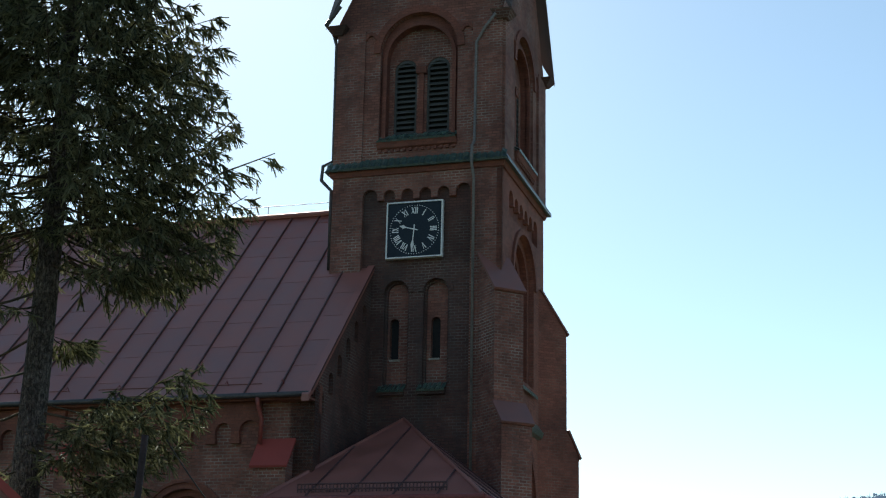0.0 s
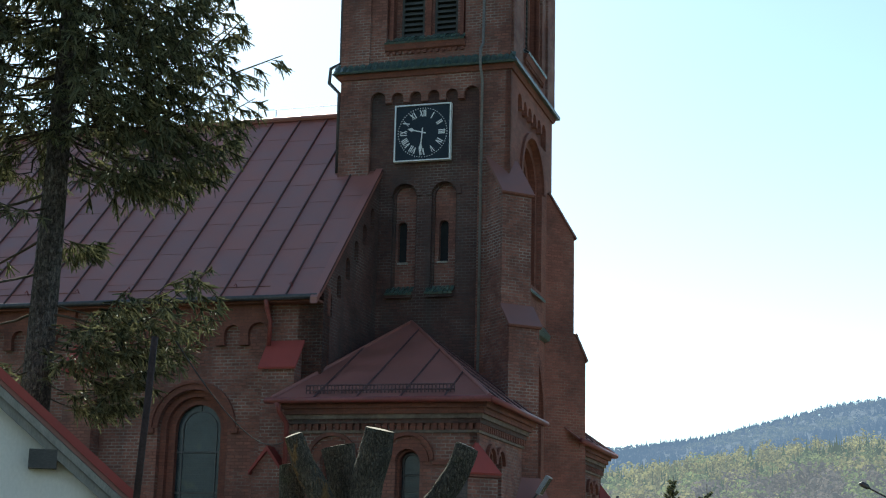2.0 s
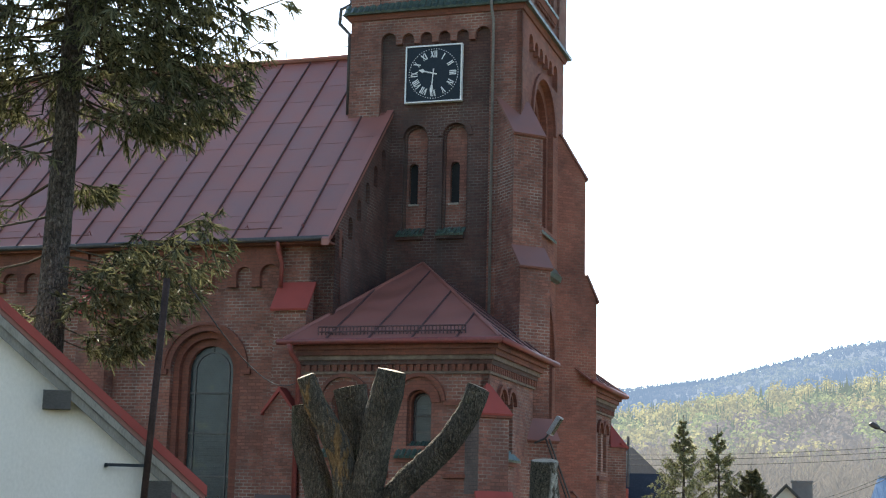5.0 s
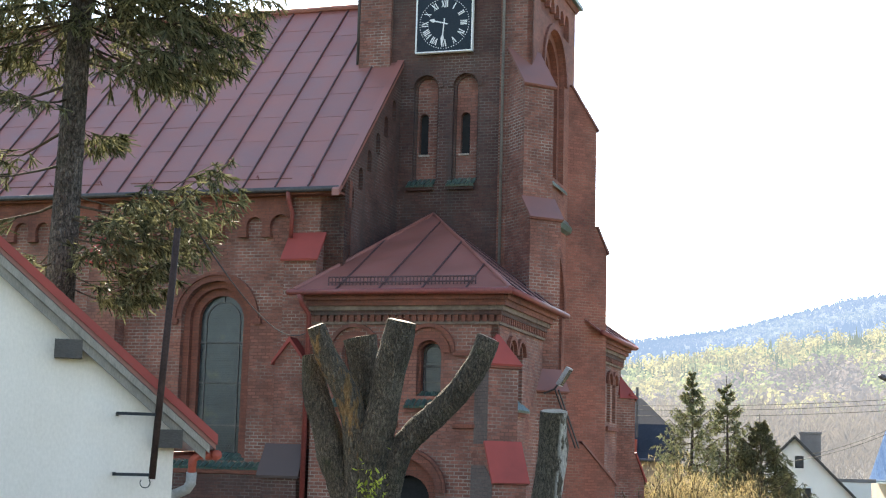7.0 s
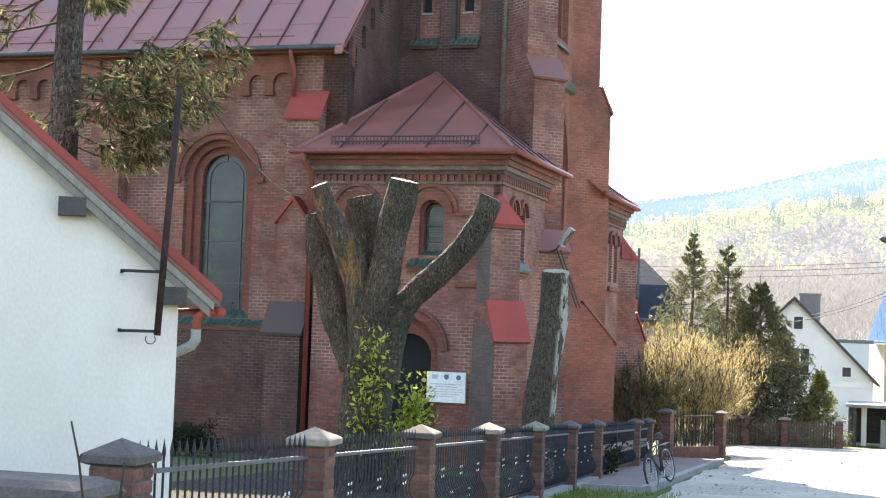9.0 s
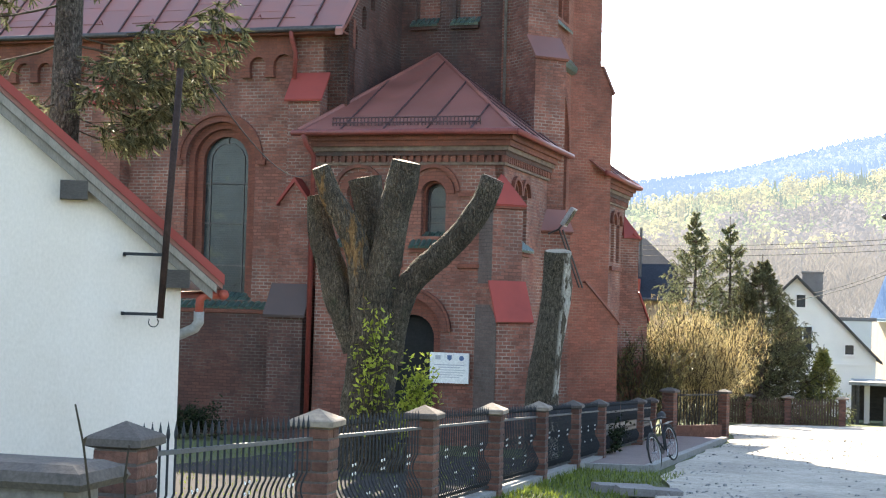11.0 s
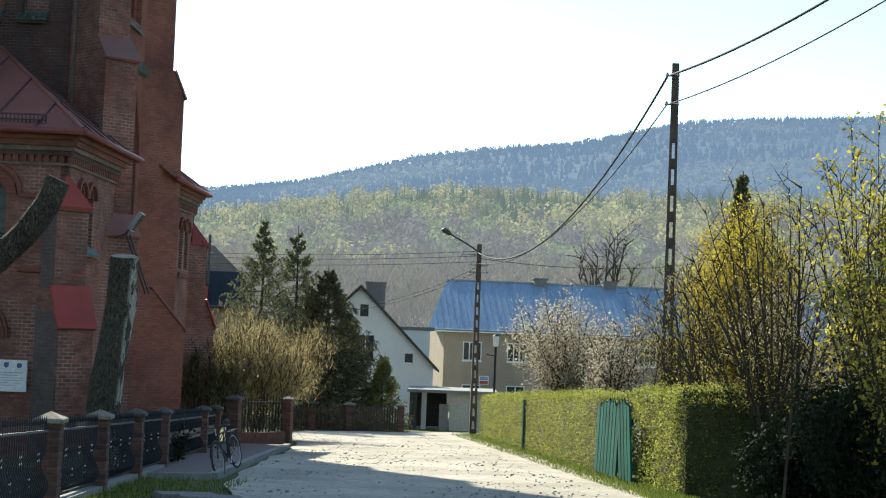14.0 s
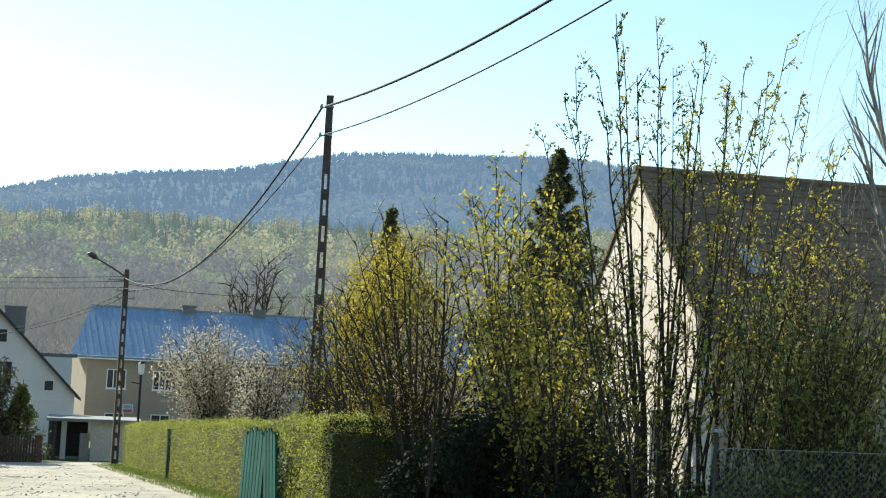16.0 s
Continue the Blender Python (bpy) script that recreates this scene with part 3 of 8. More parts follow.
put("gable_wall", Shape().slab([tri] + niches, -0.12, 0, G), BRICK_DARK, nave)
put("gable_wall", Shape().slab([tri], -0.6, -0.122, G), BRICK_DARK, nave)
cop = lambda y, up: (y, gz(y) + up)
s = Shape().slab([[cop(NV - 0.55, 0.02), cop(RIDGE_Y, 0.02), cop(RIDGE_Y, 0.17), cop(NV - 0.55, 0.17)]], -0.12, 0.06, G)
put("verge_flashing", s, ROOF, nave)
# nave roof: bedding, standing seams and sheets
EV = NV - 0.38
sl = Vector((0, RIDGE_Y - EV, gz(RIDGE_Y) - gz(EV)))
LEN = sl.length
dirv = sl.normalized()
nrm = Vector((0, -dirv.z, dirv.y))
org = Vector((0, EV, gz(EV) + 0.1))
put("roof_bed", Shape().add([org + Vector((x, 0, 0)) + dirv * q - nrm * 0.03 for x, q in ((NX0, 0), (NX1 + 0.05, 0), (NX1 + 0.05, LEN), (NX0, LEN))]
    + [org + Vector((x, 0, 0)) + dirv * q - nrm * 0.09 for x, q in ((NX0, 0), (NX1 + 0.05, 0), (NX1 + 0.05, LEN), (NX0, LEN))],
    [(0, 1, 2, 3), (7, 6, 5, 4), (0, 4, 5, 1), (1, 5, 6, 2), (2, 6, 7, 3), (3, 7, 4, 0)]), ROOF, nave)
put("roof_far_slope", Shape().add([(NX0, 2 * RIDGE_Y - EV, gz(EV)), (NX1, 2 * RIDGE_Y - EV, gz(EV)), (NX1, RIDGE_Y, RIDGE_Z + 0.12), (NX0, RIDGE_Y, RIDGE_Z + 0.12)], [(0, 1, 2, 3)]), ROOF, nave)
COL, ROW = 0.83, 1.12
sheet = None
ncol = int((NX1 + 0.05 - (-27.0)) / COL)
for i in range(ncol):
    x1 = NX1 + 0.05 - i * COL
    q = -0.02 - (0.0, 0.42, 0.78, 0.25)[i % 4] * ROW * 0.5
    j = 0
    while q < LEN - 0.05:
        q0, q1 = max(q, 0.0), min(q + ROW, LEN)
        if q1 - q0 > 0.1:
            s = Shape()
            tilt = 0.012
            p = [(x1 - COL + 0.012, q0 + 0.003, 0.008), (x1 - 0.012, q0 + 0.003, 0.008), (x1 - 0.012, q1 + 0.02, 0.002), (x1 - COL + 0.012, q1 + 0.02, 0.002)]
            v = [org + Vector((a, 0, 0)) + dirv * b + nrm * c for a, b, c in p] + [org + Vector((a, 0, 0)) + dirv * b + nrm * (c - 0.03) for a, b, c in p]
            put("roof_sheet", s.add(v, [(0, 1, 2, 3), (0, 4, 5, 1), (1, 5, 6, 2), (2, 6, 7, 3), (3, 7, 4, 0)]), ROOF, nave, uv=False)
        q += ROW
    m = Matrix(((1, 0, 0, x1), (0, dirv.y, nrm.y, org.y), (0, dirv.z, nrm.z, org.z), (0, 0, 0, 1)))
    put("standing_seam", Shape().box(-0.014, 0.014, 0, LEN, 0, 0.045, m), SEAM, nave, uv=False)
put("ridge_cap", Shape().tube([(NX0, RIDGE_Y, RIDGE_Z + 0.17), (TX0, RIDGE_Y, RIDGE_Z + 0.17)], 0.09), ROOF, nave)
s = Shape()
for i in range(9):
    x = -14.6 - 1.9 * i
    s.tube([(x, RIDGE_Y, RIDGE_Z + 0.2), (x, RIDGE_Y, RIDGE_Z + 0.5)], 0.012, 5)
s.tube([(-13.7, RIDGE_Y, RIDGE_Z + 0.5), (-32, RIDGE_Y, RIDGE_Z + 0.5)], 0.01, 5)
put("lightning_wire", s, GUTTER, nave)
# hopper, eaves gutter, snow guard, roof vent, downpipe
put("eaves_gutter", Shape().tube([(NX0, EV - 0.05, gz(EV) + 0.04), (NX1 + 0.02, EV - 0.05, gz(EV) + 0.04)], 0.065, 10), GUTTER, nave, smooth=True)
put("eaves_soffit", Shape().box(NX0, NX1, EV + 0.03, NV, gz(EV) - 0.06, gz(EV) - 0.01), BRICK_NEW, nave)
for i in range(8):
    x = -13.2 - 1.4 * i
    b = org + Vector((x, 0, 0)) + dirv * 0.35
    put("snow_hook", Shape().tube([b, b + nrm * 0.14, b + nrm * 0.14 - dirv * 0.1], 0.012, 5), RED_PIPE, nave)
b = org + Vector((-13.95, 0, 0)) + dirv * (LEN - 1.1)
s = Shape().add([b + Vector((x, 0, 0)) + dirv * q + nrm * c for x, q, c in ((-0.2, 0, 0), (0.2, 0, 0), (0.2, 0.55, 0), (-0.2, 0.55, 0), (-0.14, 0.1, 0.22), (0.14, 0.1, 0.22), (0.14, 0.4, 0.22), (-0.14, 0.4, 0.22))],
                [(0, 1, 5, 4), (1, 2, 6, 5), (2, 3, 7, 6), (3, 0, 4, 7), (4, 5, 6, 7)])
put("roof_vent", s, SLATE_METAL, nave)
s = Shape().tube([(-13.72, EV - 0.05, 7.82), (-13.72, EV, 7.6), (-13.70, NV - 0.16, 7.3), (-13.70, NV - 0.2, 6.72)], 0.055)
put("downpipe", s, RED_PIPE, nave, smooth=True)


# side annexes in the corners between nave and tower
def annex(side, name):
    """side -1: the one by the lane; +1: its twin on the far side."""
    fy = (lambda y: y) if side < 0 else (lambda y: 2 * WM - y)
    root = None
    X0, X1, Y0 = -12.65, -8.4, 30.4
    fr = lambda a, b, c: (a, fy(Y0 - c), b)
    rt = lambda a, b, c: (X1 + c, fy(a), b)
    s = Shape().slab([rect(X0, X1, -2.4, 4.9), arch(-10.22, -9.66, 3.05, 3.98), arch(-11.95, -11.39, 3.05, 3.98), arch(-11.10, -9.70, -2.4, 1.0)], -0.16, 0, fr)
    root = put(name, s, BRICK, church)
    s = Shape().slab([rect(X0, X1 - 0.17, -2.4, 4.9), arch(-10.17, -9.71, 3.05, 3.98), arch(-11.90, -11.44, 3.05, 3.98), arch(-10.90, -9.90, -2.4, 0.85)], -0.4, -0.162, fr)
    put("wall", s, BRICK_NEW, root)
    put("annex_door", Shape().slab([rect(-11.0, -9.8, -2.4, 1.5)], -0.46, -0.42, fr), DARK, root)
    s = Shape().slab([rect(Y0, 35.0, -2.4, 4.9), arch(31.22, 31.72, 2.95, 4.05), arch(32.02, 32.52, 2.95, 4.05)], -0.16, 0, rt)
    put("wall", s, BRICK, root)
    s = Shape().slab([rect(Y0 + 0.17, 35.0, -2.4, 4.9), arch(31.27, 31.67, 2.95, 4.05), arch(32.07, 32.47, 2.95, 4.05)], -0.4, -0.162, rt)
    put("wall", s, BRICK_NEW, root)
    put("wall", Shape().slab([rect(Y0 + 0.4, 31.6, -2.4, 4.9)], 0, 0.3, lambda a, b, c: (X0 + c, fy(a), b)), BRICK, root)
    put("arch_band", Shape().slab([ring(-11.10, -9.70, 1.0, 0.16)], 0, 0.05, fr), BRICK_NEW, root)
    put("arch_band", Shape().slab([ring(-11.28, -9.52, 1.0, 0.06)], 0, 0.09, fr), BRICK_NEW, root)
    for mid, to3, half in ((-9.94, fr, 0.28), (-11.67, fr, 0.28), (31.47, rt, 0.25), (32.27, rt, 0.25)):
        w = put("annex_window", Shape().slab([arch(mid - half, mid + half, 2.95, 4.0)], -0.36, -0.33, to3), LEADED, root)
        for b in (3.35, 3.7):
            put("glazing_bar", Shape().slab([rect(mid - half, mid + half, b, b + 0.03)], -0.33, -0.30, to3), GUTTER, w)
        put("glazing_bar", Shape().slab([ring(mid - 0.17, mid + 0.17, 3.98, 0.025, 3.0)], -0.33, -0.305, to3), GUTTER, w)
        if to3 is fr:
            put("arch_band", Shape().slab([ring(mid - half, mid + half, 3.98, 0.2)], 0, 0.03, to3), BRICK_NEW, root)
            put("hood_mould", Shape().slab([ring(mid - 0.52, mid + 0.52, 4.02, 0.08)], 0, 0.09, to3), BRICK_NEW, root)
        else:
            put("hood_mould", Shape().slab([ring(mid - 0.31, mid + 0.31, 4.05, 0.09)], 0, 0.08, to3), BRICK_NEW, root)
        if to3 is fr or mid < 32:
            lo, hi = (mid - 0.50, mid + 0.48) if to3 is fr else (31.1, 32.65)
            if side < 0:
                tile_row(root, lo, hi, 2.80, 0.16, 3.14, -0.22, to3, 2, 0.13)
            put("sill", Shape().slab([rect(lo, hi, 2.70, 2.82)], 0, 0.08, to3), BRICK_NEW, root)
    for a0, a1 in ((-9.35, -8.75), (-12.5, -12.1), (-11.0, -10.6)):
        put("string_course", Shape().strip([(2.36, 0), (2.38, 0.07), (2.46, 0.08), (2.48, 0)], a0, a1, fr), BRICK_NEW, root)
        put("hood_stop", Shape().slab([rect(a0, a1, 3.92, 4.02)], 0, 0.08, fr), BRICK_NEW, root)
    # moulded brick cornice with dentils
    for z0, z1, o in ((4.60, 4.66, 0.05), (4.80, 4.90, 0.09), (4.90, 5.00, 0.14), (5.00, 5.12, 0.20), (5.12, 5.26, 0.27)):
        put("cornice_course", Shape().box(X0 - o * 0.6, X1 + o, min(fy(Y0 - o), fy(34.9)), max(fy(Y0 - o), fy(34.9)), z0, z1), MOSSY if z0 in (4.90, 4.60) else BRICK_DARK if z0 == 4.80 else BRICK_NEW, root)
    for i in range(27):
        a = X0 + 0.12 + i * 0.16
        put("dentil", Shape().slab([rect(a - 0.045, a + 0.045, 4.66, 4.80)], 0, 0.07, fr), BRICK_NEW, root)
    for i in range(27):
        a = Y0 + 0.12 + i * 0.16
        put("dentil", Shape().slab([rect(a - 0.045, a + 0.045, 4.66, 4.80)], 0, 0.07, rt), BRICK_NEW, root)
    # hipped sheet roof
    ez, ap = 5.33, Vector((-11.44, fy(35.0), 7.85))
    p0, p1, p2, p3 = Vector((-13.02, fy(30.05), ez)), Vector((-8.05, fy(30.05), ez)), Vector((-8.05, fy(35.3), ez)), Vector((-13.02, fy(35.0), ez))
    up = Vector((0, 0, 0.05))
    for nm, tri in (("roof_slope", (p0, p1, ap)), ("roof_slope", (p1, p2, ap)), ("roof_slope", (p3, p0, ap))):
        r = put(nm, Shape().add([*tri, *(q - up for q in tri)], [(0, 1, 2), (5, 4, 3), (0, 3, 4, 1), (1, 4, 5, 2), (2, 5, 3, 0)]), ROOF, root)
        a, b, c = tri
        n = (b - a).cross(c - a).normalized()
        n = n if n.z > 0 else -n
        for k in (1, 2, 3, 4):
            f = k / 5
            foot = a.lerp(b, f)
            # seam runs straight up the slope until a hip
            upv = (c - a) - (b - a) * ((c - a).dot(b - a) / (b - a).length_squared)
            fc = (c - a).dot(b - a) / (b - a).length_squared
            h = f / fc if f < fc else (1 - f) / (1 - fc)
            put("standing_seam", Shape().tube([foot + n * 0.02, foot + upv * h + n * 0.02], 0.02, 5), SEAM, r)
    for q in (p0, p1):
        put("hip_cap", Shape().tube([q + Vector((0, 0, 0.02)), ap], 0.045, 6), ROOF, root)
    put("eaves_gutter", Shape().tube([p0 + Vector((-0.12, 0.08 * side, -0.05)), p1 + Vector((0.05, 0.08 * side, -0.05))], 0.07, 8), RED_PIPE, root, smooth=True)
    put("eaves_gutter", Shape().tube([p1 + Vector((0.05, 0.08 * side, -0.05)), p2 + Vector((0.05, 0, -0.05))], 0.07, 8), RED_PIPE, root, smooth=True)
    if side < 0:
        g = put("snow_guard", Shape().tube([(-12.3, 30.3, 5.64), (-8.9, 30.3, 5.64)], 0.018, 5), SEAM, root)
        put("rail", Shape().tube([(-12.3, 30.3, 5.53), (-8.9, 30.3, 5.53)], 0.018, 5), SEAM, g)
        for i in range(42):
            x = -12.3 + i * 3.4 / 41
            put("upright", Shape().box(x - 0.011, x + 0.011, 30.29, 30.31, 5.46, 5.65), SEAM, g, uv=False)
        s = Shape().tube([(-12.85, 29.95, 5.25), (-12.83, 30.05, 5.05), (-12.74, 30.3, 4.8), (-12.74, 30.31, -1.6)], 0.06)
        put("downpipe", s, RED_PIPE, root, smooth=True)
    dy = -1 if side < 0 else 1
    bt = buttress(X1, fy(Y0), 1, dy, [(0.62, 0.40, 1.3, 2.05, 0.28), (0.28, 0.36, 3.72, 3.8, 0.1)], BRICK, RED_METAL)
    to3 = diagonal(X1, fy(Y0), 1, dy)
    put("cap_point", Shape().add([to3(-0.42, 3.72, 0.36), to3(0.42, 3.72, 0.36), to3(0.42, 3.72, -0.3), to3(-0.42, 3.72, -0.3), to3(0, 4.45, -0.05)], [(0, 1, 4), (1, 2, 4), (2, 3, 4), (3, 0, 4), (3, 2, 1, 0)]), RED_METAL, bt)
    if side < 0:
        put("cement_face", Shape().slab([[(-0.3, -2.4), (0.6, -2.4), (0.6, 1.3), (0.28, 1.6), (-0.3, 1.6)]], -0.42, -0.405, lambda q, b, a: to3(a, b, q)), CEMENT_DARK, bt)
        put("cement_face", Shape().slab([rect(-0.3, 0.27, 1.6, 3.6)], -0.375, -0.362, lambda q, b, a: to3(a, b, q)), CEMENT_DARK, bt)
    return root


annex(-1, "south_annex")
annex(1, "north_annex")

# tower clock
clock = thing("tower_clock", CHURCH @ pose(-11.28, 34.98, 12.81), "black square clock face with white Roman numerals on the tower", "clock")
CL = lambda a, b, c: (a, -c, b)
put("dial", Shape().slab([rect(-0.75, 0.75, -0.75, 0.75)], -0.1, 0.01, CL), DIAL, clock)
put("frame", Shape().slab([rect(-0.765, 0.765, -0.765, 0.765), rect(-0.732, 0.732, -0.732, 0.732)], -0.1, 0.04, CL), WHITE, clock, "white frame")


def bar(s, x0, y0, x1, y1, w, turn, c0=0.011, c1=0.018):
    d = Vector((x1 - x0, y1 - y0)).normalized() * w / 2
    n = Vector((-d.y, d.x))
    pts = [(x0 + n.x, y0 + n.y), (x0 - n.x, y0 - n.y), (x1 - n.x, y1 - n.y), (x1 + n.x, y1 + n.y)]
    cs, sn = math.cos(turn), math.sin(turn)
    s.slab([[(x * cs - y * sn, x * sn + y * cs) for x, y in pts]], c0, c1, CL)


GLYPH = {"I": 0.045, "V": 0.10, "X": 0.10}
for hour, text in enumerate("XII I II III IV V VI VII VIII IX X XI".split()):
    s = Shape()
    turn = -math.pi * hour / 6
    x = -sum(GLYPH[ch] for ch in text) / 2
    for ch in text:
        w = GLYPH[ch]
        if ch == "I":
            bar(s, x + w / 2, 0.43, x + w / 2, 0.61, 0.026, turn)
        elif ch == "V":
            bar(s, x + 0.015, 0.61, x + w / 2, 0.43, 0.028, turn)
            bar(s, x + w - 0.015, 0.61, x + w / 2, 0.43, 0.014, turn)
        else:
            bar(s, x + 0.015, 0.61, x + w - 0.015, 0.43, 0.028, turn)
            bar(s, x + w - 0.015, 0.61, x + 0.015, 0.43, 0.014, turn)
        x += w
    put("numeral", s, WHITE, clock)
s = Shape()
for i in range(60):
    a = 2 * math.pi * i / 60
    s.slab([[(0.66 * math.cos(a) + 0.014 * math.cos(k), 0.66 * math.sin(a) + 0.014 * math.sin(k)) for k in (0, 1.257, 2.513, 3.77, 5.027)]], 0.011, 0.018, CL)
put("minute_dots", s, WHITE, clock, kind="stuff")
s = Shape()
bar(s, 0, -0.1, 0, 0.3, 0.03, radians(75), 0.03, 0.04)
s.slab([[(x * math.cos(radians(75)) - y * math.sin(radians(75)), x * math.sin(radians(75)) + y * math.cos(radians(75))) for x, y in ((0, 0.22), (0.05, 0.3), (0, 0.42), (-0.05, 0.3))]], 0.03, 0.04, CL)
put("hour_pointer", s, WHITE, clock)
s = Shape()
bar(s, 0, -0.12, 0, 0.4, 0.028, radians(175), 0.045, 0.055)
s.slab([[(x * math.cos(radians(175)) - y * math.sin(radians(175)), x * math.sin(radians(175)) + y * math.cos(radians(175))) for x, y in ((-0.014, 0.3), (0.014, 0.3), (0.045, 0.42), (0, 0.62), (-0.045, 0.42))]], 0.045, 0.055, CL)
put("minute_pointer", s, WHITE, clock)

# ---- plants ----


def leaf_material(name, dark, light, glow=0.45, rough=0.6, spec=0.3):
    """Leaves: varied by piece, letting some light through."""
    m = Mat(name, rough, 0, spec)
    c = m.ramp(m.rand(True), (0.0, dark), (0.6, light), (1.0, tuple(min(1, x * 1.25) for x in light)))
    c = m.mix(1.0, c, m.ramp(m.noise(1.4, 3), (0.3, 0.7), (0.7, 1.1)), 'MULTIPLY')
    m.color(c)
    tr = m.node("ShaderNodeBsdfTranslucent")
    m.link(c, tr.inputs["Color"])
    mx = m.node("ShaderNodeMixShader", Fac=glow)
    m.link(m.b.outputs[0], mx.inputs[1])
    m.link(tr.outputs[0], mx.inputs[2])
    m.link(mx.outputs[0], m.t.nodes["Material Output"].inputs["Surface"])
    return m.m


def fissures(m, scale, stretch=0.15):
    """Cracks between long upright plates of bark: 0 in the crack, 1 on the plate."""
    wob = m.node("ShaderNodeTexNoise", Scale=4.0, Detail=3.0)
    m.link(m.coord(), wob.inputs["Vector"])
    add = m.node("ShaderNodeVectorMath")
    add.operation = 'MULTIPLY_ADD'
    add.inputs[1].default_value = (0.16, 0.16, 0.5)
    m.link(wob.outputs["Color"], add.inputs[0])
    m.link(m.coord(scale=(1, 1, stretch)), add.inputs[2])
    vor = m.node("ShaderNodeTexVoronoi", Scale=scale)
    vor.feature = 'DISTANCE_TO_EDGE'
    m.link(add.outputs[0], vor.inputs["Vector"])
    return m.ramp(vor.outputs["Distance"], (0.02, 0.0), (0.30, 1.0))


def bark_material(name, dark, light, scale=9.0, stretch=0.25, bump=0.7, dist=0.03, moss=0.4, lo=0.3, hi=0.7, plates=0.0):
    m = Mat(name, 0.95, 0, 0.2)
    v = m.coord(scale=(1, 1, stretch))
    n = m.noise(scale, 7, 0.7, vec=v, dist=0.6)
    big = m.noise(1.6, 4)
    c = m.ramp(n, (lo, dark), (hi, light))
    c = m.mix(1.0, c, m.ramp(big, (0.3, 0.45), (0.7, 1.2)), 'MULTIPLY')
    c = m.mix(m.ramp(m.noise(2.5, 5), (0.55, 0.0), (0.7, moss)), c, (0.055, 0.07, 0.03))
    if plates:
        crack = fissures(m, plates)
        c = m.mix(1.0, c, m.ramp(crack, (0.0, 0.55), (0.35, 1.0), (1.0, 1.15)), 'MULTIPLY')
        n = m.mix(0.35, crack, n)
    m.color(c)
    return m.bump(n, bump, dist).m


NEEDLE = leaf_material("spruce_needles", (0.012, 0.018, 0.008), (0.195, 0.19, 0.10), 0.42, 0.6, 0.3)
NEEDLE_FAR = leaf_material("far_spruce_needles", (0.07, 0.088, 0.045), (0.25, 0.255, 0.135), 0.42)
NEEDLE_PALE = leaf_material("young_spruce_needles", (0.07, 0.085, 0.025), (0.27, 0.27, 0.085), 0.45)
LEAF_SPRING = leaf_material("spring_leaves", (0.19, 0.165, 0.022), (0.50, 0.42, 0.07), 0.5)
LEAF_SHOOT = leaf_material("young_shoot_leaves", (0.17, 0.21, 0.02), (0.50, 0.54, 0.09), 0.55)
LEAF_HEDGE = leaf_material("hedge_leaves", (0.085, 0.10, 0.022), (0.35, 0.36, 0.078), 0.5)
# evergreen leaves pushed near black: deep shade put into their colour
LEAF_DARK = leaf_material("evergreen_shade_leaves", (0.006, 0.011, 0.004), (0.018, 0.028, 0.009), 0.1, 0.9)
LEAF_THUJA = leaf_material("thuja_sprays", (0.06, 0.075, 0.018), (0.25, 0.245, 0.075), 0.4, 0.7)
LEAF_WILLOW = leaf_material("willow_catkins", (0.28, 0.22, 0.025), (0.52, 0.42, 0.06), 0.5)
LEAF_CATKIN = leaf_material("olive_catkins", (0.16, 0.13, 0.025), (0.40, 0.32, 0.065), 0.45)
LEAF_TAN = leaf_material("tan_twigs", (0.24, 0.175, 0.08), (0.56, 0.45, 0.22), 0.4)
LEAF_OLIVE = leaf_material("olive_twigs", (0.07, 0.065, 0.025), (0.17, 0.15, 0.06), 0.25)
# dark green leaves for the hedge return, its shade painted into them
HEDGE_SHADED = leaf_material("shaded_hedge_leaves", (0.012, 0.024, 0.006), (0.035, 0.055, 0.014), 0.12, 0.85)
BLOSSOM = leaf_material("white_blossom", (0.34, 0.285, 0.20), (0.66, 0.59, 0.46), 0.4)
GRASS = leaf_material("grass_blades", (0.05, 0.08, 0.014), (0.18, 0.22, 0.04), 0.4)
BARK_SPRUCE = bark_material("spruce_bark", (0.06, 0.048, 0.04), (0.24, 0.20, 0.17), 22, 0.6, 1.0, 0.06, 0.15, 0.38, 0.62, plates=22.0)
BARK_OLD = bark_material("old_trunk_bark", (0.07, 0.058, 0.043), (0.25, 0.205, 0.15), 34, 0.5, 1.0, 0.06, 0.35, 0.36, 0.68, plates=24.0)
BARK_TWIG = bark_material("shrub_bark", (0.035, 0.026, 0.018), (0.11, 0.085, 0.06), 20, 0.3, 0.3, 0.01)
BARK_BIRCH = bark_material("birch_twigs", (0.22, 0.18, 0.15), (0.48, 0.44, 0.40), 12, 0.6, 0.3, 0.01)
CUT_WOOD = mottled("sawn_wood", (0.20, 0.15, 0.10), (0.42, 0.35, 0.26), 4, 60, 0.85)


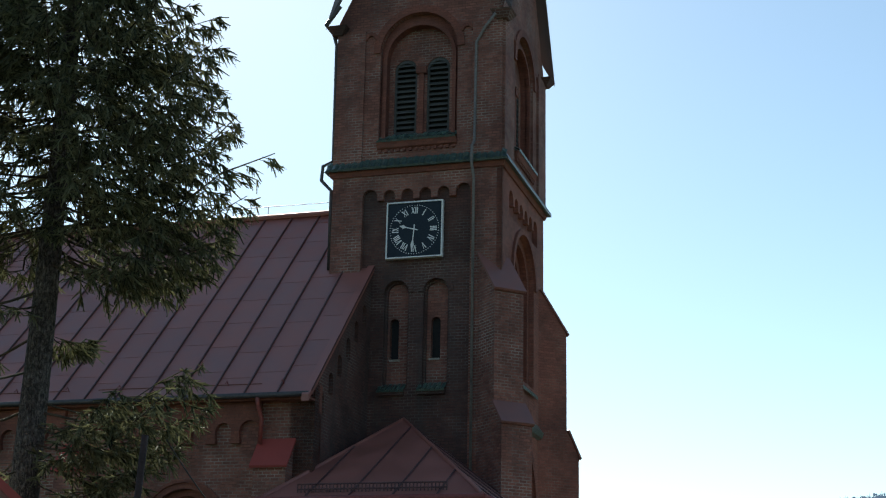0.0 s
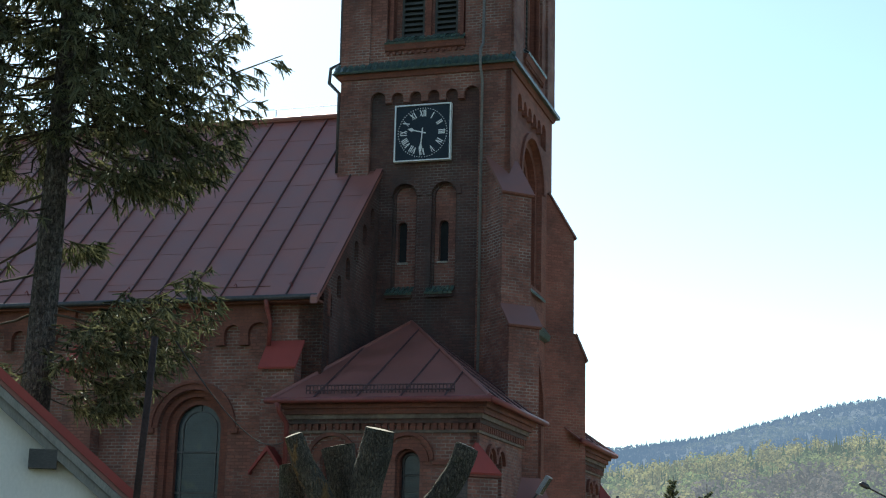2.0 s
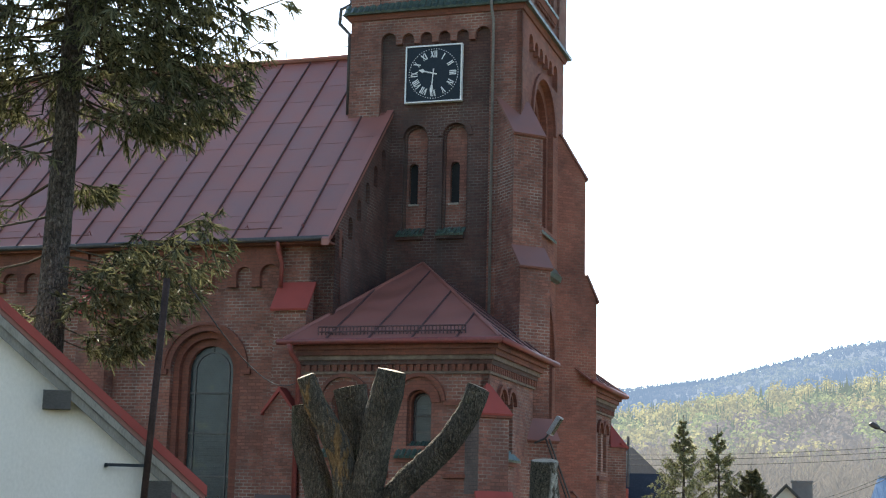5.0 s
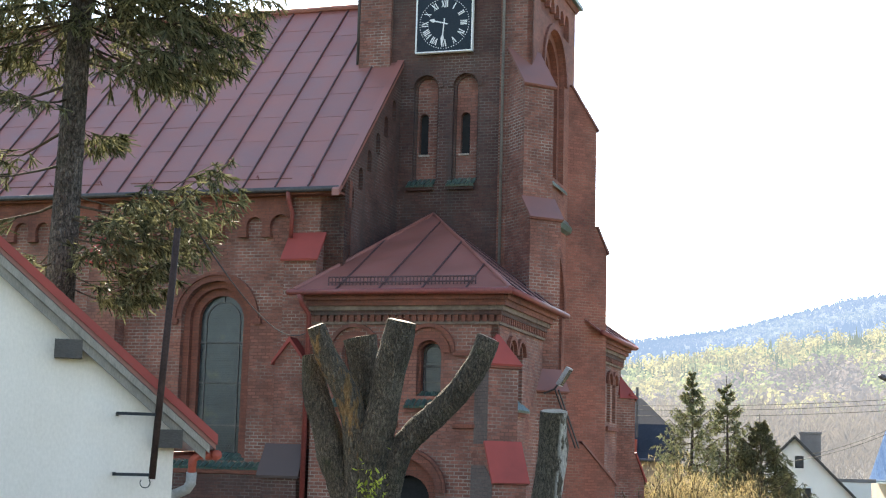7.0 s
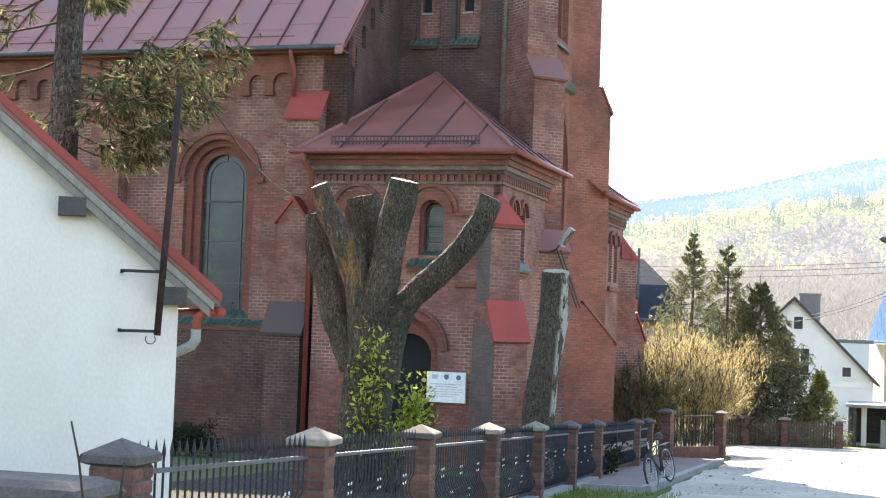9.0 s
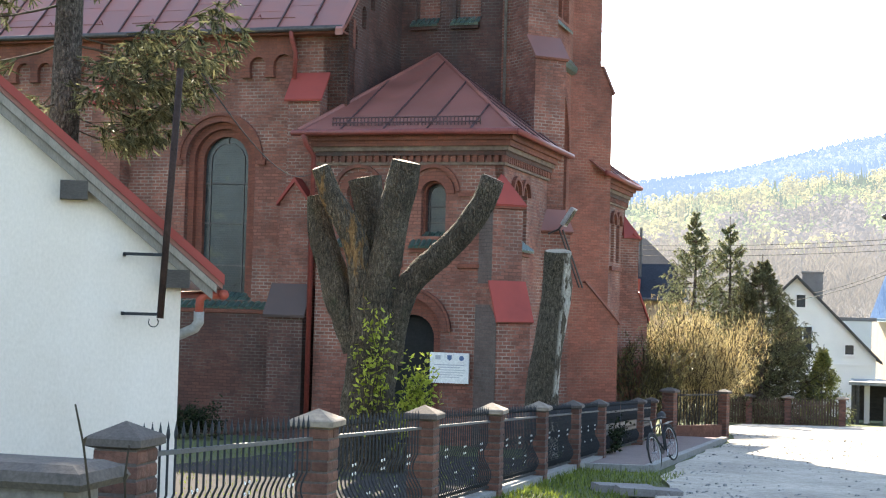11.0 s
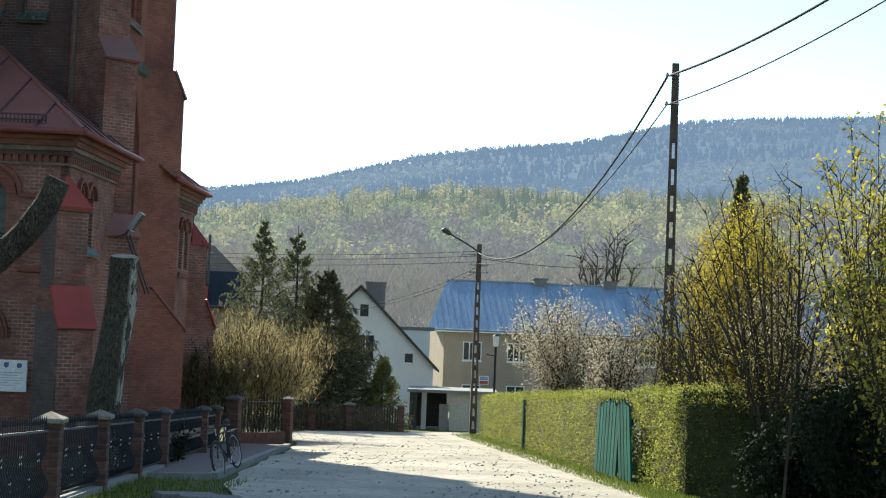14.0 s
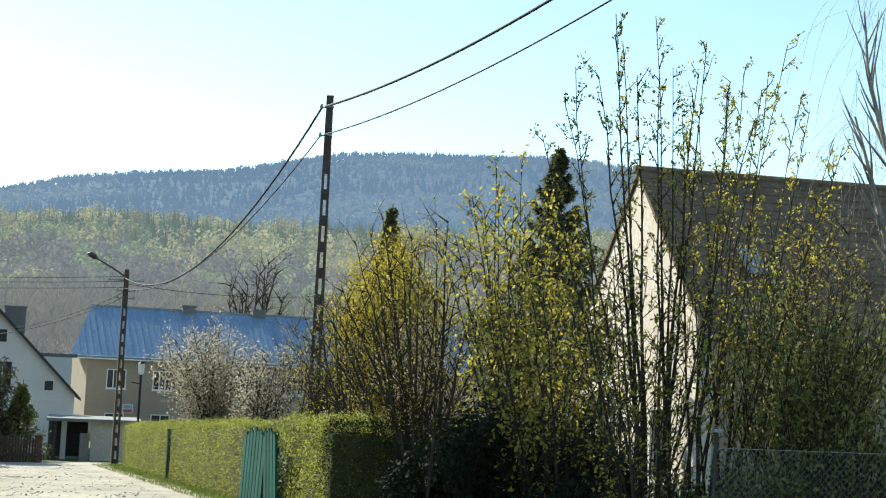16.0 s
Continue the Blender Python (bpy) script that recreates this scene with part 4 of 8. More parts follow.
def quads(name, c, t, s, material, parent, kind="", blunt=0):
    """One mesh of many small leaf blades: centres c, half lengths t, half widths s; the first blunt ones are strips."""
    n = len(c)
    v = np.empty((n, 4, 3), np.float32)
    v[:, 0], v[:, 1], v[:, 2], v[:, 3] = c - t, c + s, c + t, c - s
    if blunt:
        a, b, w = c[:blunt], t[:blunt], s[:blunt]
        v[:blunt, 0], v[:blunt, 1], v[:blunt, 2], v[:blunt, 3] = a - b - w, a + b - w * 0.55, a + b + w * 0.55, a - b + w
    me = bpy.data.meshes.new(name)
    me.vertices.add(n * 4)
    me.vertices.foreach_set("co", v.ravel())
    me.loops.add(n * 4)
    me.loops.foreach_set("vertex_index", np.arange(n * 4, dtype=np.int32))
    me.polygons.add(n)
    me.polygons.foreach_set("loop_start", np.arange(0, n * 4, 4, dtype=np.int32))
    me.update(calc_edges=True)
    me.materials.append(material)
    ob = new(name, me)
    if parent is not None:
        ob.parent = parent
    return tagged(ob, kind=kind)


def leaves(name, pts, size, material, parent, rng, aspect=0.55, kind="", up=0.0):
    c = np.asarray(pts, np.float32)
    n = len(c)
    t = rng.normal(size=(n, 3)) + np.array([0, 0, up])
    t /= np.linalg.norm(t, axis=1, keepdims=True)
    w = rng.normal(size=(n, 3))
    s = np.cross(t, w)
    s /= np.linalg.norm(s, axis=1, keepdims=True) + 1e-9
    k = (size * rng.uniform(0.6, 1.3, (n, 1))) / 2
    return quads(name, c, t * k, s * k * aspect, material, parent, kind)


def branches(rng, start, way, length, radius, depth, out, tips, spread=0.55, kids=4, lift=0.15, wander=0.18, shrink=0.62, steps=5):
    """Grows one limb and its side shoots."""
    p, d = Vector(start), Vector(way).normalized()
    pts, rad = [p.copy()], [radius]
    for i in range(steps):
        d = (d + Vector(rng.normal(0, wander, 3)) + Vector((0, 0, lift * 0.3))).normalized()
        p = p + d * (length / steps)
        pts.append(p.copy())
        rad.append(radius * (1 - 0.8 * (i + 1) / steps))
    out.append((pts, rad, depth))
    if depth == 0:
        tips.append(pts)
        return
    for k in range(kids):
        f = 0.25 + 0.7 * (k + rng.uniform(0, 0.8)) / kids
        i = min(int(f * steps), steps - 1)
        q = pts[i].lerp(pts[i + 1], f * steps - i)
        side = Vector(rng.normal(0, 1, 3))
        ax = (pts[i + 1] - pts[i]).normalized()
        side = (side - ax * side.dot(ax)).normalized()
        branches(rng, q, ax + side * spread * rng.uniform(0.7, 1.4) + Vector((0, 0, lift)), length * shrink * rng.uniform(0.7, 1.1), radius * (1 - 0.7 * f) * 0.65,
                 depth - 1, out, tips, spread, kids, lift, wander, shrink, steps)
    tips.append(pts[-2:])


def wood(name, out, material, parent, least=0.0):
    s = Shape()
    for pts, rad, depth in out:
        s.tube(pts, [max(r, least) for r in rad], 6 if depth > 1 else 4 if depth else 3, cap=False)
    return put(name, s, material, parent, smooth=True, uv=False, normals=False)


def shrub(name, base, label, category, seed, stems, height, radius, depth, kids, leaf, leaf_size, per_tip, bark=BARK_TWIG, lean=0.45, spread=0.55, lift=0.15, least=0.004, foot=0.25, group="", wander=0.18, shrink=0.62, scatter=0.05, aspect=0.55, up=0.0):
    rng = np.random.default_rng(seed)
    x, y = base
    root = thing(name, pose(x, y, ground_z(x, y) - 0.05), label, category, group)
    out, tips = [], []
    for i in range(stems):
        a = 2 * math.pi * (i + rng.uniform(0, 0.7)) / stems
        d = Vector((math.cos(a) * lean * rng.uniform(0.4, 1.2), math.sin(a) * lean * rng.uniform(0.4, 1.2), 1))
        branches(rng, (math.cos(a) * foot * rng.uniform(0.2, 1), math.sin(a) * foot * rng.uniform(0.2, 1), 0), d, height * rng.uniform(0.75, 1.05), radius * rng.uniform(0.6, 1.1), depth, out, tips, spread, kids, lift, wander, shrink)
    wood("branchwork" if stems > 1 else "trunk", out, bark, root, least)
    if leaf:
        pts = []
        for t in tips:
            for _ in range(per_tip):
                f = rng.uniform(0, len(t) - 1)
                i = min(int(f), len(t) - 2)
                pts.append(t[i].lerp(t[i + 1], f - i) + Vector(rng.normal(0, scatter, 3)))
        leaves("crown", pts, leaf_size, leaf, root, rng, aspect, up=up)
    return root


def needles(axes, rng, stations, blade, width, along=0.58, core=0.0):
    """Blades standing round twigs; axes: rows of (p, q)."""
    P = np.array([a[0] for a in axes], np.float32)
    Q = np.array([a[1] for a in axes], np.float32)
    d = Q - P
    L = np.linalg.norm(d, axis=1, keepdims=True)
    d = d / (L + 1e-9)
    cs, ts, ss = [], [], []
    for i in range(2 if core else 0):
        s = np.cross(d, rng.normal(size=(len(P), 3)))
        s /= np.linalg.norm(s, axis=1, keepdims=True) + 1e-9
        cs.append((P + Q) / 2)
        ts.append(d * L * 0.52)
        ss.append(s * core * rng.uniform(0.7, 1.2, (len(P), 1)))
    for i in range(stations):
        f = (i + rng.uniform(0.1, 0.9, (len(P), 1))) / stations
        w = rng.normal(size=(len(P), 3))
        w -= d * (w * d).sum(1, keepdims=True)
        w /= np.linalg.norm(w, axis=1, keepdims=True) + 1e-9
        t = d * along + w * (1 - along)
        t /= np.linalg.norm(t, axis=1, keepdims=True)
        s = np.cross(t, rng.normal(size=(len(P), 3)))
        s /= np.linalg.norm(s, axis=1, keepdims=True) + 1e-9
        k = blade * rng.uniform(0.7, 1.25, (len(P), 1)) / 2
        cs.append(P + d * L * f + t * k)
        ts.append(t * k)
        ss.append(s * width / 2)
    return np.concatenate(cs).astype(np.float32), np.concatenate(ts).astype(np.float32), np.concatenate(ss).astype(np.float32)


def spruce(base, height, limbs, label, seed, material, trunk_r=0.22, twig=0.28, side_n=16, tert=4, stations=9, blade=0.06, width=0.02, group="", z0=None, wood_least=0.006, along=0.58, fine_to=99.0, core=0.0, level=0.0):
    """limbs: rows of (height on the trunk, azimuth, length, rise)."""
    rng = np.random.default_rng(seed)
    x, y = base
    root = thing("spruce_tree", pose(x, y, (ground_z(x, y) if z0 is None else z0) - 0.1), label, "tree", group)
    tr = []
    for i in range(12):
        f = i / 11
        tr.append((Vector((0.05 * math.sin(5 * f + seed), 0.05 * math.cos(4 * f), height * f)), max(0.012, trunk_r * (1 - f) ** 0.8) * (1.25 if i == 0 else 1)))
    put("trunk", Shape().tube([p for p, r in tr], [r for p, r in tr], 14), BARK_SPRUCE, root, smooth=True, uv=False)
    s, axes = Shape(), []
    for h, az, ln, rise in limbs:
        a = radians(az)
        out = Vector((math.sin(a), math.cos(a), 0))
        pts = []
        for i in range(7):
            f = i / 6
            pts.append(Vector((0, 0, h)) + out * ln * f + Vector((0, 0, ln * (rise * f - 0.13 * math.sin(math.pi * f) + 0.12 * f * f * f))) + Vector(rng.normal(0, 0.03 * ln * f, 3)))
        s.tube(pts, [max(wood_least, 0.0085 * ln * (1 - 0.85 * i / 6)) for i in range(7)], 5, cap=False)
        axes.append((pts[-2], pts[-1]))
        side = Vector((out.y, -out.x, 0))
        for k in range(side_n):
            f = 0.22 + 0.78 * (k + rng.uniform(0, 0.9)) / side_n
            i = min(int(f * 6), 5)
            q = pts[i].lerp(pts[i + 1], f * 6 - i)
            sg = 1 if k % 2 else -1
            l2 = ln * (0.34 * (1.08 - f) + 0.06) * rng.uniform(0.7, 1.2)
            w = (out * 0.75 + side * sg * rng.uniform(0.45, 0.9) + Vector((0, 0, rng.uniform(-0.55, 0.12)))).normalized()
            e = q + w * l2
            s.tube([q, e], [wood_least * 0.8, wood_least * 0.5], 3, cap=False)
            axes.append((q.lerp(e, 0.3), e))
            for _ in range(max(3, tert // 2) if h > fine_to else tert):
                g = rng.uniform(0.3, 1) if rng.uniform() < 0.7 else 0.95
                b = q.lerp(e, g)
                w2 = (w * rng.uniform(0.2, 0.9) + side * rng.normal(0, 0.45) + out * rng.normal(0, 0.3) + Vector((0, 0, rng.uniform(-1.0, 0.25) if h < level else rng.uniform(-1.25, 0.0)))).normalized()
                axes.append((b, b + w2 * twig * min(1.0, 0.25 + ln * 0.6) * rng.uniform(0.5, 1.2)))
    put("branchwork", s, BARK_TWIG, root, smooth=True, uv=False, normals=False)
    quads("crown", *needles([(tuple(p), tuple(q)) for p, q in axes], rng, stations, blade, width, along, core), material, root, blunt=2 * len(axes) if core else 0)
    return root


def whorls(rng, h0, h1, top, r0, step=0.4, n=5, rise0=-0.1, rise1=0.35):
    """Limbs all round a stem, shorter towards the top."""
    out, h = [], h0
    while h < h1:
        f = h / top
        a0 = rng.uniform(0, 360)
        for k in range(n):
            out.append((h + rng.uniform(-0.45, 0.45) * step, a0 + 360 * k / n + rng.uniform(-18, 18), max(0.10, r0 * (1 - f) ** 1.05 * rng.uniform(0.75, 1.12)), rise0 + (rise1 - rise0) * f))
        h += step * (1.15 - 0.5 * f)
    return out


# the big spruce behind the garage
rng = np.random.default_rng(5)
limbs = whorls(rng, 8.6, 13.0, 17.6, 5.5, 0.33, 8) + whorls(rng, 13.2, 16.6, 17.6, 5.5, 0.6, 5)
limbs += [(8.75, 96, 2.95, 0.08), (8.5, 80, 2.6, 0.03), (8.3, 60, 2.6, 0.0), (8.45, 112, 2.55, 0.0), (8.1, 35, 2.4, -0.08), (7.9, 100, 2.45, -0.06), (7.8, 130, 2.2, -0.06), (8.2, 88, 2.5, -0.02), (8.0, 70, 2.3, -0.06)]
limbs += [(8.3, a, 2.4, -0.05) for a in (150, 185, 220, 255, 290, 325)]
limbs += [(5.55, 85, 2.35, 0.12), (5.75, 103, 2.3, 0.10), (5.45, 62, 2.0, 0.06), (5.35, 118, 2.05, 0.05), (5.1, 92, 1.9, 0.02), (5.6, 132, 1.8, 0.06), (4.85, 105, 1.5, -0.05), (4.7, 78, 1.3, -0.08), (5.9, 92, 1.9, 0.10), (5.2, 140, 1.7, 0.0)]
limbs += [(h, a, l, -0.04) for h, a, l in ((7.2, 200, 2.0), (7.4, 260, 2.6), (6.8, 300, 2.6), (6.3, 240, 2.2), (5.8, 280, 2.4), (5.3, 320, 2.0), (5.0, 220, 1.6), (7.0, 10, 1.5))]
spruce((-5.35, 19.27), 17.5, limbs, "tall old spruce with drooping needled branches behind the garage", 11, NEEDLE, 0.25, 0.19, 22, 14, 4, 0.030, 0.011, along=0.55, fine_to=14.0, core=0.0115, level=6.6)

# spruces at the bend of the lane
for i, (az, d, top_el, r, mat, step, n, tert) in enumerate(((8.69, 63, 4.05, 3.4, NEEDLE_FAR, 0.42, 6, 4), (9.98, 65, 3.7, 3.5, NEEDLE_FAR, 0.42, 6, 4), (11.25, 64, 2.3, 3.9, NEEDLE, 0.30, 7, 6), (12.1, 66, 0.5, 2.6, NEEDLE, 0.32, 7, 6), (10.5, 67, 1.6, 2.6, NEEDLE, 0.36, 6, 5))):
    x, y = d * math.sin(radians(az)), d * math.cos(radians(az))
    hgt = 1.6 + d * math.tan(radians(top_el)) - ground_z(x, y)
    rng = np.random.default_rng(40 + i)
    spruce((x, y), hgt, whorls(rng, 0.5, hgt - 0.3, hgt, r, step, n, -0.10, 0.45), "dark green spruce beyond the wooden fence" if tert > 4 else "slender grey-green spruce beyond the wooden fence", 60 + i, mat, 0.13, 0.20, 12, tert, 3, 0.085, 0.026, "spruces at the bend", wood_least=0.012, core=0.013)
x, y = 64.5 * math.sin(radians(13.5)), 64.5 * math.cos(radians(13.5))
spruce((x, y), 3.5, whorls(np.random.default_rng(70), 0.2, 3.25, 3.5, 1.3, 0.30, 6, 0.1, 0.9), "small pale green conifer beside the white house", 71, NEEDLE_PALE, 0.06, 0.3, 8, 3, 5, 0.12, 0.035, wood_least=0.01)
x, y = 29 * math.sin(radians(33.4)), 29 * math.cos(radians(33.4))
hgt = 1.6 + 29 * math.tan(radians(9.0)) - ground_z(x, y)
spruce((x, y), hgt, whorls(np.random.default_rng(80), 1.0, hgt - 0.15, hgt, 2.4, 0.30, 7, -0.15, 0.5), "dark spruce beside the gabled house", 81, NEEDLE, 0.13, 0.24, 11, 5, 3, 0.08, 0.026, wood_least=0.01, core=0.014)
x, y = 42 * math.sin(radians(27.0)), 42 * math.cos(radians(27.0))
spruce((x, y), 8.05, whorls(np.random.default_rng(82), 1.0, 7.9, 8.05, 2.0, 0.30, 6, -0.1, 0.5), "dark spruce rising behind the yellow willow", 83, NEEDLE_FAR, 0.13, 0.18, 13, 4, 6, 0.09, 0.03, wood_least=0.01)


def polar(az, d):
    return d * math.sin(radians(az)), d * math.cos(radians(az))


# shrubs and young trees
shrub("twiggy_bush", polar(8.6, 47), "leafless tan twiggy bush behind the brick gate posts", "bush", 3, 46, 2.95, 0.02, 2, 6, LEAF_TAN, 0.20, 17, BARK_TWIG, 0.44, 0.4, 0.25, 0.008, 0.75, shrink=0.5, aspect=0.055, up=1.6, scatter=0.12)
shrub("twiggy_bush", polar(7.0, 45), "leafless olive twiggy bush against the church wall", "bush", 4, 30, 2.4, 0.02, 2, 5, LEAF_OLIVE, 0.22, 7, BARK_TWIG, 0.4, 0.4, 0.25, 0.008, 0.6, shrink=0.5, aspect=0.10, up=1.0, scatter=0.08)


def fan_tree(name, base, tips, count, label, category, seed, leaf, leaf_size, per, radius=0.03, twigs=9, twig=0.45, foot=0.3, bark=BARK_TWIG, group="", least=0.004, bow=0.25, scatter=0.03, sub=2, aspect=0.55, reach=0.0, dome=0.55):
    """Many stems from one foot fanning out to a crown; tips: azimuth, height and depth ranges of the stem ends."""
    rng = np.random.default_rng(seed)
    x, y = base
    z0 = ground_z(x, y) - 0.05
    root = thing(name, pose(x, y, z0), label, category, group)
    (a0, a1), (e0, e1), (d0, d1) = tips
    s, pts = Shape(), []
    for i in range(count):
        u = (i + rng.uniform(0, 1)) / count
        arc = 1 - (2 * u - 1) ** 2 * dome
        az, d = a0 + (a1 - a0) * u, rng.uniform(d0, d1)
        el = e0 + (e1 - e0) * arc * rng.uniform(0.55, 1.0)
        tx, ty = d * math.sin(radians(az)), d * math.cos(radians(az))
        tip = Vector((tx - x, ty - y, 1.6 + d * math.tan(radians(el)) - z0))
        st = Vector((rng.normal(0, foot), rng.normal(0, foot), 0))
        n, line = 9, []
        for k in range(n + 1):
            f = k / n
            p = st.lerp(tip, f)
            p += Vector((tip.x - st.x, tip.y - st.y, 0)) * (-bow * math.sin(math.pi * f)) + Vector(rng.normal(0, 0.012, 3)) * (1 if k else 0)
            line.append(p)
        r = radius * rng.uniform(0.6, 1.2)
        s.tube(line, [max(least, r * (1 - 0.9 * k / n)) for k in range(n + 1)], 6, cap=False)
        ln = (tip - st).length
        for k in range(twigs):
            f = 0.28 + 0.72 * (k + rng.uniform(0, 0.9)) / twigs
            j = min(int(f * n), n - 1)
            q = line[j].lerp(line[j + 1], f * n - j)
            ax = (line[j + 1] - line[j]).normalized()
            sd = Vector(rng.normal(0, 1, 3))
            sd = (sd - ax * sd.dot(ax)).normalized()
            w = (ax * 0.8 + sd * rng.uniform(0.5, 1.0) + Vector((0, 0, reach))).normalized()
            e = q + w * twig * rng.uniform(0.5, 1.3) * (1.25 - 0.7 * f) + Vector(rng.normal(0, 0.03, 3))
            s.tube([q, q.lerp(e, 0.5) + Vector(rng.normal(0, 0.02, 3)), e], [max(least, r * 0.35), least, least * 0.7], 4, cap=False)
            ends = [(q, e)]
            for _ in range(sub):
                g = q.lerp(e, rng.uniform(0.25, 0.9))
                h = g + (w + Vector(rng.normal(0, 0.7, 3))).normalized() * twig * 0.5 * rng.uniform(0.5, 1.1)
                s.tube([g, h], [least * 0.8, least * 0.5], 3, cap=False)
                ends.append((g, h))
            for g, h in ends:
                for _ in range(per):
                    pts.append(g.lerp(h, rng.uniform(0.15, 1.05)) + Vector(rng.normal(0, scatter, 3)))
    put("branchwork", s, bark, root, smooth=True, uv=False, normals=False)
    if leaf is not None and per:
        leaves("crown", pts, leaf_size, leaf, root, rng, aspect)
    return root


fan_tree("blossom_tree", polar(20.7, 45), ((18.4, 21.8), (-1.7, 1.3), (42, 45)), 28, "fruit tree covered in cream-white blossom behind the hedge", "tree", 7, BLOSSOM, 0.065, 10, 0.045, 17, 0.9, 0.2, least=0.006, sub=3, scatter=0.09)
fan_tree("blossom_tree", polar(22.4, 36), ((21.0, 24.2), (-1.6, 0.9), (35, 37.5)), 20, "fruit tree with thin white blossom and bare twigs", "tree", 8, BLOSSOM, 0.055, 6, 0.035, 15, 0.8, 0.2, least=0.005, sub=3, scatter=0.07)
fan_tree("willow_tree", polar(27.2, 38), ((25.2, 29.0), (-0.5, 5.3), (36.5, 39.5)), 30, "yellow willow in full spring colour", "tree", 9, LEAF_WILLOW, 0.09, 15, 0.05, 16, 1.0, 0.3, least=0.007, sub=3, scatter=0.17, bow=0.0)
fan_tree("willow_tree", polar(24.9, 36), ((23.4, 26.4), (-1.2, 2.4), (35, 37)), 18, "yellow-green willow bush in spring colour", "tree", 10, LEAF_WILLOW, 0.06, 4, 0.04, 12, 0.6, 0.3, least=0.006, sub=3, scatter=0.1)
fan_tree("blossom_tree", polar(29.0, 33), ((26.6, 31.0), (-1.6, 2.4), (31.5, 34)), 22, "fruit tree with fading pinkish blossom and pale twigs", "tree", 14, BLOSSOM, 0.05, 5, 0.035, 15, 0.7, 0.2, least=0.005, sub=3, scatter=0.07)
fan_tree("bare_bush", polar(28.5, 22.5), ((23.6, 31.6), (-1.2, 7.2), (21, 24.5)), 26, "wide bush with dark fanning stems and opening leaves", "bush", 12, LEAF_SPRING, 0.036, 3, 0.042, 16, 0.7, 0.14, least=0.005, bow=0.06, sub=3, dome=0.95)
fan_tree("bare_bush", polar(25.6, 28.0), ((22.9, 27.4), (-0.6, 3.2), (26.5, 29.5)), 16, "leafless bush with dark fanning stems behind the hedge", "bush", 13, LEAF_SPRING, 0.03, 1, 0.03, 13, 0.6, 0.22, least=0.0045, bow=0.12, sub=3)
fan_tree("young_tree", polar(32.4, 18.5), ((29.2, 34.4), (2.2, 8.4), (17.3, 20)), 20, "young tree with yellow-green spring leaves", "tree", 20, LEAF_SPRING, 0.066, 5, 0.028, 15, 0.55, 0.2, least=0.004, group="young trees", sub=2, scatter=0.04, bow=0.05)
fan_tree("young_tree", polar(33.8, 16.0), ((30.0, 36.0), (-0.8, 4.2), (14.5, 17)), 18, "young tree with yellow-green spring leaves", "tree", 21, LEAF_SPRING, 0.060, 4, 0.025, 14, 0.5, 0.2, least=0.004, group="young trees", sub=2, scatter=0.04, bow=0.05)
fan_tree("sapling_clump", polar(37.4, 13.2), ((32.6, 41.0), (7.0, 15.0), (12.4, 14.4)), 15, "clump of fanning saplings with small opening leaves", "tree", 30, LEAF_SPRING, 0.040, 7, 0.024, 20, 0.28, 0.13, group="sapling clumps", bow=0.0, sub=1, reach=0.5, scatter=0.02)
fan_tree("sapling_clump", polar(39.6, 14.0), ((37.6, 44.4), (6.5, 13.6), (13.4, 15.0)), 12, "clump of fanning saplings with small opening leaves", "tree", 31, LEAF_SPRING, 0.040, 7, 0.020, 20, 0.28, 0.12, group="sapling clumps", bow=0.0, sub=1, reach=0.5, scatter=0.02)
fan_tree("sapling_clump", polar(37.0, 13.0), ((34.0, 40.5), (1.0, 5.5), (12.2, 13.4)), 12, "low leafy sapling shoots in front of the gable", "tree", 32, LEAF_SPRING, 0.040, 4, 0.016, 13, 0.40, 0.14, group="sapling clumps", bow=0.0, sub=2)
fan_tree("young_tree", polar(43.0, 16.5), ((40.6, 45.6), (2.4, 7.4), (15.5, 17.5)), 15, "young tree hung with olive-yellow catkins", "tree", 22, LEAF_CATKIN, 0.042, 5, 0.026, 15, 0.55, 0.25, group="young trees", sub=3, scatter=0.06)
shrub("thuja", polar(43.4, 13.5), "green thuja behind the wire fence", "bush", 37, 22, 1.9, 0.02, 2, 5, LEAF_THUJA, 0.055, 16, BARK_TWIG, 0.22, 0.4, 0.4, 0.004, 0.35, scatter=0.08)
shrub("thuja", polar(40.8, 12.9), "green thuja behind the wire fence", "bush", 38, 16, 0.85, 0.02, 2, 5, LEAF_THUJA, 0.045, 16, BARK_TWIG, 0.4, 0.4, 0.4, 0.004, 0.35, scatter=0.08)
shrub("thuja", polar(46.0, 14.2), "green thuja behind the wire fence", "bush", 39, 16, 0.95, 0.02, 2, 5, LEAF_THUJA, 0.045, 15, BARK_TWIG, 0.4, 0.4, 0.4, 0.004, 0.35, scatter=0.08)
# near-black bushes added to fill the shadow below the saplings
shrub("shade_bush", polar(31.9, 17.0), "bush of near-black leaves painting the shade under the young trees", "bush", 50, 22, 1.15, 0.03, 2, 5, LEAF_DARK, 0.07, 34, BARK_TWIG, 0.28, 0.45, 0.2, 0.006, 0.6, scatter=0.12)
shrub("shade_bush", polar(34.0, 16.4), "bush of near-black leaves painting the shade by the wire fence", "bush", 51, 22, 0.95, 0.03, 2, 5, LEAF_DARK, 0.07, 34, BARK_TWIG, 0.3, 0.45, 0.2, 0.006, 0.7, scatter=0.12)
shrub("shade_bush", polar(36.3, 14.4), "dark low evergreen bush at the foot of the saplings", "bush", 56, 16, 0.62, 0.03, 2, 5, LEAF_DARK, 0.06, 26, BARK_TWIG, 0.4, 0.45, 0.2, 0.006, 0.6, scatter=0.12)
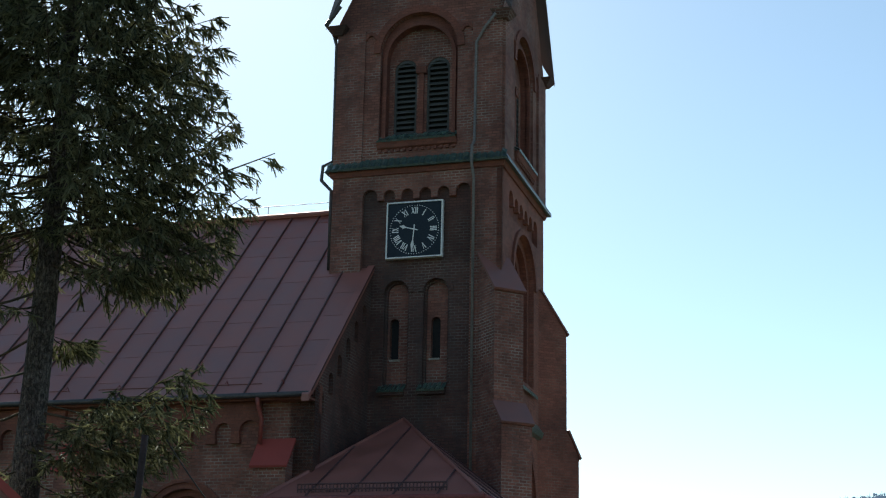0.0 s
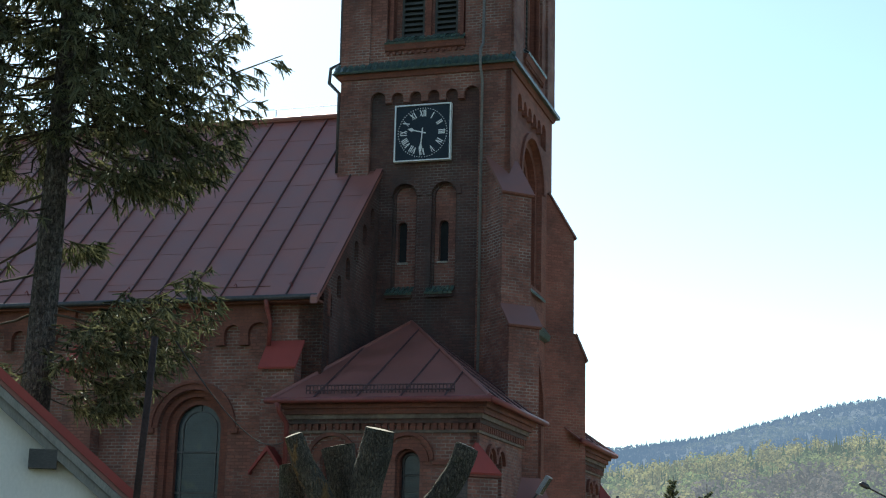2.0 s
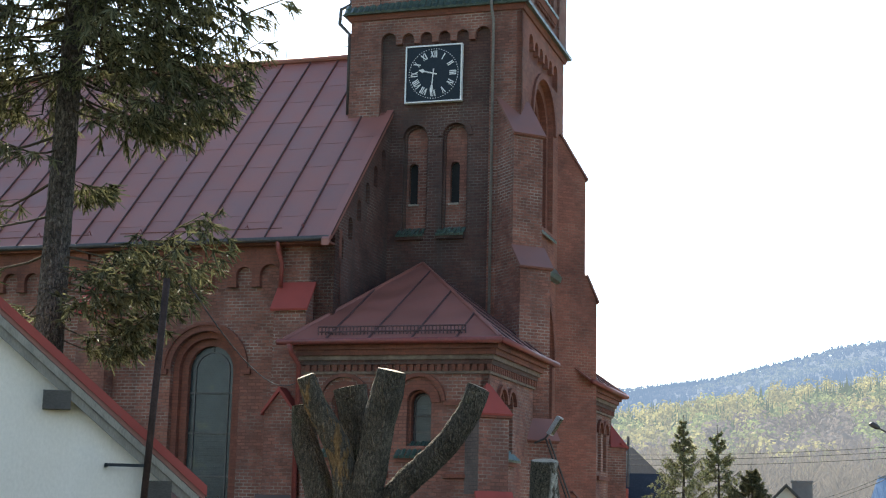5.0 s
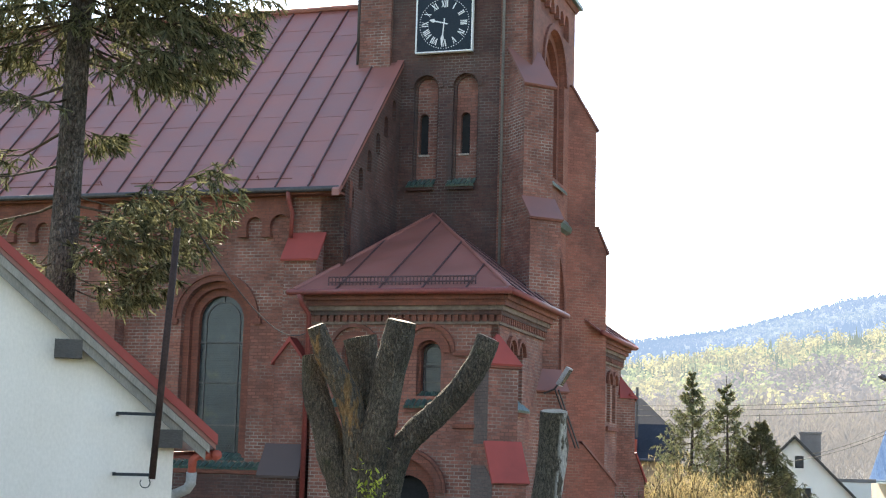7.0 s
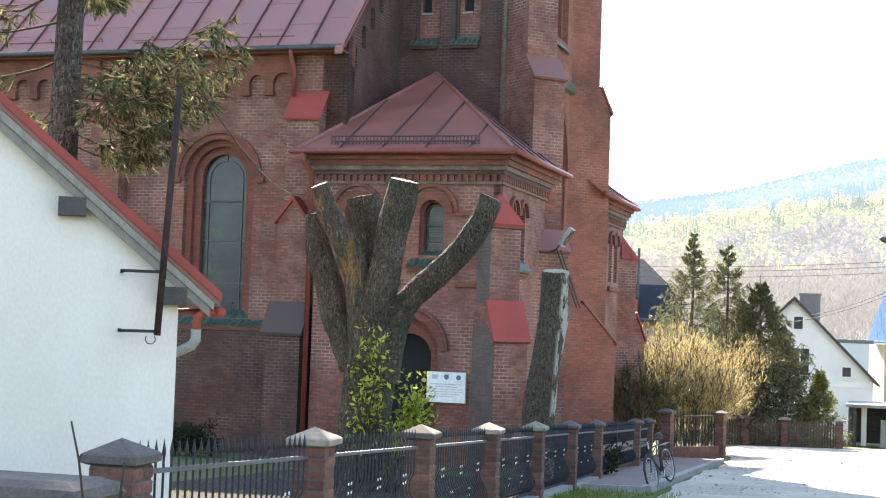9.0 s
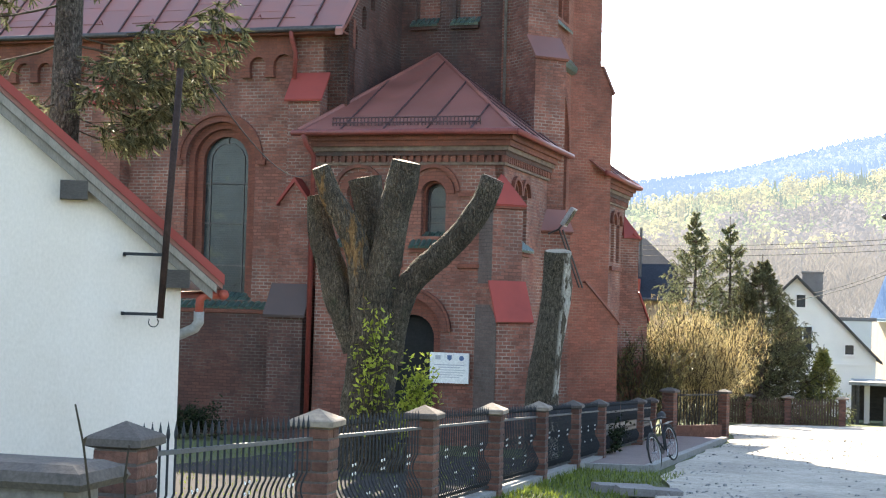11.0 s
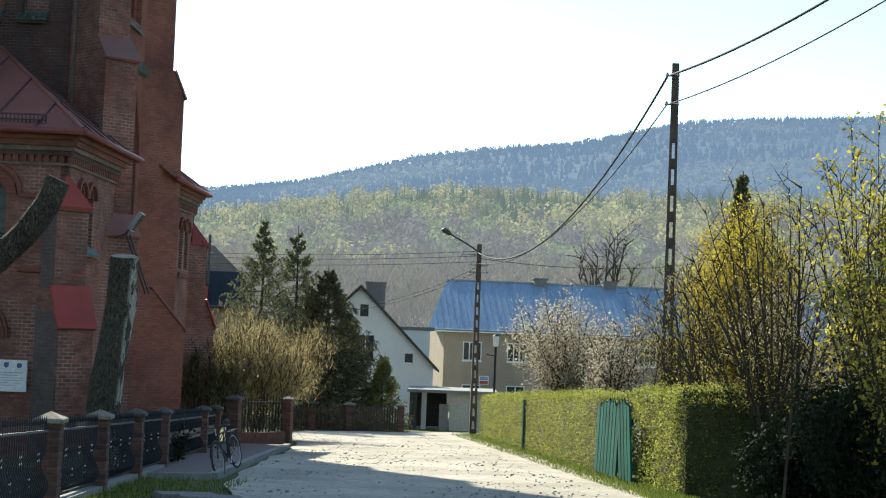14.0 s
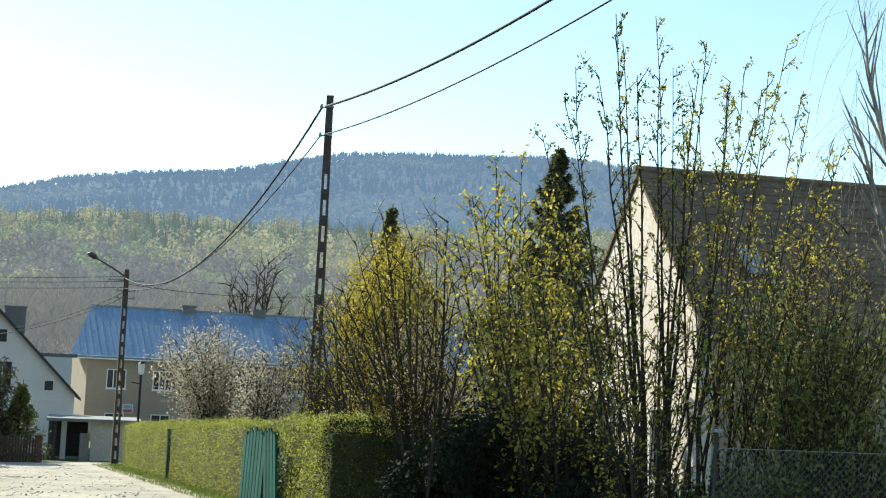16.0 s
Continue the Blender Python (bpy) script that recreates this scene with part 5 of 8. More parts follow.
shrub("shade_bush", polar(38.7, 14.2), "dark low evergreen bush at the foot of the saplings", "bush", 58, 14, 0.52, 0.03, 2, 5, LEAF_DARK, 0.06, 26, BARK_TWIG, 0.4, 0.45, 0.2, 0.006, 0.6, scatter=0.12)
shrub("shade_bush", polar(29.6, 18.2), "low bush of near-black leaves painting the shade behind the hedge", "bush", 54, 16, 0.75, 0.03, 2, 5, LEAF_DARK, 0.07, 30, BARK_TWIG, 0.3, 0.45, 0.2, 0.006, 0.6, scatter=0.12)
shrub("juniper", polar(4.9, 28.5), "low dark evergreen bush inside the fence", "bush", 52, 14, 0.65, 0.02, 2, 5, LEAF_DARK, 0.07, 16, BARK_TWIG, 0.6, 0.5, 0.2, 0.006, 0.4, scatter=0.08)
shrub("evergreen_bush", polar(-10.7, 32.2), "dark evergreen bush against the church wall", "bush", 53, 10, 0.55, 0.02, 2, 5, LEAF_DARK, 0.07, 12, BARK_TWIG, 0.5, 0.5, 0.2, 0.006, 0.4, scatter=0.08)
fan_tree("bare_tree", polar(21.9, 112), ((20.6, 23.2), (0.6, 4.6), (109, 115)), 9, "large leafless tree behind the blue-roofed building", "tree", 55, None, 0, 0, 0.22, 15, 2.6, 0.5, least=0.022, bow=0.1, sub=4)
# birch with hanging twigs
rng = np.random.default_rng(57)
x, y = polar(46.4, 17)
birch = thing("birch_tree", pose(x, y, ground_z(x, y) - 0.05), "birch with pale hanging leafless twigs", "tree")
out, tips = [], []
branches(rng, (0, 0, 0), (0.02, 0, 1), 8.2, 0.10, 2, out, tips, 0.5, 12, 0.2, 0.05, 0.3, 8)
for t in list(tips):
    for k in range(3):
        p = t[rng.integers(0, len(t))]
        pts = [p]
        d = Vector((rng.normal(0, 0.5), rng.normal(0, 0.5), 0.2))
        for j in range(6):
            d = (d + Vector((0, 0, -0.45))).normalized()
            pts.append(pts[-1] + d * rng.uniform(0.12, 0.3))
        out.append((pts, [0.0016] * 7, 0))
wood("trunk", [q for q in out if q[2] > 0], BARK_BIRCH, birch, 0.004)
wood("crown", [q for q in out if q[2] == 0], BARK_BIRCH, birch, 0.0015)

# ---- lane, fence and garage ----


def gravel():
    m = Mat("pale_gravel", 0.95, 0, 0.2)
    n, f = m.noise(0.5, 6, 0.65), m.noise(9, 6, 0.75)
    vor = m.node("ShaderNodeTexVoronoi", Scale=26.0)
    m.link(m.coord(), vor.inputs["Vector"])
    c = m.ramp(n, (0.3, (0.36, 0.315, 0.26)), (0.6, (0.53, 0.47, 0.39)), (0.8, (0.62, 0.555, 0.465)))
    c = m.mix(1.0, c, m.ramp(f, (0.3, 0.6), (0.7, 1.15)), 'MULTIPLY')
    m.color(c)
    m.bump(m.mix(0.5, vor.outputs["Distance"], f), 0.7, 0.03)
    return m.m


GRAVEL = gravel()
GARAGE_WALL = mottled("stained_cream_limewash", (0.66, 0.565, 0.475), (0.80, 0.72, 0.655), 0.6, 45, 0.9, bump=0.15, fade=0.15, vec_scale=(1, 1, 0.6))
PAVING = mottled("red_concrete_paving", (0.13, 0.09, 0.082), (0.21, 0.15, 0.14), 2, 40, 0.9)
CONCRETE = mottled("grey_concrete", (0.20, 0.195, 0.185), (0.34, 0.33, 0.31), 2, 35, 0.92)
CAP_PALE = mottled("pale_concrete_cap", (0.17, 0.13, 0.10), (0.34, 0.275, 0.215), 5, 18, 0.9, vary=0.3)
# dark cap: moss on the wall slabs, painted shade on the fence posts
CAP_DARK = mottled("mossy_and_shaded_cap", (0.06, 0.05, 0.044), (0.13, 0.105, 0.09), 4, 50, 0.92)
BLOCK = mottled("fence_brick", (0.10, 0.045, 0.035), (0.21, 0.095, 0.068), 7, 24, 0.9, bump=0.8, dist=0.02, vary=0.45)
MORTAR = mottled("dark_mortar", (0.07, 0.055, 0.048), (0.12, 0.10, 0.09), 6, 50, 0.95)
IRON = mottled("black_painted_iron", (0.012, 0.014, 0.018), (0.03, 0.033, 0.038), 5, 60, 0.65, 0.0, spec=0.3)
RAIL = mottled("worn_rail_paint", (0.05, 0.053, 0.06), (0.11, 0.113, 0.12), 4, 50, 0.6, 0.1)
BLUE_SHEET = mottled("dark_blue_sheet", (0.018, 0.026, 0.042), (0.035, 0.05, 0.075), 2, 40, 0.45)
WOOD_GREY = mottled("weathered_wood", (0.17, 0.148, 0.125), (0.33, 0.29, 0.25), 3, 40, 0.9, vec_scale=(4, 4, 0.6), vary=0.25)
WOOD_BROWN = mottled("brown_fence_wood", (0.06, 0.042, 0.028), (0.15, 0.105, 0.07), 3, 40, 0.9, vary=0.3)
GREEN_BOARD = mottled("green_board_paint", (0.003, 0.065, 0.05), (0.010, 0.115, 0.09), 2, 40, 0.75, vary=0.4, spec=0.15)
POST_GREEN = mottled("dull_green_paint", (0.012, 0.05, 0.038), (0.03, 0.09, 0.065), 2, 40, 0.8)
WOOD_DARK = mottled("dark_timber", (0.035, 0.03, 0.027), (0.10, 0.088, 0.08), 3, 40, 0.85, vec_scale=(1, 1, 3))
STEEL = mottled("galvanised_steel", (0.25, 0.25, 0.26), (0.45, 0.45, 0.46), 4, 40, 0.45, 0.7)
TAR_POLE = mottled("brown_concrete_pole", (0.045, 0.032, 0.026), (0.11, 0.085, 0.07), 2, 30, 0.9)
BLUE_ROOF = mottled("blue_metal_roof", (0.15, 0.225, 0.32), (0.31, 0.41, 0.53), 0.5, 6, 0.35, 0.2, vec_scale=(4, 0.4, 0.4))
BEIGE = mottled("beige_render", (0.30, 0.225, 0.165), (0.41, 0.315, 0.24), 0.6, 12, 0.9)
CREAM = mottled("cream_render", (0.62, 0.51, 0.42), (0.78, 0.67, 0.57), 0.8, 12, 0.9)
ROOF_DARK = mottled("dark_roof_tiles", (0.03, 0.03, 0.032), (0.075, 0.07, 0.07), 1.5, 20, 0.7, bump=0.6, dist=0.03)
ROOF_BROWN = mottled("brown_roof_tiles", (0.13, 0.085, 0.055), (0.26, 0.18, 0.12), 1.5, 14, 0.95, bump=0.6, dist=0.03, spec=0.15)
ROOF_BLUE_DARK = mottled("blue_grey_sheet", (0.018, 0.022, 0.03), (0.035, 0.042, 0.055), 1, 15, 0.85, spec=0.15)
GLASS = mottled("window_glass", (0.02, 0.024, 0.03), (0.05, 0.055, 0.065), 1, 5, 0.15, bump=0, spec=0.35)
RED_PAINT = mottled("red_paint", (0.30, 0.05, 0.03), (0.42, 0.08, 0.05), 4, 30, 0.6)
BLACK_RUBBER = mottled("black_rubber", (0.012, 0.012, 0.012), (0.03, 0.03, 0.03), 4, 60, 0.8)
CHROME = mottled("worn_chrome", (0.40, 0.40, 0.42), (0.60, 0.60, 0.62), 4, 60, 0.3, 0.9)


def strip_sheet(name, left, right, dz, material, label, category, rows=60, cols=10, rough=0.02, seed=1):
    """A sheet on the ground between two lines of plan points."""
    s = Shape()
    la, ra = np.array(left), np.array(right)

    def along(pl, f):
        d = np.r_[0, np.cumsum(np.hypot(*np.diff(pl, axis=0).T))]
        return np.interp(f * d[-1], d, pl[:, 0]), np.interp(f * d[-1], d, pl[:, 1])

    for i in range(rows + 1):
        f = i / rows
        (x0, y0), (x1, y1) = along(la, f), along(ra, f)
        for k in range(cols + 1):
            g = k / cols
            wob = 0.18 * noise.noise(Vector((f * 25, 7 * seed + (0 if k == 0 else 9), 0))) if k in (0, cols) else 0
            x, y = x0 + (x1 - x0) * g + wob, y0 + (y1 - y0) * g
            s.v.append((x, y, ground_z(x, y) + dz + rough * noise.noise(Vector((x * 0.9, y * 0.9, seed)))))
    for i in range(rows):
        for k in range(cols):
            a = i * (cols + 1) + k
            s.f.append((a, a + 1, a + cols + 2, a + cols + 1))
    return put(name, s, material, None, label, True, category=category, kind="structure", uv=False, normals=False)


strip_sheet("road", [(0.5, 6), (1.5, 13), (2.6, 19), (3.2, 23.6), (4.6, 29.5), (6.9, 38.4), (7.6, 42), (9.6, 54.5), (11, 59)],
            [(5.5, 6), (7.2, 13), (8.75, 19.7), (9.7, 23.6), (10.95, 29.0), (12.3, 35), (13.95, 43), (16.4, 54.4), (17.8, 60)], 0.04, GRAVEL, "pale rutted gravel lane", "road")
s = Shape()
rng = np.random.default_rng(3)
for i in range(3600):
    f = rng.uniform(0, 1)
    y = 15 + 40 * f ** 1.2
    x = rng.uniform(2.2 + (y - 19) * 0.19 + 0.3, 8.2 + (y - 19.7) * 0.21)
    if noise.noise(Vector((x * 0.5, y * 0.35, 7))) < rng.uniform(-0.35, 0.35):
        continue
    r = rng.uniform(0.008, 0.028) * (1 if rng.uniform() < 0.94 else 1.6)
    z = ground_z(x, y) + 0.035
    c = Vector((x, y, z))
    v = [c + Vector((r * rng.uniform(0.6, 1.3) * dx, r * rng.uniform(0.6, 1.3) * dy, r * dz * rng.uniform(0.7, 1.2))) for dx, dy, dz in ((1, 0, 0), (0, 1, 0), (-1, 0, 0), (0, -1, 0), (0.7, 0.1, 0.8), (-0.1, 0.6, 0.9), (-0.6, -0.1, 0.75), (0.1, -0.7, 0.8))]
    s.add(v, [(0, 1, 5, 4), (1, 2, 6, 5), (2, 3, 7, 6), (3, 0, 4, 7), (4, 5, 6, 7)])
put("loose_stones", s, CONCRETE, None, "loose stones strewn over the gravel lane", category="stones", kind="stuff", uv=False, normals=False)
strip_sheet("pavement", [(1.7, 24.2), (3.0, 29.7), (4.2, 34.8), (5.4, 40.2)], [(3.0, 23.9), (4.5, 29.5), (5.7, 34.4), (6.9, 39.4)], 0.09, PAVING, "reddish paved forecourt before the church gate", "pavement", 20, 5, 0.005, 2)
s = Shape()
for i in range(18):
    f0, f1 = i / 18, (i + 0.96) / 18
    a, b = Vector((3.0, 23.9, 0)).lerp(Vector((6.9, 39.4, 0)), f0), Vector((3.0, 23.9, 0)).lerp(Vector((6.9, 39.4, 0)), f1)
    n = Vector((b.y - a.y, a.x - b.x, 0)).normalized() * 0.08
    p = [Vector((q.x, q.y, ground_z(q.x, q.y) + h)) for h in (-0.1, 0.12) for q in (a - n, a + n, b + n, b - n)]
    put("kerb_stone", Shape().add(p, [(0, 3, 2, 1), (4, 5, 6, 7), (0, 1, 5, 4), (1, 2, 6, 5), (2, 3, 7, 6), (3, 0, 4, 7)]), CONCRETE, bpy.data.objects["pavement"])

for i in range(3):
    a, b = Vector((1.7, 24.2, 0)).lerp(Vector((3.0, 23.9, 0)), i / 3), Vector((1.7, 24.2, 0)).lerp(Vector((3.0, 23.9, 0)), (i + 0.96) / 3)
    n = Vector((b.y - a.y, a.x - b.x, 0)).normalized() * 0.08
    p = [Vector((q.x, q.y, ground_z(q.x, q.y) + h)) for h in (-0.1, 0.11) for q in (a - n, a + n, b + n, b - n)]
    put("kerb_stone", Shape().add(p, [(0, 3, 2, 1), (4, 5, 6, 7), (0, 1, 5, 4), (1, 2, 6, 5), (2, 3, 7, 6), (3, 0, 4, 7)]), CONCRETE, bpy.data.objects["pavement"])

# brick posts and wrought-iron panels along the churchyard
FA = radians(12.5)
FD, FN = Vector((math.sin(FA), math.cos(FA), 0)), Vector((math.cos(FA), -math.sin(FA), 0))
FROT = pose(0, 0, 0, 0, 0, -12.5)
F0 = Vector((-1.76, 7.71, 0))


def fence_at(k, side=0.0):
    p = F0 + FD * k + FN * side
    return Vector((p.x, p.y, ground_z(p.x, p.y) + 0.06))


brick_mesh = Shape()
b0 = 0.006
brick_mesh.add([(x * (0.124 - (b0 if z in (-1, 1) else 0)), y * (0.060 - (b0 if z in (-1, 1) else 0)), z * 0.0335) for z in (-1, -0.8, 0.8, 1) for x, y in ((-1, -1), (1, -1), (1, 1), (-1, 1))],
               [(3, 2, 1, 0), (12, 13, 14, 15)] + [(r * 4 + k, r * 4 + (k + 1) % 4, r * 4 + 4 + (k + 1) % 4, r * 4 + 4 + k) for r in range(3) for k in range(4)])
brick_mesh = brick_mesh.mesh("brick", uv=False)
brick_mesh.materials.append(BLOCK)


def post(p, height, cap_mat, label, group="fence posts", turn=-12.5, cap=0.37, courses=None, rz=0):
    root = thing("brick_post", pose(p.x, p.y, p.z, 0, 0, turn), label, "post", group)
    n = courses or round((height - 0.12) / 0.078)
    put("mortar_core", Shape().box(-0.118, 0.118, -0.118, 0.118, -0.3, n * 0.078), MORTAR, root)
    for i in range(n):
        for k in (-1, 1):
            m = pose(0, k * 0.063, i * 0.078 + 0.039, 0, 0, 0) if i % 2 else pose(k * 0.063, 0, i * 0.078 + 0.039, 0, 0, 90)
            j = random.uniform(-0.004, 0.004)
            put("brick", brick_mesh, BLOCK, root, m=pose(j, j, 0) @ m)
    h, c = n * 0.078 + 0.004, cap / 2
    s = Shape().add([(x * (c - q), y * (c - q), h + z) for z, q in ((0, 0.03), (0.012, 0.0), (0.05, 0.0), (0.062, 0.012)) for x, y in ((-1, -1), (1, -1), (1, 1), (-1, 1))] + [(0, 0, h + 0.135)],
                    [(3, 2, 1, 0)] + [(r * 4 + k, r * 4 + (k + 1) % 4, r * 4 + 4 + (k + 1) % 4, r * 4 + 4 + k) for r in range(3) for k in range(4)] + [(12 + k, 12 + (k + 1) % 4, 16) for k in range(4)])
    put("cap", s, cap_mat, root)
    return root


# caps of shaded posts coloured dark, those of sunlit posts pale
for k in range(7):
    post(fence_at(3.2 * k) - Vector((0, 0, 0.03 if k == 0 else 0)), 1.06, CAP_DARK if k in (0, 2, 5, 6) else CAP_PALE, "brown brick fence post with a " + ("shade-darkened" if k in (0, 2, 5, 6) else "pale") + " pyramid cap", cap=0.315 if k == 0 else 0.33)
for k in (26.0, 29.0):
    post(fence_at(k), 1.06, CAP_DARK, "brown brick gate post with a dark pyramid cap")

bar_s = Shape()
pts = [(0.0, 0, 0.10)]
for i in range(13):
    f = i / 12
    pts.append((0.055 * math.sin(math.pi * 2 * f) * (1 - 0.3 * f), 0.0, 0.14 + 0.48 * f))
pts += [(0, 0, 0.70), (0, 0, 0.95)]
bar_s.tube([Vector(p) for p in pts], 0.008, 5)
bar_s.tube([Vector((0, 0, 0.93)), Vector((0, 0, 0.955)), Vector((0, 0, 1.03))], [0.008, 0.013, 0.001], 5)
BAR = bar_s.mesh("wavy_bar", True, uv=False)
BAR.materials.append(IRON)
for k in range(6):
    a, b = fence_at(3.2 * k + 0.16), fence_at(3.2 * (k + 1) - 0.16)
    slope = (b.z - a.z) / (b - a).length
    root = thing("iron_fence_panel", pose(a.x, a.y, a.z, 0, 0, -12.5), "black wrought-iron fence panel with wavy spear-topped bars", "fence", "fence panels")
    ln = (Vector((b.x, b.y)) - Vector((a.x, a.y))).length
    sh = Matrix(((1, 0, 0, 0), (0, 1, 0, 0), (0, slope, 1, 0), (0, 0, 0, 1)))
    for nm, z, w, h in (("bottom_rail", 0.10, 0.018, 0.03), ("top_rail", 0.845, 0.018, 0.026), ("lower_rail", 0.16, 0.012, 0.02)):
        put(nm, Shape().box(-w, w, 0, ln, z, z + h, sh), RAIL if nm == "top_rail" else IRON, root, uv=False)
    n = int(ln / 0.105)
    for i in range(n):
        y = 0.06 + i * (ln - 0.12) / (n - 1)
        put("bar", BAR, IRON, root, m=pose(0, y, slope * y, 0, 0, 90 if (i // 1) % 1 else 0))
    for i in range(2, n - 1, 4):
        y = 0.06 + (i + 0.5) * (ln - 0.12) / (n - 1)
        z = slope * y
        zz = 0.55 if (i // 4) % 2 else 0.30
        # clusters of white rings that paint bright glints between the bars
        sc = Shape()
        for dy, dz in ((-0.04, 0), (0.04, 0), (-0.04, 0.07), (0.04, 0.07)):
            sc.tube([Vector((0.012, y + dy + 0.009 * math.cos(t), z + zz + dz + 0.009 * math.sin(t))) for t in np.linspace(0, 5.6, 7)], 0.0045, 4)
        put("scroll", sc, WHITE, root, "small white rings painted as glints on the ironwork", uv=False, kind="stuff")
    put("plinth", Shape().box(-0.1, 0.1, -0.1, ln + 0.1, -0.35, 0.07, sh), CONCRETE, root)
# sheeted gate leaves beyond the panels
for k0, k1 in ((19.4, 22.4), (22.5, 25.7), (26.3, 28.8)):
    a, b = fence_at(k0), fence_at(k1)
    slope = (b.z - a.z) / (b - a).length
    sh = Matrix(((1, 0, 0, 0), (0, 1, 0, 0), (0, slope, 1, 0), (0, 0, 0, 1)))
    root = thing("iron_gate_leaf", pose(a.x, a.y, a.z, 0, 0, -12.5), "dark blue sheeted iron gate leaf between brick posts", "gate", "gate leaves")
    ln = (Vector((b.x, b.y)) - Vector((a.x, a.y))).length
    put("sheet", Shape().box(-0.006, 0.006, 0.05, ln - 0.05, 0.12, 0.8, sh), BLUE_SHEET, root, uv=False)
    for z in (0.1, 0.46, 0.8):
        put("rail", Shape().box(-0.02, 0.02, 0, ln, z, z + 0.04, sh), RAIL if z > 0.7 else IRON, root, uv=False)
    n = int(ln / 0.11)
    for i in range(n):
        y = 0.05 + i * (ln - 0.1) / (n - 1)
        put("bar", BAR, IRON, root, m=pose(0.015, y, slope * y))
# brick posts and railing across the end of the forecourt
ends = [Vector((5.55, 40.6, 0)), Vector((7.25, 41.6, 0)), Vector((5.2, 37.5, 0))]
for p in ends:
    p.z = ground_z(p.x, p.y)
    post(p, 1.4, CAP_DARK, "dark red brick gate post at the forecourt end", "gate posts", -30, 0.36)
a, b = ends[0], ends[1]
root = thing("railing", Matrix.Translation(a) @ pose(0, 0, 0, 0, 0, -math.degrees(math.atan2(b.x - a.x, b.y - a.y))), "low brick wall with dark iron railing between posts", "fence")
ln = (b - a).length
put("low_wall", Shape().box(-0.1, 0.1, 0.14, ln - 0.14, -0.2, 0.34), BLOCK, root)
put("rail", Shape().box(-0.02, 0.02, 0.14, ln - 0.14, 1.15, 1.19), IRON, root)
for i in range(15):
    y = 0.22 + i * (ln - 0.44) / 14
    put("bar", Shape().box(-0.01, 0.01, y - 0.01, y + 0.01, 0.34, 1.3), IRON, root)

# garage by the lane, its gable towards the camera
GA = -14.0
garage = thing("garage", pose(-2.383, 12.271, -0.45, 0, 0, -GA), "white limewashed garage with a red sheet roof and grey barge boards", "garage")
# local: x to the right (0 at the corner), y away, z up from the base
HW, PITCH = 3.1, 0.845
put("gable_wall", Shape().slab([[(-2 * HW, 0), (0, 0), (0, 2.34), (-HW, 2.34 + HW * PITCH), (-2 * HW, 2.34)]], 0, 0.3, lambda a, b, c: (a, c, b)), GARAGE_WALL, garage)
put("side_wall", Shape().box(-0.3, -0.002, 0.3, 6.5, 0, 2.02), PLASTER, garage)
put("side_wall", Shape().box(-2 * HW, -2 * HW + 0.3, 0.3, 6.5, 0, 2.02), PLASTER, garage)
put("back_wall", Shape().slab([[(-2 * HW, 0), (0, 0), (0, 2.34), (-HW, 2.34 + HW * PITCH), (-2 * HW, 2.34)]], 6.2, 6.5, lambda a, b, c: (a, c, b)), PLASTER, garage)
for sg in (1, -1):
    mx = lambda a: a if sg > 0 else -2 * HW - a
    sl2 = lambda q, up: (mx(0.31 - q), 2.235 - 0.10 + up + q * PITCH)
    L2 = HW + 0.31
    put("roof_sheet", Shape().slab([[sl2(-0.02, 0.0), sl2(L2, 0.0), sl2(L2, 0.045), sl2(-0.02, 0.045)]], -0.17, 6.8, lambda a, b, c: (a, c, b)), ROOF, garage)
    put("roof_rib", Shape().slab([[sl2(-0.03, 0.045), sl2(L2, 0.045), sl2(L2, 0.13), sl2(-0.03, 0.13)]], -0.21, -0.12, lambda a, b, c: (a, c, b)), RED_METAL, garage)
    put("barge_board", Shape().slab([[sl2(0.06, -0.155), sl2(L2, -0.185), sl2(L2, -0.10), sl2(0.06, -0.075)]], -0.15, -0.11, lambda a, b, c: (a, c, b)), WOOD_GREY, garage)
    put("barge_board", Shape().slab([[sl2(0.03, -0.072), sl2(L2, -0.096), sl2(L2, -0.006), sl2(0.03, -0.006)]], -0.175, -0.13, lambda a, b, c: (a, c, b)), WOOD_GREY, garage)
    put("roof_rib", Shape().slab([[sl2(-0.03, 0.046), sl2(L2, 0.046), sl2(L2, 0.085), sl2(-0.03, 0.085)]], -0.08, 0.02, lambda a, b, c: (a, c, b)), RED_METAL, garage)
    put("soffit_board", Shape().slab([[sl2(0.06, -0.13), sl2(L2, -0.15), sl2(L2, -0.006), sl2(0.06, -0.006)]], -0.11, 0.0, lambda a, b, c: (a, c, b)), WOOD_GREY, garage)
for x, z in ((-0.02, 2.10), (-0.86, 2.80)):
    put("purlin", Shape().box(x - 0.14, x + 0.08, -0.155, 0.1, z + 0.02, z + 0.17), WOOD_DARK, garage)
put("gutter", Shape().tube([(0.345, -0.14, 2.075), (0.345, 6.7, 2.075)], 0.042, 10), RED_PAINT, garage, smooth=True)
put("downpipe", Shape().tube([(0.33, -0.08, 2.08), (0.20, -0.08, 2.07), (0.155, -0.07, 2.03), (0.15, -0.06, 1.90)], 0.036, 10), RED_PAINT, garage, "orange gutter outlet", True)
put("downpipe", Shape().tube([(0.15, -0.06, 1.93), (0.15, -0.05, 1.84), (0.12, -0.02, 1.79), (0.0, 0.06, 1.73), (-0.06, 0.14, 1.70)], 0.044, 12), GREY_PIPE, garage, "pale zinc downpipe", True)
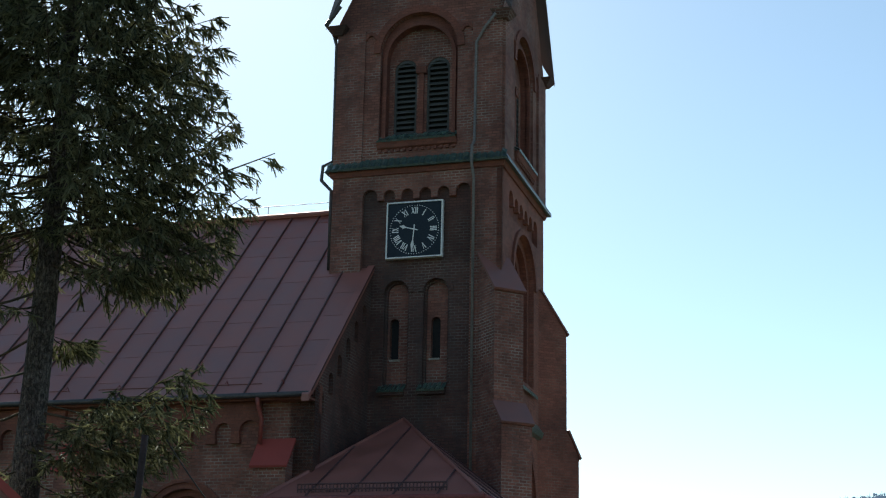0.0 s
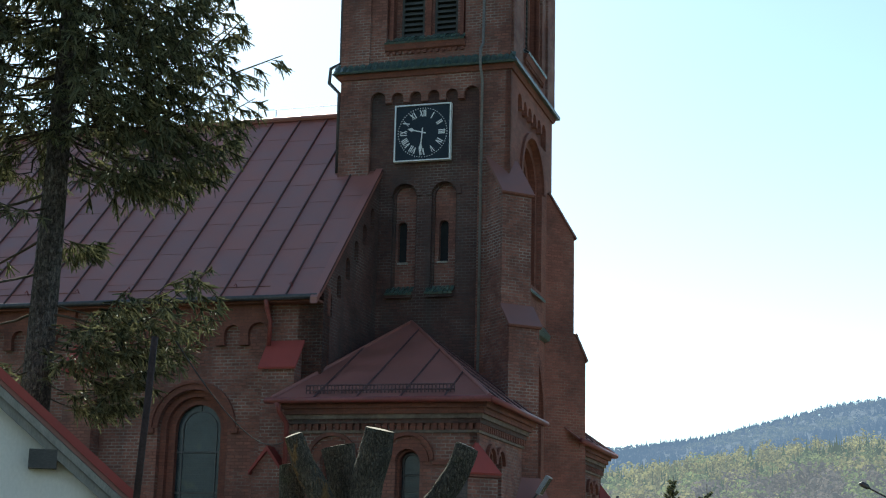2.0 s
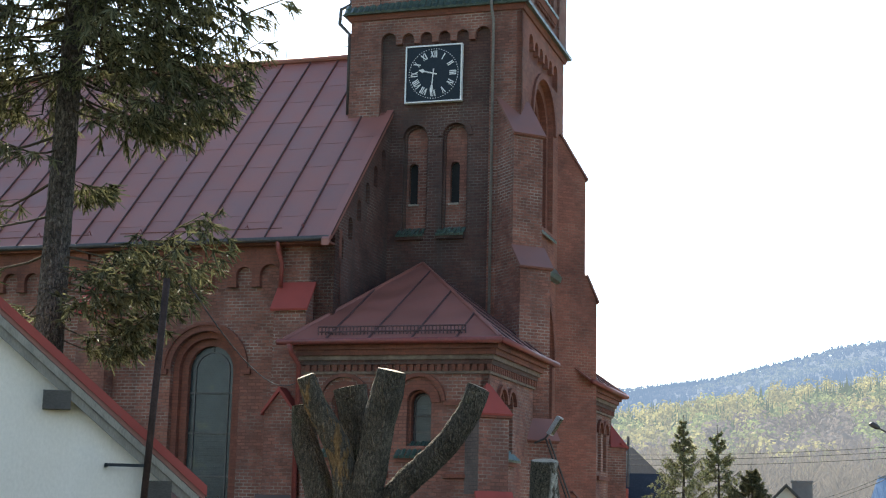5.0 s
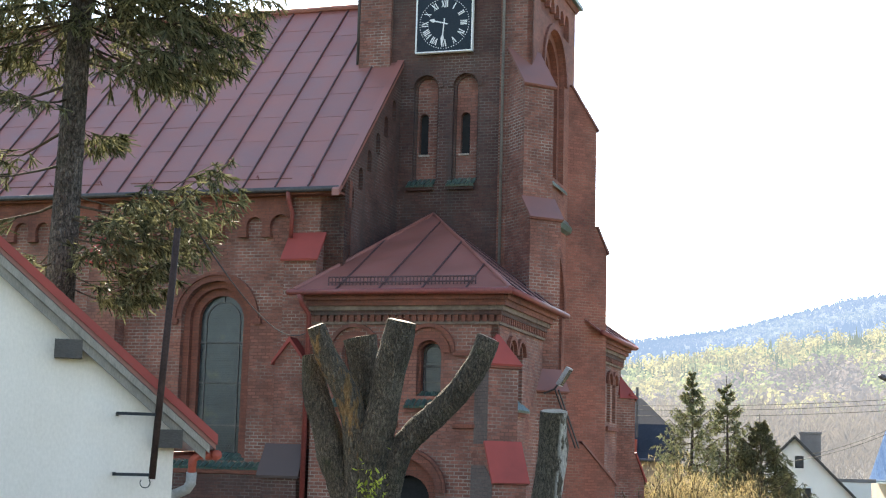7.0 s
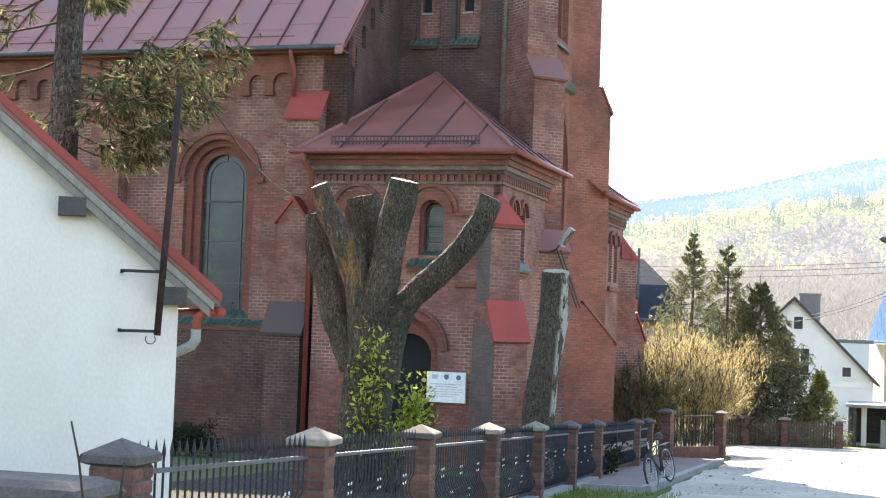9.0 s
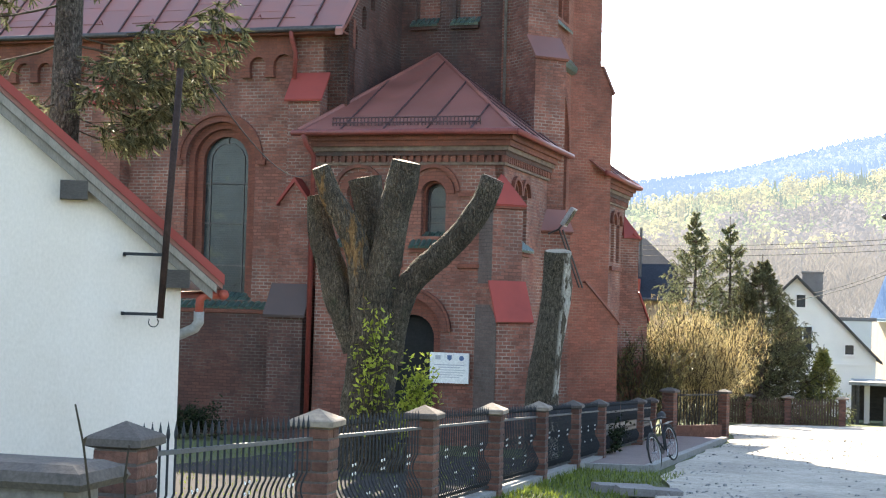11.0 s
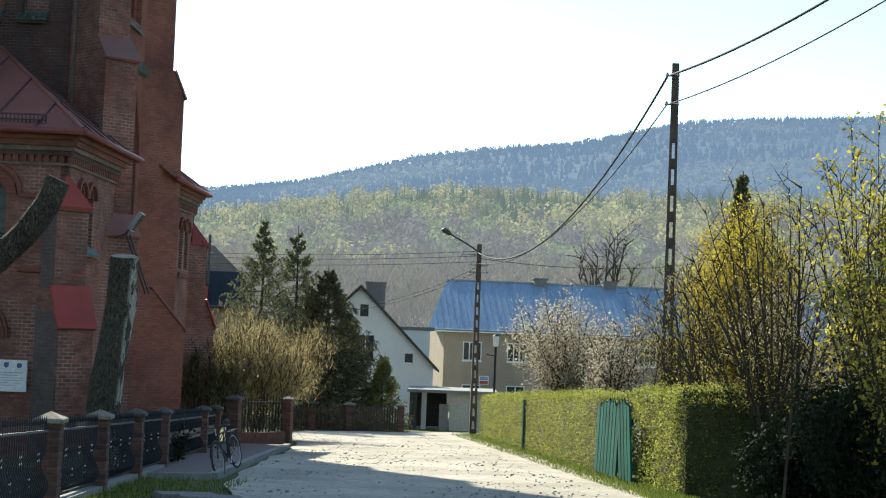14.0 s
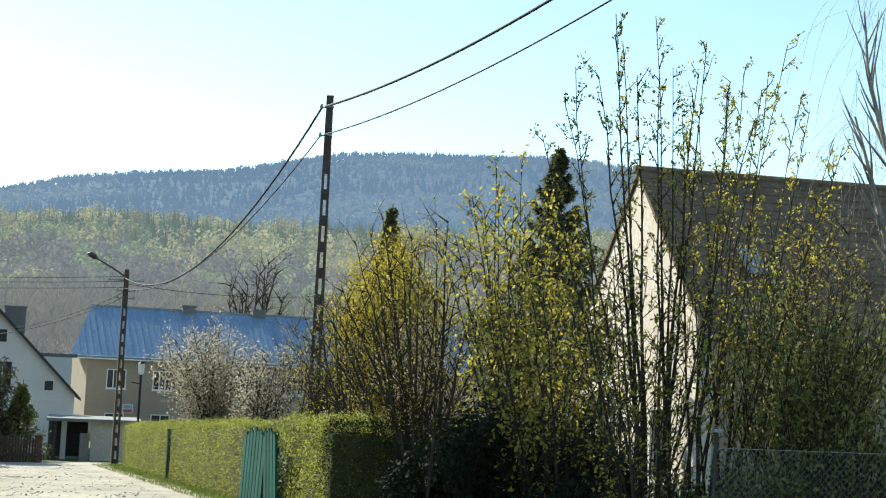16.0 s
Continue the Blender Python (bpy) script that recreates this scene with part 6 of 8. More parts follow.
MAST_RUST = mottled("dark_rusty_steel", (0.02, 0.012, 0.01), (0.06, 0.035, 0.03), 6, 50, 0.8, spec=0.2)
mast = thing("cable_mast", pose(-2.383, 12.271, -0.45, 0, 0, -GA), "leaning dark steel cable mast bracketed to the garage gable", "mast")
put("pole", Shape().tube([(-0.178, -0.35, 1.87), (-0.082, -0.35, 3.9)], 0.028, 8), MAST_RUST, mast, smooth=True)
for z in (2.37, 1.89):
    put("bracket", Shape().box(-0.485, -0.16, -0.36, -0.34, z, z + 0.025), IRON, mast)
    put("bracket_arm", Shape().box(-0.485, -0.46, -0.36, 0.02, z, z + 0.025), IRON, mast)
put("wire_loop", Shape().tube([Vector((-0.23 + 0.04 * math.cos(t), -0.36, 1.84 + 0.04 * math.sin(t))) for t in np.linspace(2.5, 7, 9)], 0.005, 4), IRON, mast)

# old stone-capped wall and dry stalks in the near corner
wall = thing("stone_wall", pose(-1.76, 5.96, -0.045, 0, 0, -14), "old rendered wall with mossy stone capping slabs", "wall")
put("masonry", Shape().box(-1.6, 0.25, -0.14, 0.14, -0.3, 0.88), CEMENT, wall)
for i, (x0, x1, z) in enumerate(((-1.6, -0.42, 0.92), (-0.47, 0.36, 0.88))):
    s = Shape().add([(x, y, z + q) for q, g in ((0, 0.02), (0.03, 0.0), (0.07, 0.02), (0.095, 0.08)) for x, y in ((x0 + g, -0.21 + g), (x1 - g, -0.21 + g), (x1 - g, 0.21 - g), (x0 + g, 0.21 - g))],
                    [(3, 2, 1, 0), (12, 13, 14, 15)] + [(r * 4 + k, r * 4 + (k + 1) % 4, r * 4 + 4 + (k + 1) % 4, r * 4 + 4 + k) for r in range(3) for k in range(4)])
    put("capping_slab", s, CAP_DARK, wall)
for x, y, h, dx in ((-1.42, 5.62, 1.16, -0.06), (-1.29, 5.62, 1.0, 0.02)):
    z = ground_z(x, y)
    st = thing("dry_stalk", pose(x, y, z), "dry brown plant stalk beside the wall", "plant")
    top = 1.18 + (0.0 if dx < 0 else -0.15) - z
    put("stem", Shape().tube([(0.05, 0, 0), (0.03, 0, top * 0.6), (dx * 0.4, 0, top * 0.88), (dx, 0, top)], [0.006, 0.0055, 0.005, 0.004], 5), BARK_TWIG, st, smooth=True)
    put("bud", Shape().tube([(dx * 0.4, 0, top * 0.88), (dx * 0.4 + 0.01, 0, top * 0.9)], [0.008, 0.004], 5), BARK_TWIG, st)


# bark with bare wood showing


def stripped_bark(name, slope, lo, hi, n_lo, n_hi, bare_dark, bare_light):
    """Old bark, gone in ragged upright strips along one side of the stem."""
    m = Mat(name, 0.95, 0, 0.2)
    v = m.coord(scale=(1, 1, 0.4))
    n = m.noise(30, 7, 0.7, vec=v, dist=0.6)
    c = m.ramp(n, (0.36, (0.065, 0.055, 0.042)), (0.68, (0.22, 0.18, 0.13)))
    crack = fissures(m, 24.0)
    c = m.mix(1.0, c, m.ramp(crack, (0.0, 0.55), (0.35, 1.0), (1.0, 1.15)), 'MULTIPLY')
    xyz = m.node("ShaderNodeSeparateXYZ")
    m.link(m.coord(), xyz.inputs[0])
    e = m.node("ShaderNodeMath")
    e.operation = 'MULTIPLY_ADD'
    m.link(xyz.outputs["Z"], e.inputs[0])
    e.inputs[1].default_value = -slope
    m.link(xyz.outputs["X"], e.inputs[2])
    side = m.ramp(e.outputs[0], (lo, 0.0), (hi, 1.0))
    rag = m.ramp(m.noise(5.5, 5, 0.65, vec=m.coord(scale=(1, 1, 0.3))), (n_lo, 0.0), (n_hi, 1.0))
    c = m.mix(m.mix(1.0, side, rag, 'MULTIPLY'), c, m.ramp(m.noise(40, 4, vec=v), (0.3, bare_dark), (0.7, bare_light)))
    m.color(c)
    return m.bump(m.mix(0.4, crack, n), 1.0, 0.06).m


BARK_STRIPPED = stripped_bark("stripped_stump_bark", 0.06, 0.05, 0.10, 0.47, 0.52, (0.42, 0.38, 0.32), (0.74, 0.69, 0.61))
BARK_SPLIT = stripped_bark("split_limb_bark", -0.45, 0.90, 0.96, 0.49, 0.56, (0.16, 0.085, 0.035), (0.36, 0.22, 0.10))

# lopped tree and stump
def limb(s, pts, radii, sides=16, seed=0):
    """A thick, knotty limb."""
    n0 = len(s.v)
    P = [Vector(p) for p in pts]
    fine, rad = [], []
    for i in range(len(P) - 1):
        for k in range(10):
            f = k / 10
            a, b, c, d = P[max(i - 1, 0)], P[i], P[i + 1], P[min(i + 2, len(P) - 1)]
            fine.append(0.5 * ((2 * b) + (c - a) * f + (2 * a - 5 * b + 4 * c - d) * f * f + (3 * b - a - 3 * c + d) * f ** 3))
            rad.append(radii[i] + (radii[i + 1] - radii[i]) * f)
    fine.append(P[-1])
    rad.append(radii[-1])
    s.tube(fine, rad, sides)
    for i in range(n0, len(s.v)):
        j = (i - n0) // sides
        c = fine[j]
        v = Vector(s.v[i])
        d = (v - c)
        k = 1 + 0.17 * noise.noise(Vector((v.x * 3 + seed, v.y * 3, v.z * 1.3))) + 0.09 * noise.noise(Vector((v.x * 13, v.y * 13, v.z * 1.6 + seed))) + 0.05 * noise.noise(Vector((v.x * 34, v.y * 34, v.z * 5 + seed)))
        s.v[i] = tuple(c + d * k)
    return fine[-1], (fine[-1] - fine[-2]).normalized(), radii[-1]


def cut_face(p, d, r, parent, seed):
    """The pale sawn end of a limb."""
    side = d.orthogonal().normalized()
    up = d.cross(side)
    ringv = [p + d * 0.006 + (side * math.cos(a) + up * math.sin(a)) * r * (0.96 + 0.07 * noise.noise(Vector((math.cos(a) * 2, math.sin(a) * 2, seed)))) for a in (2 * math.pi * k / 18 for k in range(18))]
    inner = [p + d * 0.012 + (q - p) * 0.55 for q in ringv]
    put("sawn_end", Shape().add(ringv + inner, [(k, (k + 1) % 18, 18 + (k + 1) % 18, 18 + k) for k in range(18)] + [tuple(range(18, 36))]), CUT_WOOD, parent, "pale sawn end")


gz0 = ground_z(-1.4, 22)
old = thing("lopped_tree", pose(-1.4, 21.95, gz0), "old tree lopped to thick sawn-off limbs behind the fence", "tree")
o = Vector((-1.4, 21.95, gz0))
rel = lambda x, y, z: Vector((x, y, z)) - o
s = Shape()
limb(s, [rel(-1.45, 21.95, gz0 - 0.2), rel(-1.41, 21.95, gz0 + 0.5), rel(-1.40, 21.95, 0.5), rel(-1.38, 21.96, 1.1), rel(-1.36, 21.98, 1.6)], [0.52, 0.43, 0.375, 0.35, 0.27], 44, 1)
put("trunk", s, BARK_OLD, old, smooth=True, uv=False)
for i, (pts, rad) in enumerate((
        ([rel(-1.34, 21.85, 0.9), rel(-1.29, 21.78, 1.75), rel(-1.20, 21.70, 2.3), rel(-1.08, 21.66, 2.97), rel(-0.95, 21.57, 3.66)], [0.30, 0.275, 0.25, 0.235, 0.215]),
        ([rel(-1.50, 21.85, 1.0), rel(-1.55, 21.80, 1.8), rel(-1.72, 21.78, 2.55), rel(-2.02, 21.75, 3.1), rel(-2.21, 21.68, 3.56)], [0.24, 0.20, 0.19, 0.165, 0.14]),
        ([rel(-1.6, 22.0, 0.9), rel(-1.82, 22.02, 1.45), rel(-2.04, 22.05, 2.05), rel(-2.22, 22.1, 2.65), rel(-2.29, 22.12, 3.16)], [0.26, 0.24, 0.225, 0.19, 0.15]),
        ([rel(-1.38, 22.25, 1.3), rel(-1.40, 22.3, 2.2), rel(-1.47, 22.3, 2.85), rel(-1.59, 22.28, 3.46)], [0.22, 0.21, 0.235, 0.26]),
        ([rel(-1.16, 21.85, 0.7), rel(-1.08, 21.82, 1.3), rel(-0.95, 21.80, 1.72), rel(-0.72, 21.76, 2.03), rel(-0.36, 21.70, 2.36), rel(0.08, 21.62, 2.89), rel(0.33, 21.57, 3.45)], [0.24, 0.21, 0.19, 0.185, 0.185, 0.18, 0.165]))):
    s = Shape()
    p, d, r = limb(s, pts, rad, 34, 3 * i + 2)
    b = put("limb", s, BARK_SPLIT if i == 1 else BARK_OLD, old, smooth=True, uv=False)
    cut_face(p, d, r, b, i)
rng = np.random.default_rng(17)
sh = thing("sucker_shoots", pose(-1.15, 21.4, gz0), "bright green leafy shoots sprouting round the lopped trunk", "plant")
s, pts = Shape(), []
for i in range(46):
    right = i % 2 == 0
    x0 = rng.uniform(0.05, 0.35) if right else rng.uniform(-0.5, 0.2)
    x1 = rng.uniform(0.18, 0.85) if right else rng.uniform(-0.62, 0.15)
    top = rng.uniform(0.95, 1.95) if right else rng.uniform(1.1, 2.75) * (1.0 if x1 > -0.4 else 1.05)
    a, b = Vector((x0, rng.uniform(-0.25, 0.1), 0)), Vector((x1, rng.uniform(-0.35, 0.1), top))
    line = [a.lerp(b, f) + Vector((0.06 * math.sin(7 * f + i), 0, 0)) * f for f in (0, 0.25, 0.5, 0.75, 1)]
    s.tube(line, [0.009, 0.008, 0.006, 0.005, 0.003], 4, cap=False)
    for k in range(34 if right else 15):
        f = 0.45 + 0.55 * rng.uniform() ** 0.8
        j = min(int(f * 4), 3)
        q = line[j].lerp(line[j + 1], f * 4 - j)
        pts.append(q + Vector((rng.normal(0, 0.065 if right else 0.045), rng.normal(0, 0.06), rng.normal(0, 0.04))))
tagged(put("branchwork", s, BARK_TWIG, sh, smooth=True, uv=False), kind="stuff")
leaves("leaves", pts, 0.098, LEAF_SHOOT, sh, rng, 0.45)
gz1 = ground_z(1.35, 25)
stump = thing("tall_stump", pose(1.33, 24.97, gz1), "tall bark-stripped tree stump behind the fence", "tree")
s = Shape()
p, d, r = limb(s, [Vector((-0.03, 0, -0.2)), Vector((-0.03, 0, 0.0 - gz1)), Vector((0.0, 0, 0.62 - gz1)), Vector((0.08, -0.02, 1.24 - gz1)), Vector((0.165, -0.05, 1.86 - gz1)), Vector((0.17, -0.10, 2.17 - gz1)), Vector((0.165, -0.17, 2.53 - gz1))], [0.31, 0.265, 0.26, 0.25, 0.24, 0.22, 0.215], 36, 5)
b = put("trunk", s, BARK_STRIPPED, stump, smooth=True, uv=False)
cut_face(p, d, r, b, 9)

# ---- hedge, gate, poles and wires on the other side of the lane ----
HX = lambda y: 11.15 + (y - 27.95) * 0.2217


# core colour with the shade between the twigs painted in
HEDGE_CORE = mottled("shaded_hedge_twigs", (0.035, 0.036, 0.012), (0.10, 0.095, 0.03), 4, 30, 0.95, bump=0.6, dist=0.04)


def hedge(name, a, b, depth, height, seed, label, leaf=LEAF_HEDGE, density=330):
    """A clipped hedge from a to b: a solid core in shade colour, leaves over its faces and top."""
    rng = np.random.default_rng(seed)
    a, b = Vector((*a, 0)), Vector((*b, 0))
    d = (b - a).normalized()
    n = Vector((d.y, -d.x, 0))
    ln = (b - a).length
    root = thing(name, Matrix.Identity(4), label, "hedge")
    rows, s = max(2, int(ln / 0.8)), Shape()
    for i in range(rows + 1):
        q = a + d * ln * i / rows
        z = ground_z(q.x, q.y)
        for u, h in ((depth * 0.14, 0), (depth * 0.86, 0), (depth * 0.86, height - 0.14), (depth * 0.14, height - 0.14)):
            p = q + n * u
            s.v.append((p.x, p.y, z + h))
    for i in range(rows):
        for k in range(4):
            s.f.append((i * 4 + k, i * 4 + (k + 1) % 4, i * 4 + 4 + (k + 1) % 4, i * 4 + 4 + k))
    s.f += [(3, 2, 1, 0), tuple(rows * 4 + k for k in range(4))]
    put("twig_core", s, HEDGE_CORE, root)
    pts = []
    for area, fn in ((ln * height, lambda r: (r[0] * ln, 0, r[1] * height)), (ln * height, lambda r: (r[0] * ln, depth, r[1] * height)), (ln * abs(depth), lambda r: (r[0] * ln, r[1] * depth, height)),
                     (abs(depth) * height, lambda r: (0, r[0] * depth, r[1] * height)), (abs(depth) * height, lambda r: (ln, r[0] * depth, r[1] * height))):
        for r in rng.uniform(0, 1, (int(area * density), 2)):
            t, u, h = fn(r)
            w = 0.09 * noise.noise(Vector((t * 1.3, u * 2, h * 1.6 + seed)))
            p = a + d * (t + rng.normal(0, 0.05)) + n * (u + w + rng.normal(0, 0.05))
            pts.append((p.x, p.y, ground_z(p.x, p.y) + 0.05 + max(0, h + rng.normal(0, 0.04) + (w if h == height else 0))))
    leaves("foliage", pts, 0.040, leaf, root, rng, 0.6)
    return root


hedge("hedge", (HX(55), 55), (HX(28.2), 28.2), -0.9, 1.55, 1, "clipped yellow-green hedge along the lane", density=620)
hedge("hedge", (HX(24.0), 24.0), (HX(20.3), 20.3), -0.95, 1.55, 2, "clipped yellow-green hedge end beside the green gate", density=1300)
hedge("hedge", (9.5, 20.15), (13.3, 19.3), -0.8, 1.5, 3, "return of the clipped hedge, its leaves darkened for shade", HEDGE_SHADED, density=900)
for y in (39.7,):
    x = HX(y) - 0.1
    g = thing("green_post", pose(x, y, ground_z(x, y)), "dull green timber post in the hedge", "post", "green posts")
    put("shaft", Shape().box(-0.045, 0.045, -0.045, 0.045, -0.1, 1.4), POST_GREEN, g)
    put("cap", Shape().box(-0.055, 0.055, -0.055, 0.055, 1.4, 1.44), POST_GREEN, g)
for k, (y0, y1, tip) in enumerate(((27.3, 24.75, 0.0), (24.6, 23.2, 0.04))):
    x0, x1 = HX(y0) - 0.12, HX(y1) - 0.16
    g = thing("board_gate", pose(x0, y0, ground_z(x0, y0)), "green painted board gate leaf with an arched top", "gate", "green gate leaves")
    d = Vector((x1 - x0, y1 - y0, 0))
    ln = d.length
    m = pose(0, 0, 0, 3 if k else -2, 0, math.degrees(math.atan2(d.y, d.x)))
    n = 14 if k == 0 else 8
    for i in range(n):
        f = (i + 0.5) / n
        h = 1.16 + 0.24 * math.sin(math.pi * (0.12 + 0.76 * f)) + 0.03 * math.sin(i * 2.1)
        zz = ground_z(x0 + d.x * f, y0 + d.y * f) - ground_z(x0, y0)
        w = ln / n * 0.43
        put("board", Shape().slab([[(ln * f - w, zz + 0.06), (ln * f + w, zz + 0.06), (ln * f + w * 0.9, zz + h), (ln * f, zz + h + 0.06), (ln * f - w * 0.9, zz + h)]], -0.012 - 0.006 * (i % 2), 0.012, lambda a, b, c: m @ Vector((a, c, b))), GREEN_BOARD, g)
    for z in (0.35, 1.1):
        put("rail", Shape().box(0, ln, 0.014, 0.05, z, z + 0.09, m), GREEN_BOARD, g)

# concrete poles


def concrete_pole(name, base, top_z, w0, w1, label, turn):
    x, y = base
    g = ground_z(x, y)
    h = top_z - g
    root = thing(name, pose(x, y, g, 0, 0, turn), label, "utility pole", "utility poles")
    s = Shape()
    n = 22
    for sx in (-1, 1):
        v = []
        for i in range(n + 1):
            f = i / n
            w = w0 + (w1 - w0) * f
            for qx, qy in ((0.35, -0.5), (1.0, -0.5), (1.0, 0.5), (0.35, 0.5)):
                v.append((sx * qx * w / 2, qy * w * 0.8, -0.2 + (h + 0.2) * f))
        s.add(v, [(i * 4 + k, i * 4 + (k + 1) % 4, i * 4 + 4 + (k + 1) % 4, i * 4 + 4 + k) for i in range(n) for k in range(4)] + [(3, 2, 1, 0), tuple(n * 4 + k for k in range(4))])
    put("shaft", s, TAR_POLE, root)
    for i in range(16):
        f = i / 15
        if 0.86 < f:
            continue
        w = w0 + (w1 - w0) * f
        z = h * f
        put("web", Shape().box(-w * 0.18, w * 0.18, -w * 0.3, w * 0.3, z, z + h * 0.026), TAR_POLE, root)
    put("head", Shape().box(-w1 * 0.19, w1 * 0.19, -w1 * 0.4, w1 * 0.4, h * 0.80, h), TAR_POLE, root)
    return root, h


NP = (14.85, 32.8)
pole, ph = concrete_pole("utility_pole", NP, 8.15, 0.30, 0.17, "tall dark concrete utility pole with slotted web", -24)
for z in (7.87, 7.17):
    zz = z - ground_z(*NP)
    put("bracket", Shape().tube([(-0.22, -0.02, zz - 0.03), (0.1, -0.02, zz)], 0.02, 6), STEEL, pole)
    put("strap", Shape().box(-0.10, 0.10, -0.085, 0.085, zz - 0.02, zz + 0.02), STEEL, pole)
    put("insulator", Shape().tube([(-0.2, -0.02, zz - 0.04), (-0.2, -0.02, zz), (-0.2, -0.02, zz + 0.06)], [0.03, 0.045, 0.02], 8), STEEL, pole)
FP = (18.42, 60.2)
pole2, ph2 = concrete_pole("utility_pole", FP, 5.1, 0.30, 0.2, "concrete utility pole with crossarms and a street lamp", -10)
f0 = ground_z(*FP)
for z in (4.65, 4.2, 3.9):
    put("crossarm", Shape().tube([(-0.75 if z > 4.5 else -0.4, 0, z - f0), (0.75 if z > 4.5 else 0.4, 0, z - f0)], 0.03, 6), STEEL, pole2)
    for k in (-1, 1):
        x = k * (0.68 if z > 4.5 else 0.35)
        put("insulator", Shape().tube([(x, 0, z - f0), (x, 0, z - f0 + 0.14)], [0.04, 0.03], 6), STEEL, pole2)
put("lamp_arm", Shape().tube([(-0.05, 0, 4.8 - f0), (-0.6, 0.1, 5.15 - f0), (-1.25, 0.2, 5.5 - f0)], 0.035, 6), GUTTER, pole2)
put("lamp_head", Shape().tube([(-1.2, 0.2, 5.48 - f0), (-1.3, 0.2, 5.55 - f0), (-1.5, 0.22, 5.66 - f0), (-1.62, 0.24, 5.66 - f0)], [0.05, 0.11, 0.12, 0.04], 8), GUTTER, pole2, smooth=True)


def cable(a, b, sag, r, label, n=28):
    a, b = Vector(a), Vector(b)
    pts = [a.lerp(b, i / n) - Vector((0, 0, 4 * sag * (i / n) * (1 - i / n))) for i in range(n + 1)]
    return put("overhead_cable", Shape().tube(pts, r, 6), BLACK_RUBBER, None, label, True, category="cable", group="overhead cables", uv=False)


cable((14.68, 32.85, 7.86), (18.35, 60.2, 4.75), 1.75, 0.028, "thick twisted black overhead cable between the poles")
cable((14.68, 32.85, 7.16), (18.35, 60.2, 4.3), 1.2, 0.016, "thin black overhead cable between the poles")
cable((14.72, 32.75, 7.86), (11.2, 5.5, 9.6), 0.86, 0.028, "thick twisted black overhead cable over the lane")
cable((14.72, 32.75, 7.16), (11.2, 5.5, 8.9), 0.76, 0.016, "thin black overhead cable over the lane")
for z, dz in ((4.8, 0.2), (4.6, 0.0), (4.35, -0.3)):
    cable((18.3, 60.2, z), (-2, 80, 5.2 + dz), 0.5, 0.012, "thin wire running from the far pole")
cable((18.3, 60.2, 4.1), (16.9, 72.6, 2.6), 0.2, 0.014, "thin house wire from the far pole")
cable((18.3, 60.2, 3.9), (15.8, 72.6, 2.2), 0.25, 0.014, "thin house wire from the far pole")
cable((18.5, 60.2, 4.5), (40, 75, 6.5), 0.7, 0.014, "thin wire running from the far pole")
m0 = Vector((-2.21, 11.95, 3.42))
cable(m0, CHURCH @ Vector((-12.75, 30.2, 4.4)), 0.35, 0.007, "thin wire from the mast to the church")
# small lantern post
x, y = 17.2, 53.6
lp = thing("street_lamp", pose(x, y, ground_z(x, y)), "slim black lamp post with a glass lantern by the hedge", "lamp")
put("base", Shape().tube([(0, 0, 0), (0, 0, 0.7), (0, 0, 0.75)], [0.09, 0.08, 0.05], 10), IRON, lp)
put("pole", Shape().tube([(0, 0, 0.7), (0, 0, 3.5)], 0.045, 8), IRON, lp)
put("lantern", Shape().tube([(0, 0, 3.45), (0, 0, 3.5), (0, 0, 3.85)], [0.05, 0.11, 0.13], 8), WHITE, lp)
put("lantern_roof", Shape().tube([(0, 0, 3.85), (0, 0, 3.93)], [0.15, 0.05], 8), IRON, lp)
put("side_arm", Shape().tube([(0, 0, 3.1), (-0.35, 0, 3.15)], 0.02, 6), IRON, lp)

# wire fence in the near corner
RUST = mottled("rusty_wire", (0.12, 0.105, 0.095), (0.26, 0.24, 0.22), 8, 60, 0.7)
px, py = 7.66, 9.24
g = ground_z(px, py)
cf = thing("wire_fence", pose(px, py, g, 0, 0, -13), "rusty chain-link fence on a thin steel post", "fence")
put("post", Shape().tube([(0, 0, -0.2), (0.03, 0, 1.46)], 0.015, 8), WOOD_DARK, cf)
put("post_cap", Shape().box(0.0, 0.07, -0.025, 0.025, 1.445, 1.47), STEEL, cf)
s = Shape()
Hc, step = 1.32, 0.065
for x0, x1 in ((0.02, 3.2),):
    n = int((x1 - x0 + Hc) / step)
    for sg in (1, -1):
        for i in range(n):
            a0 = x0 - Hc + i * step if sg > 0 else x0 + i * step
            lo, hi = 0.0, Hc
            p = [(a0 + sg * t, t) for t in (lo, hi)]
            q = []
            (xa, za), (xb, zb) = p
            t0, t1 = 0.0, 1.0
            for lim, sign in ((x0, 1), (x1, -1)):
                fa, fb = sign * (xa - lim), sign * (xb - lim)
                if fa < 0 and fb < 0:
                    t1 = -1
                elif fa < 0:
                    t0 = max(t0, fa / (fa - fb))
                elif fb < 0:
                    t1 = min(t1, fa / (fa - fb))
            if t1 - t0 > 0.02:
                A = Vector((xa, 0.012 * sg, za)).lerp(Vector((xb, 0.012 * sg, zb)), t0)
                B = Vector((xa, 0.012 * sg, za)).lerp(Vector((xb, 0.012 * sg, zb)), t1)
                s.tube([A, B], 0.0024, 3, cap=False)
put("wire_mesh", s, RUST, cf, kind="stuff", uv=False, normals=False)
for z in (0.05, Hc):
    put("strain_wire", Shape().tube([(0, 0, z), (3.2, 0, z)], 0.003, 4), STEEL, cf)
lean = thing("leaning_stake", pose(6.4, 11.6, ground_z(6.4, 11.6)), "thin grey stake leaning by the bushes", "stake")
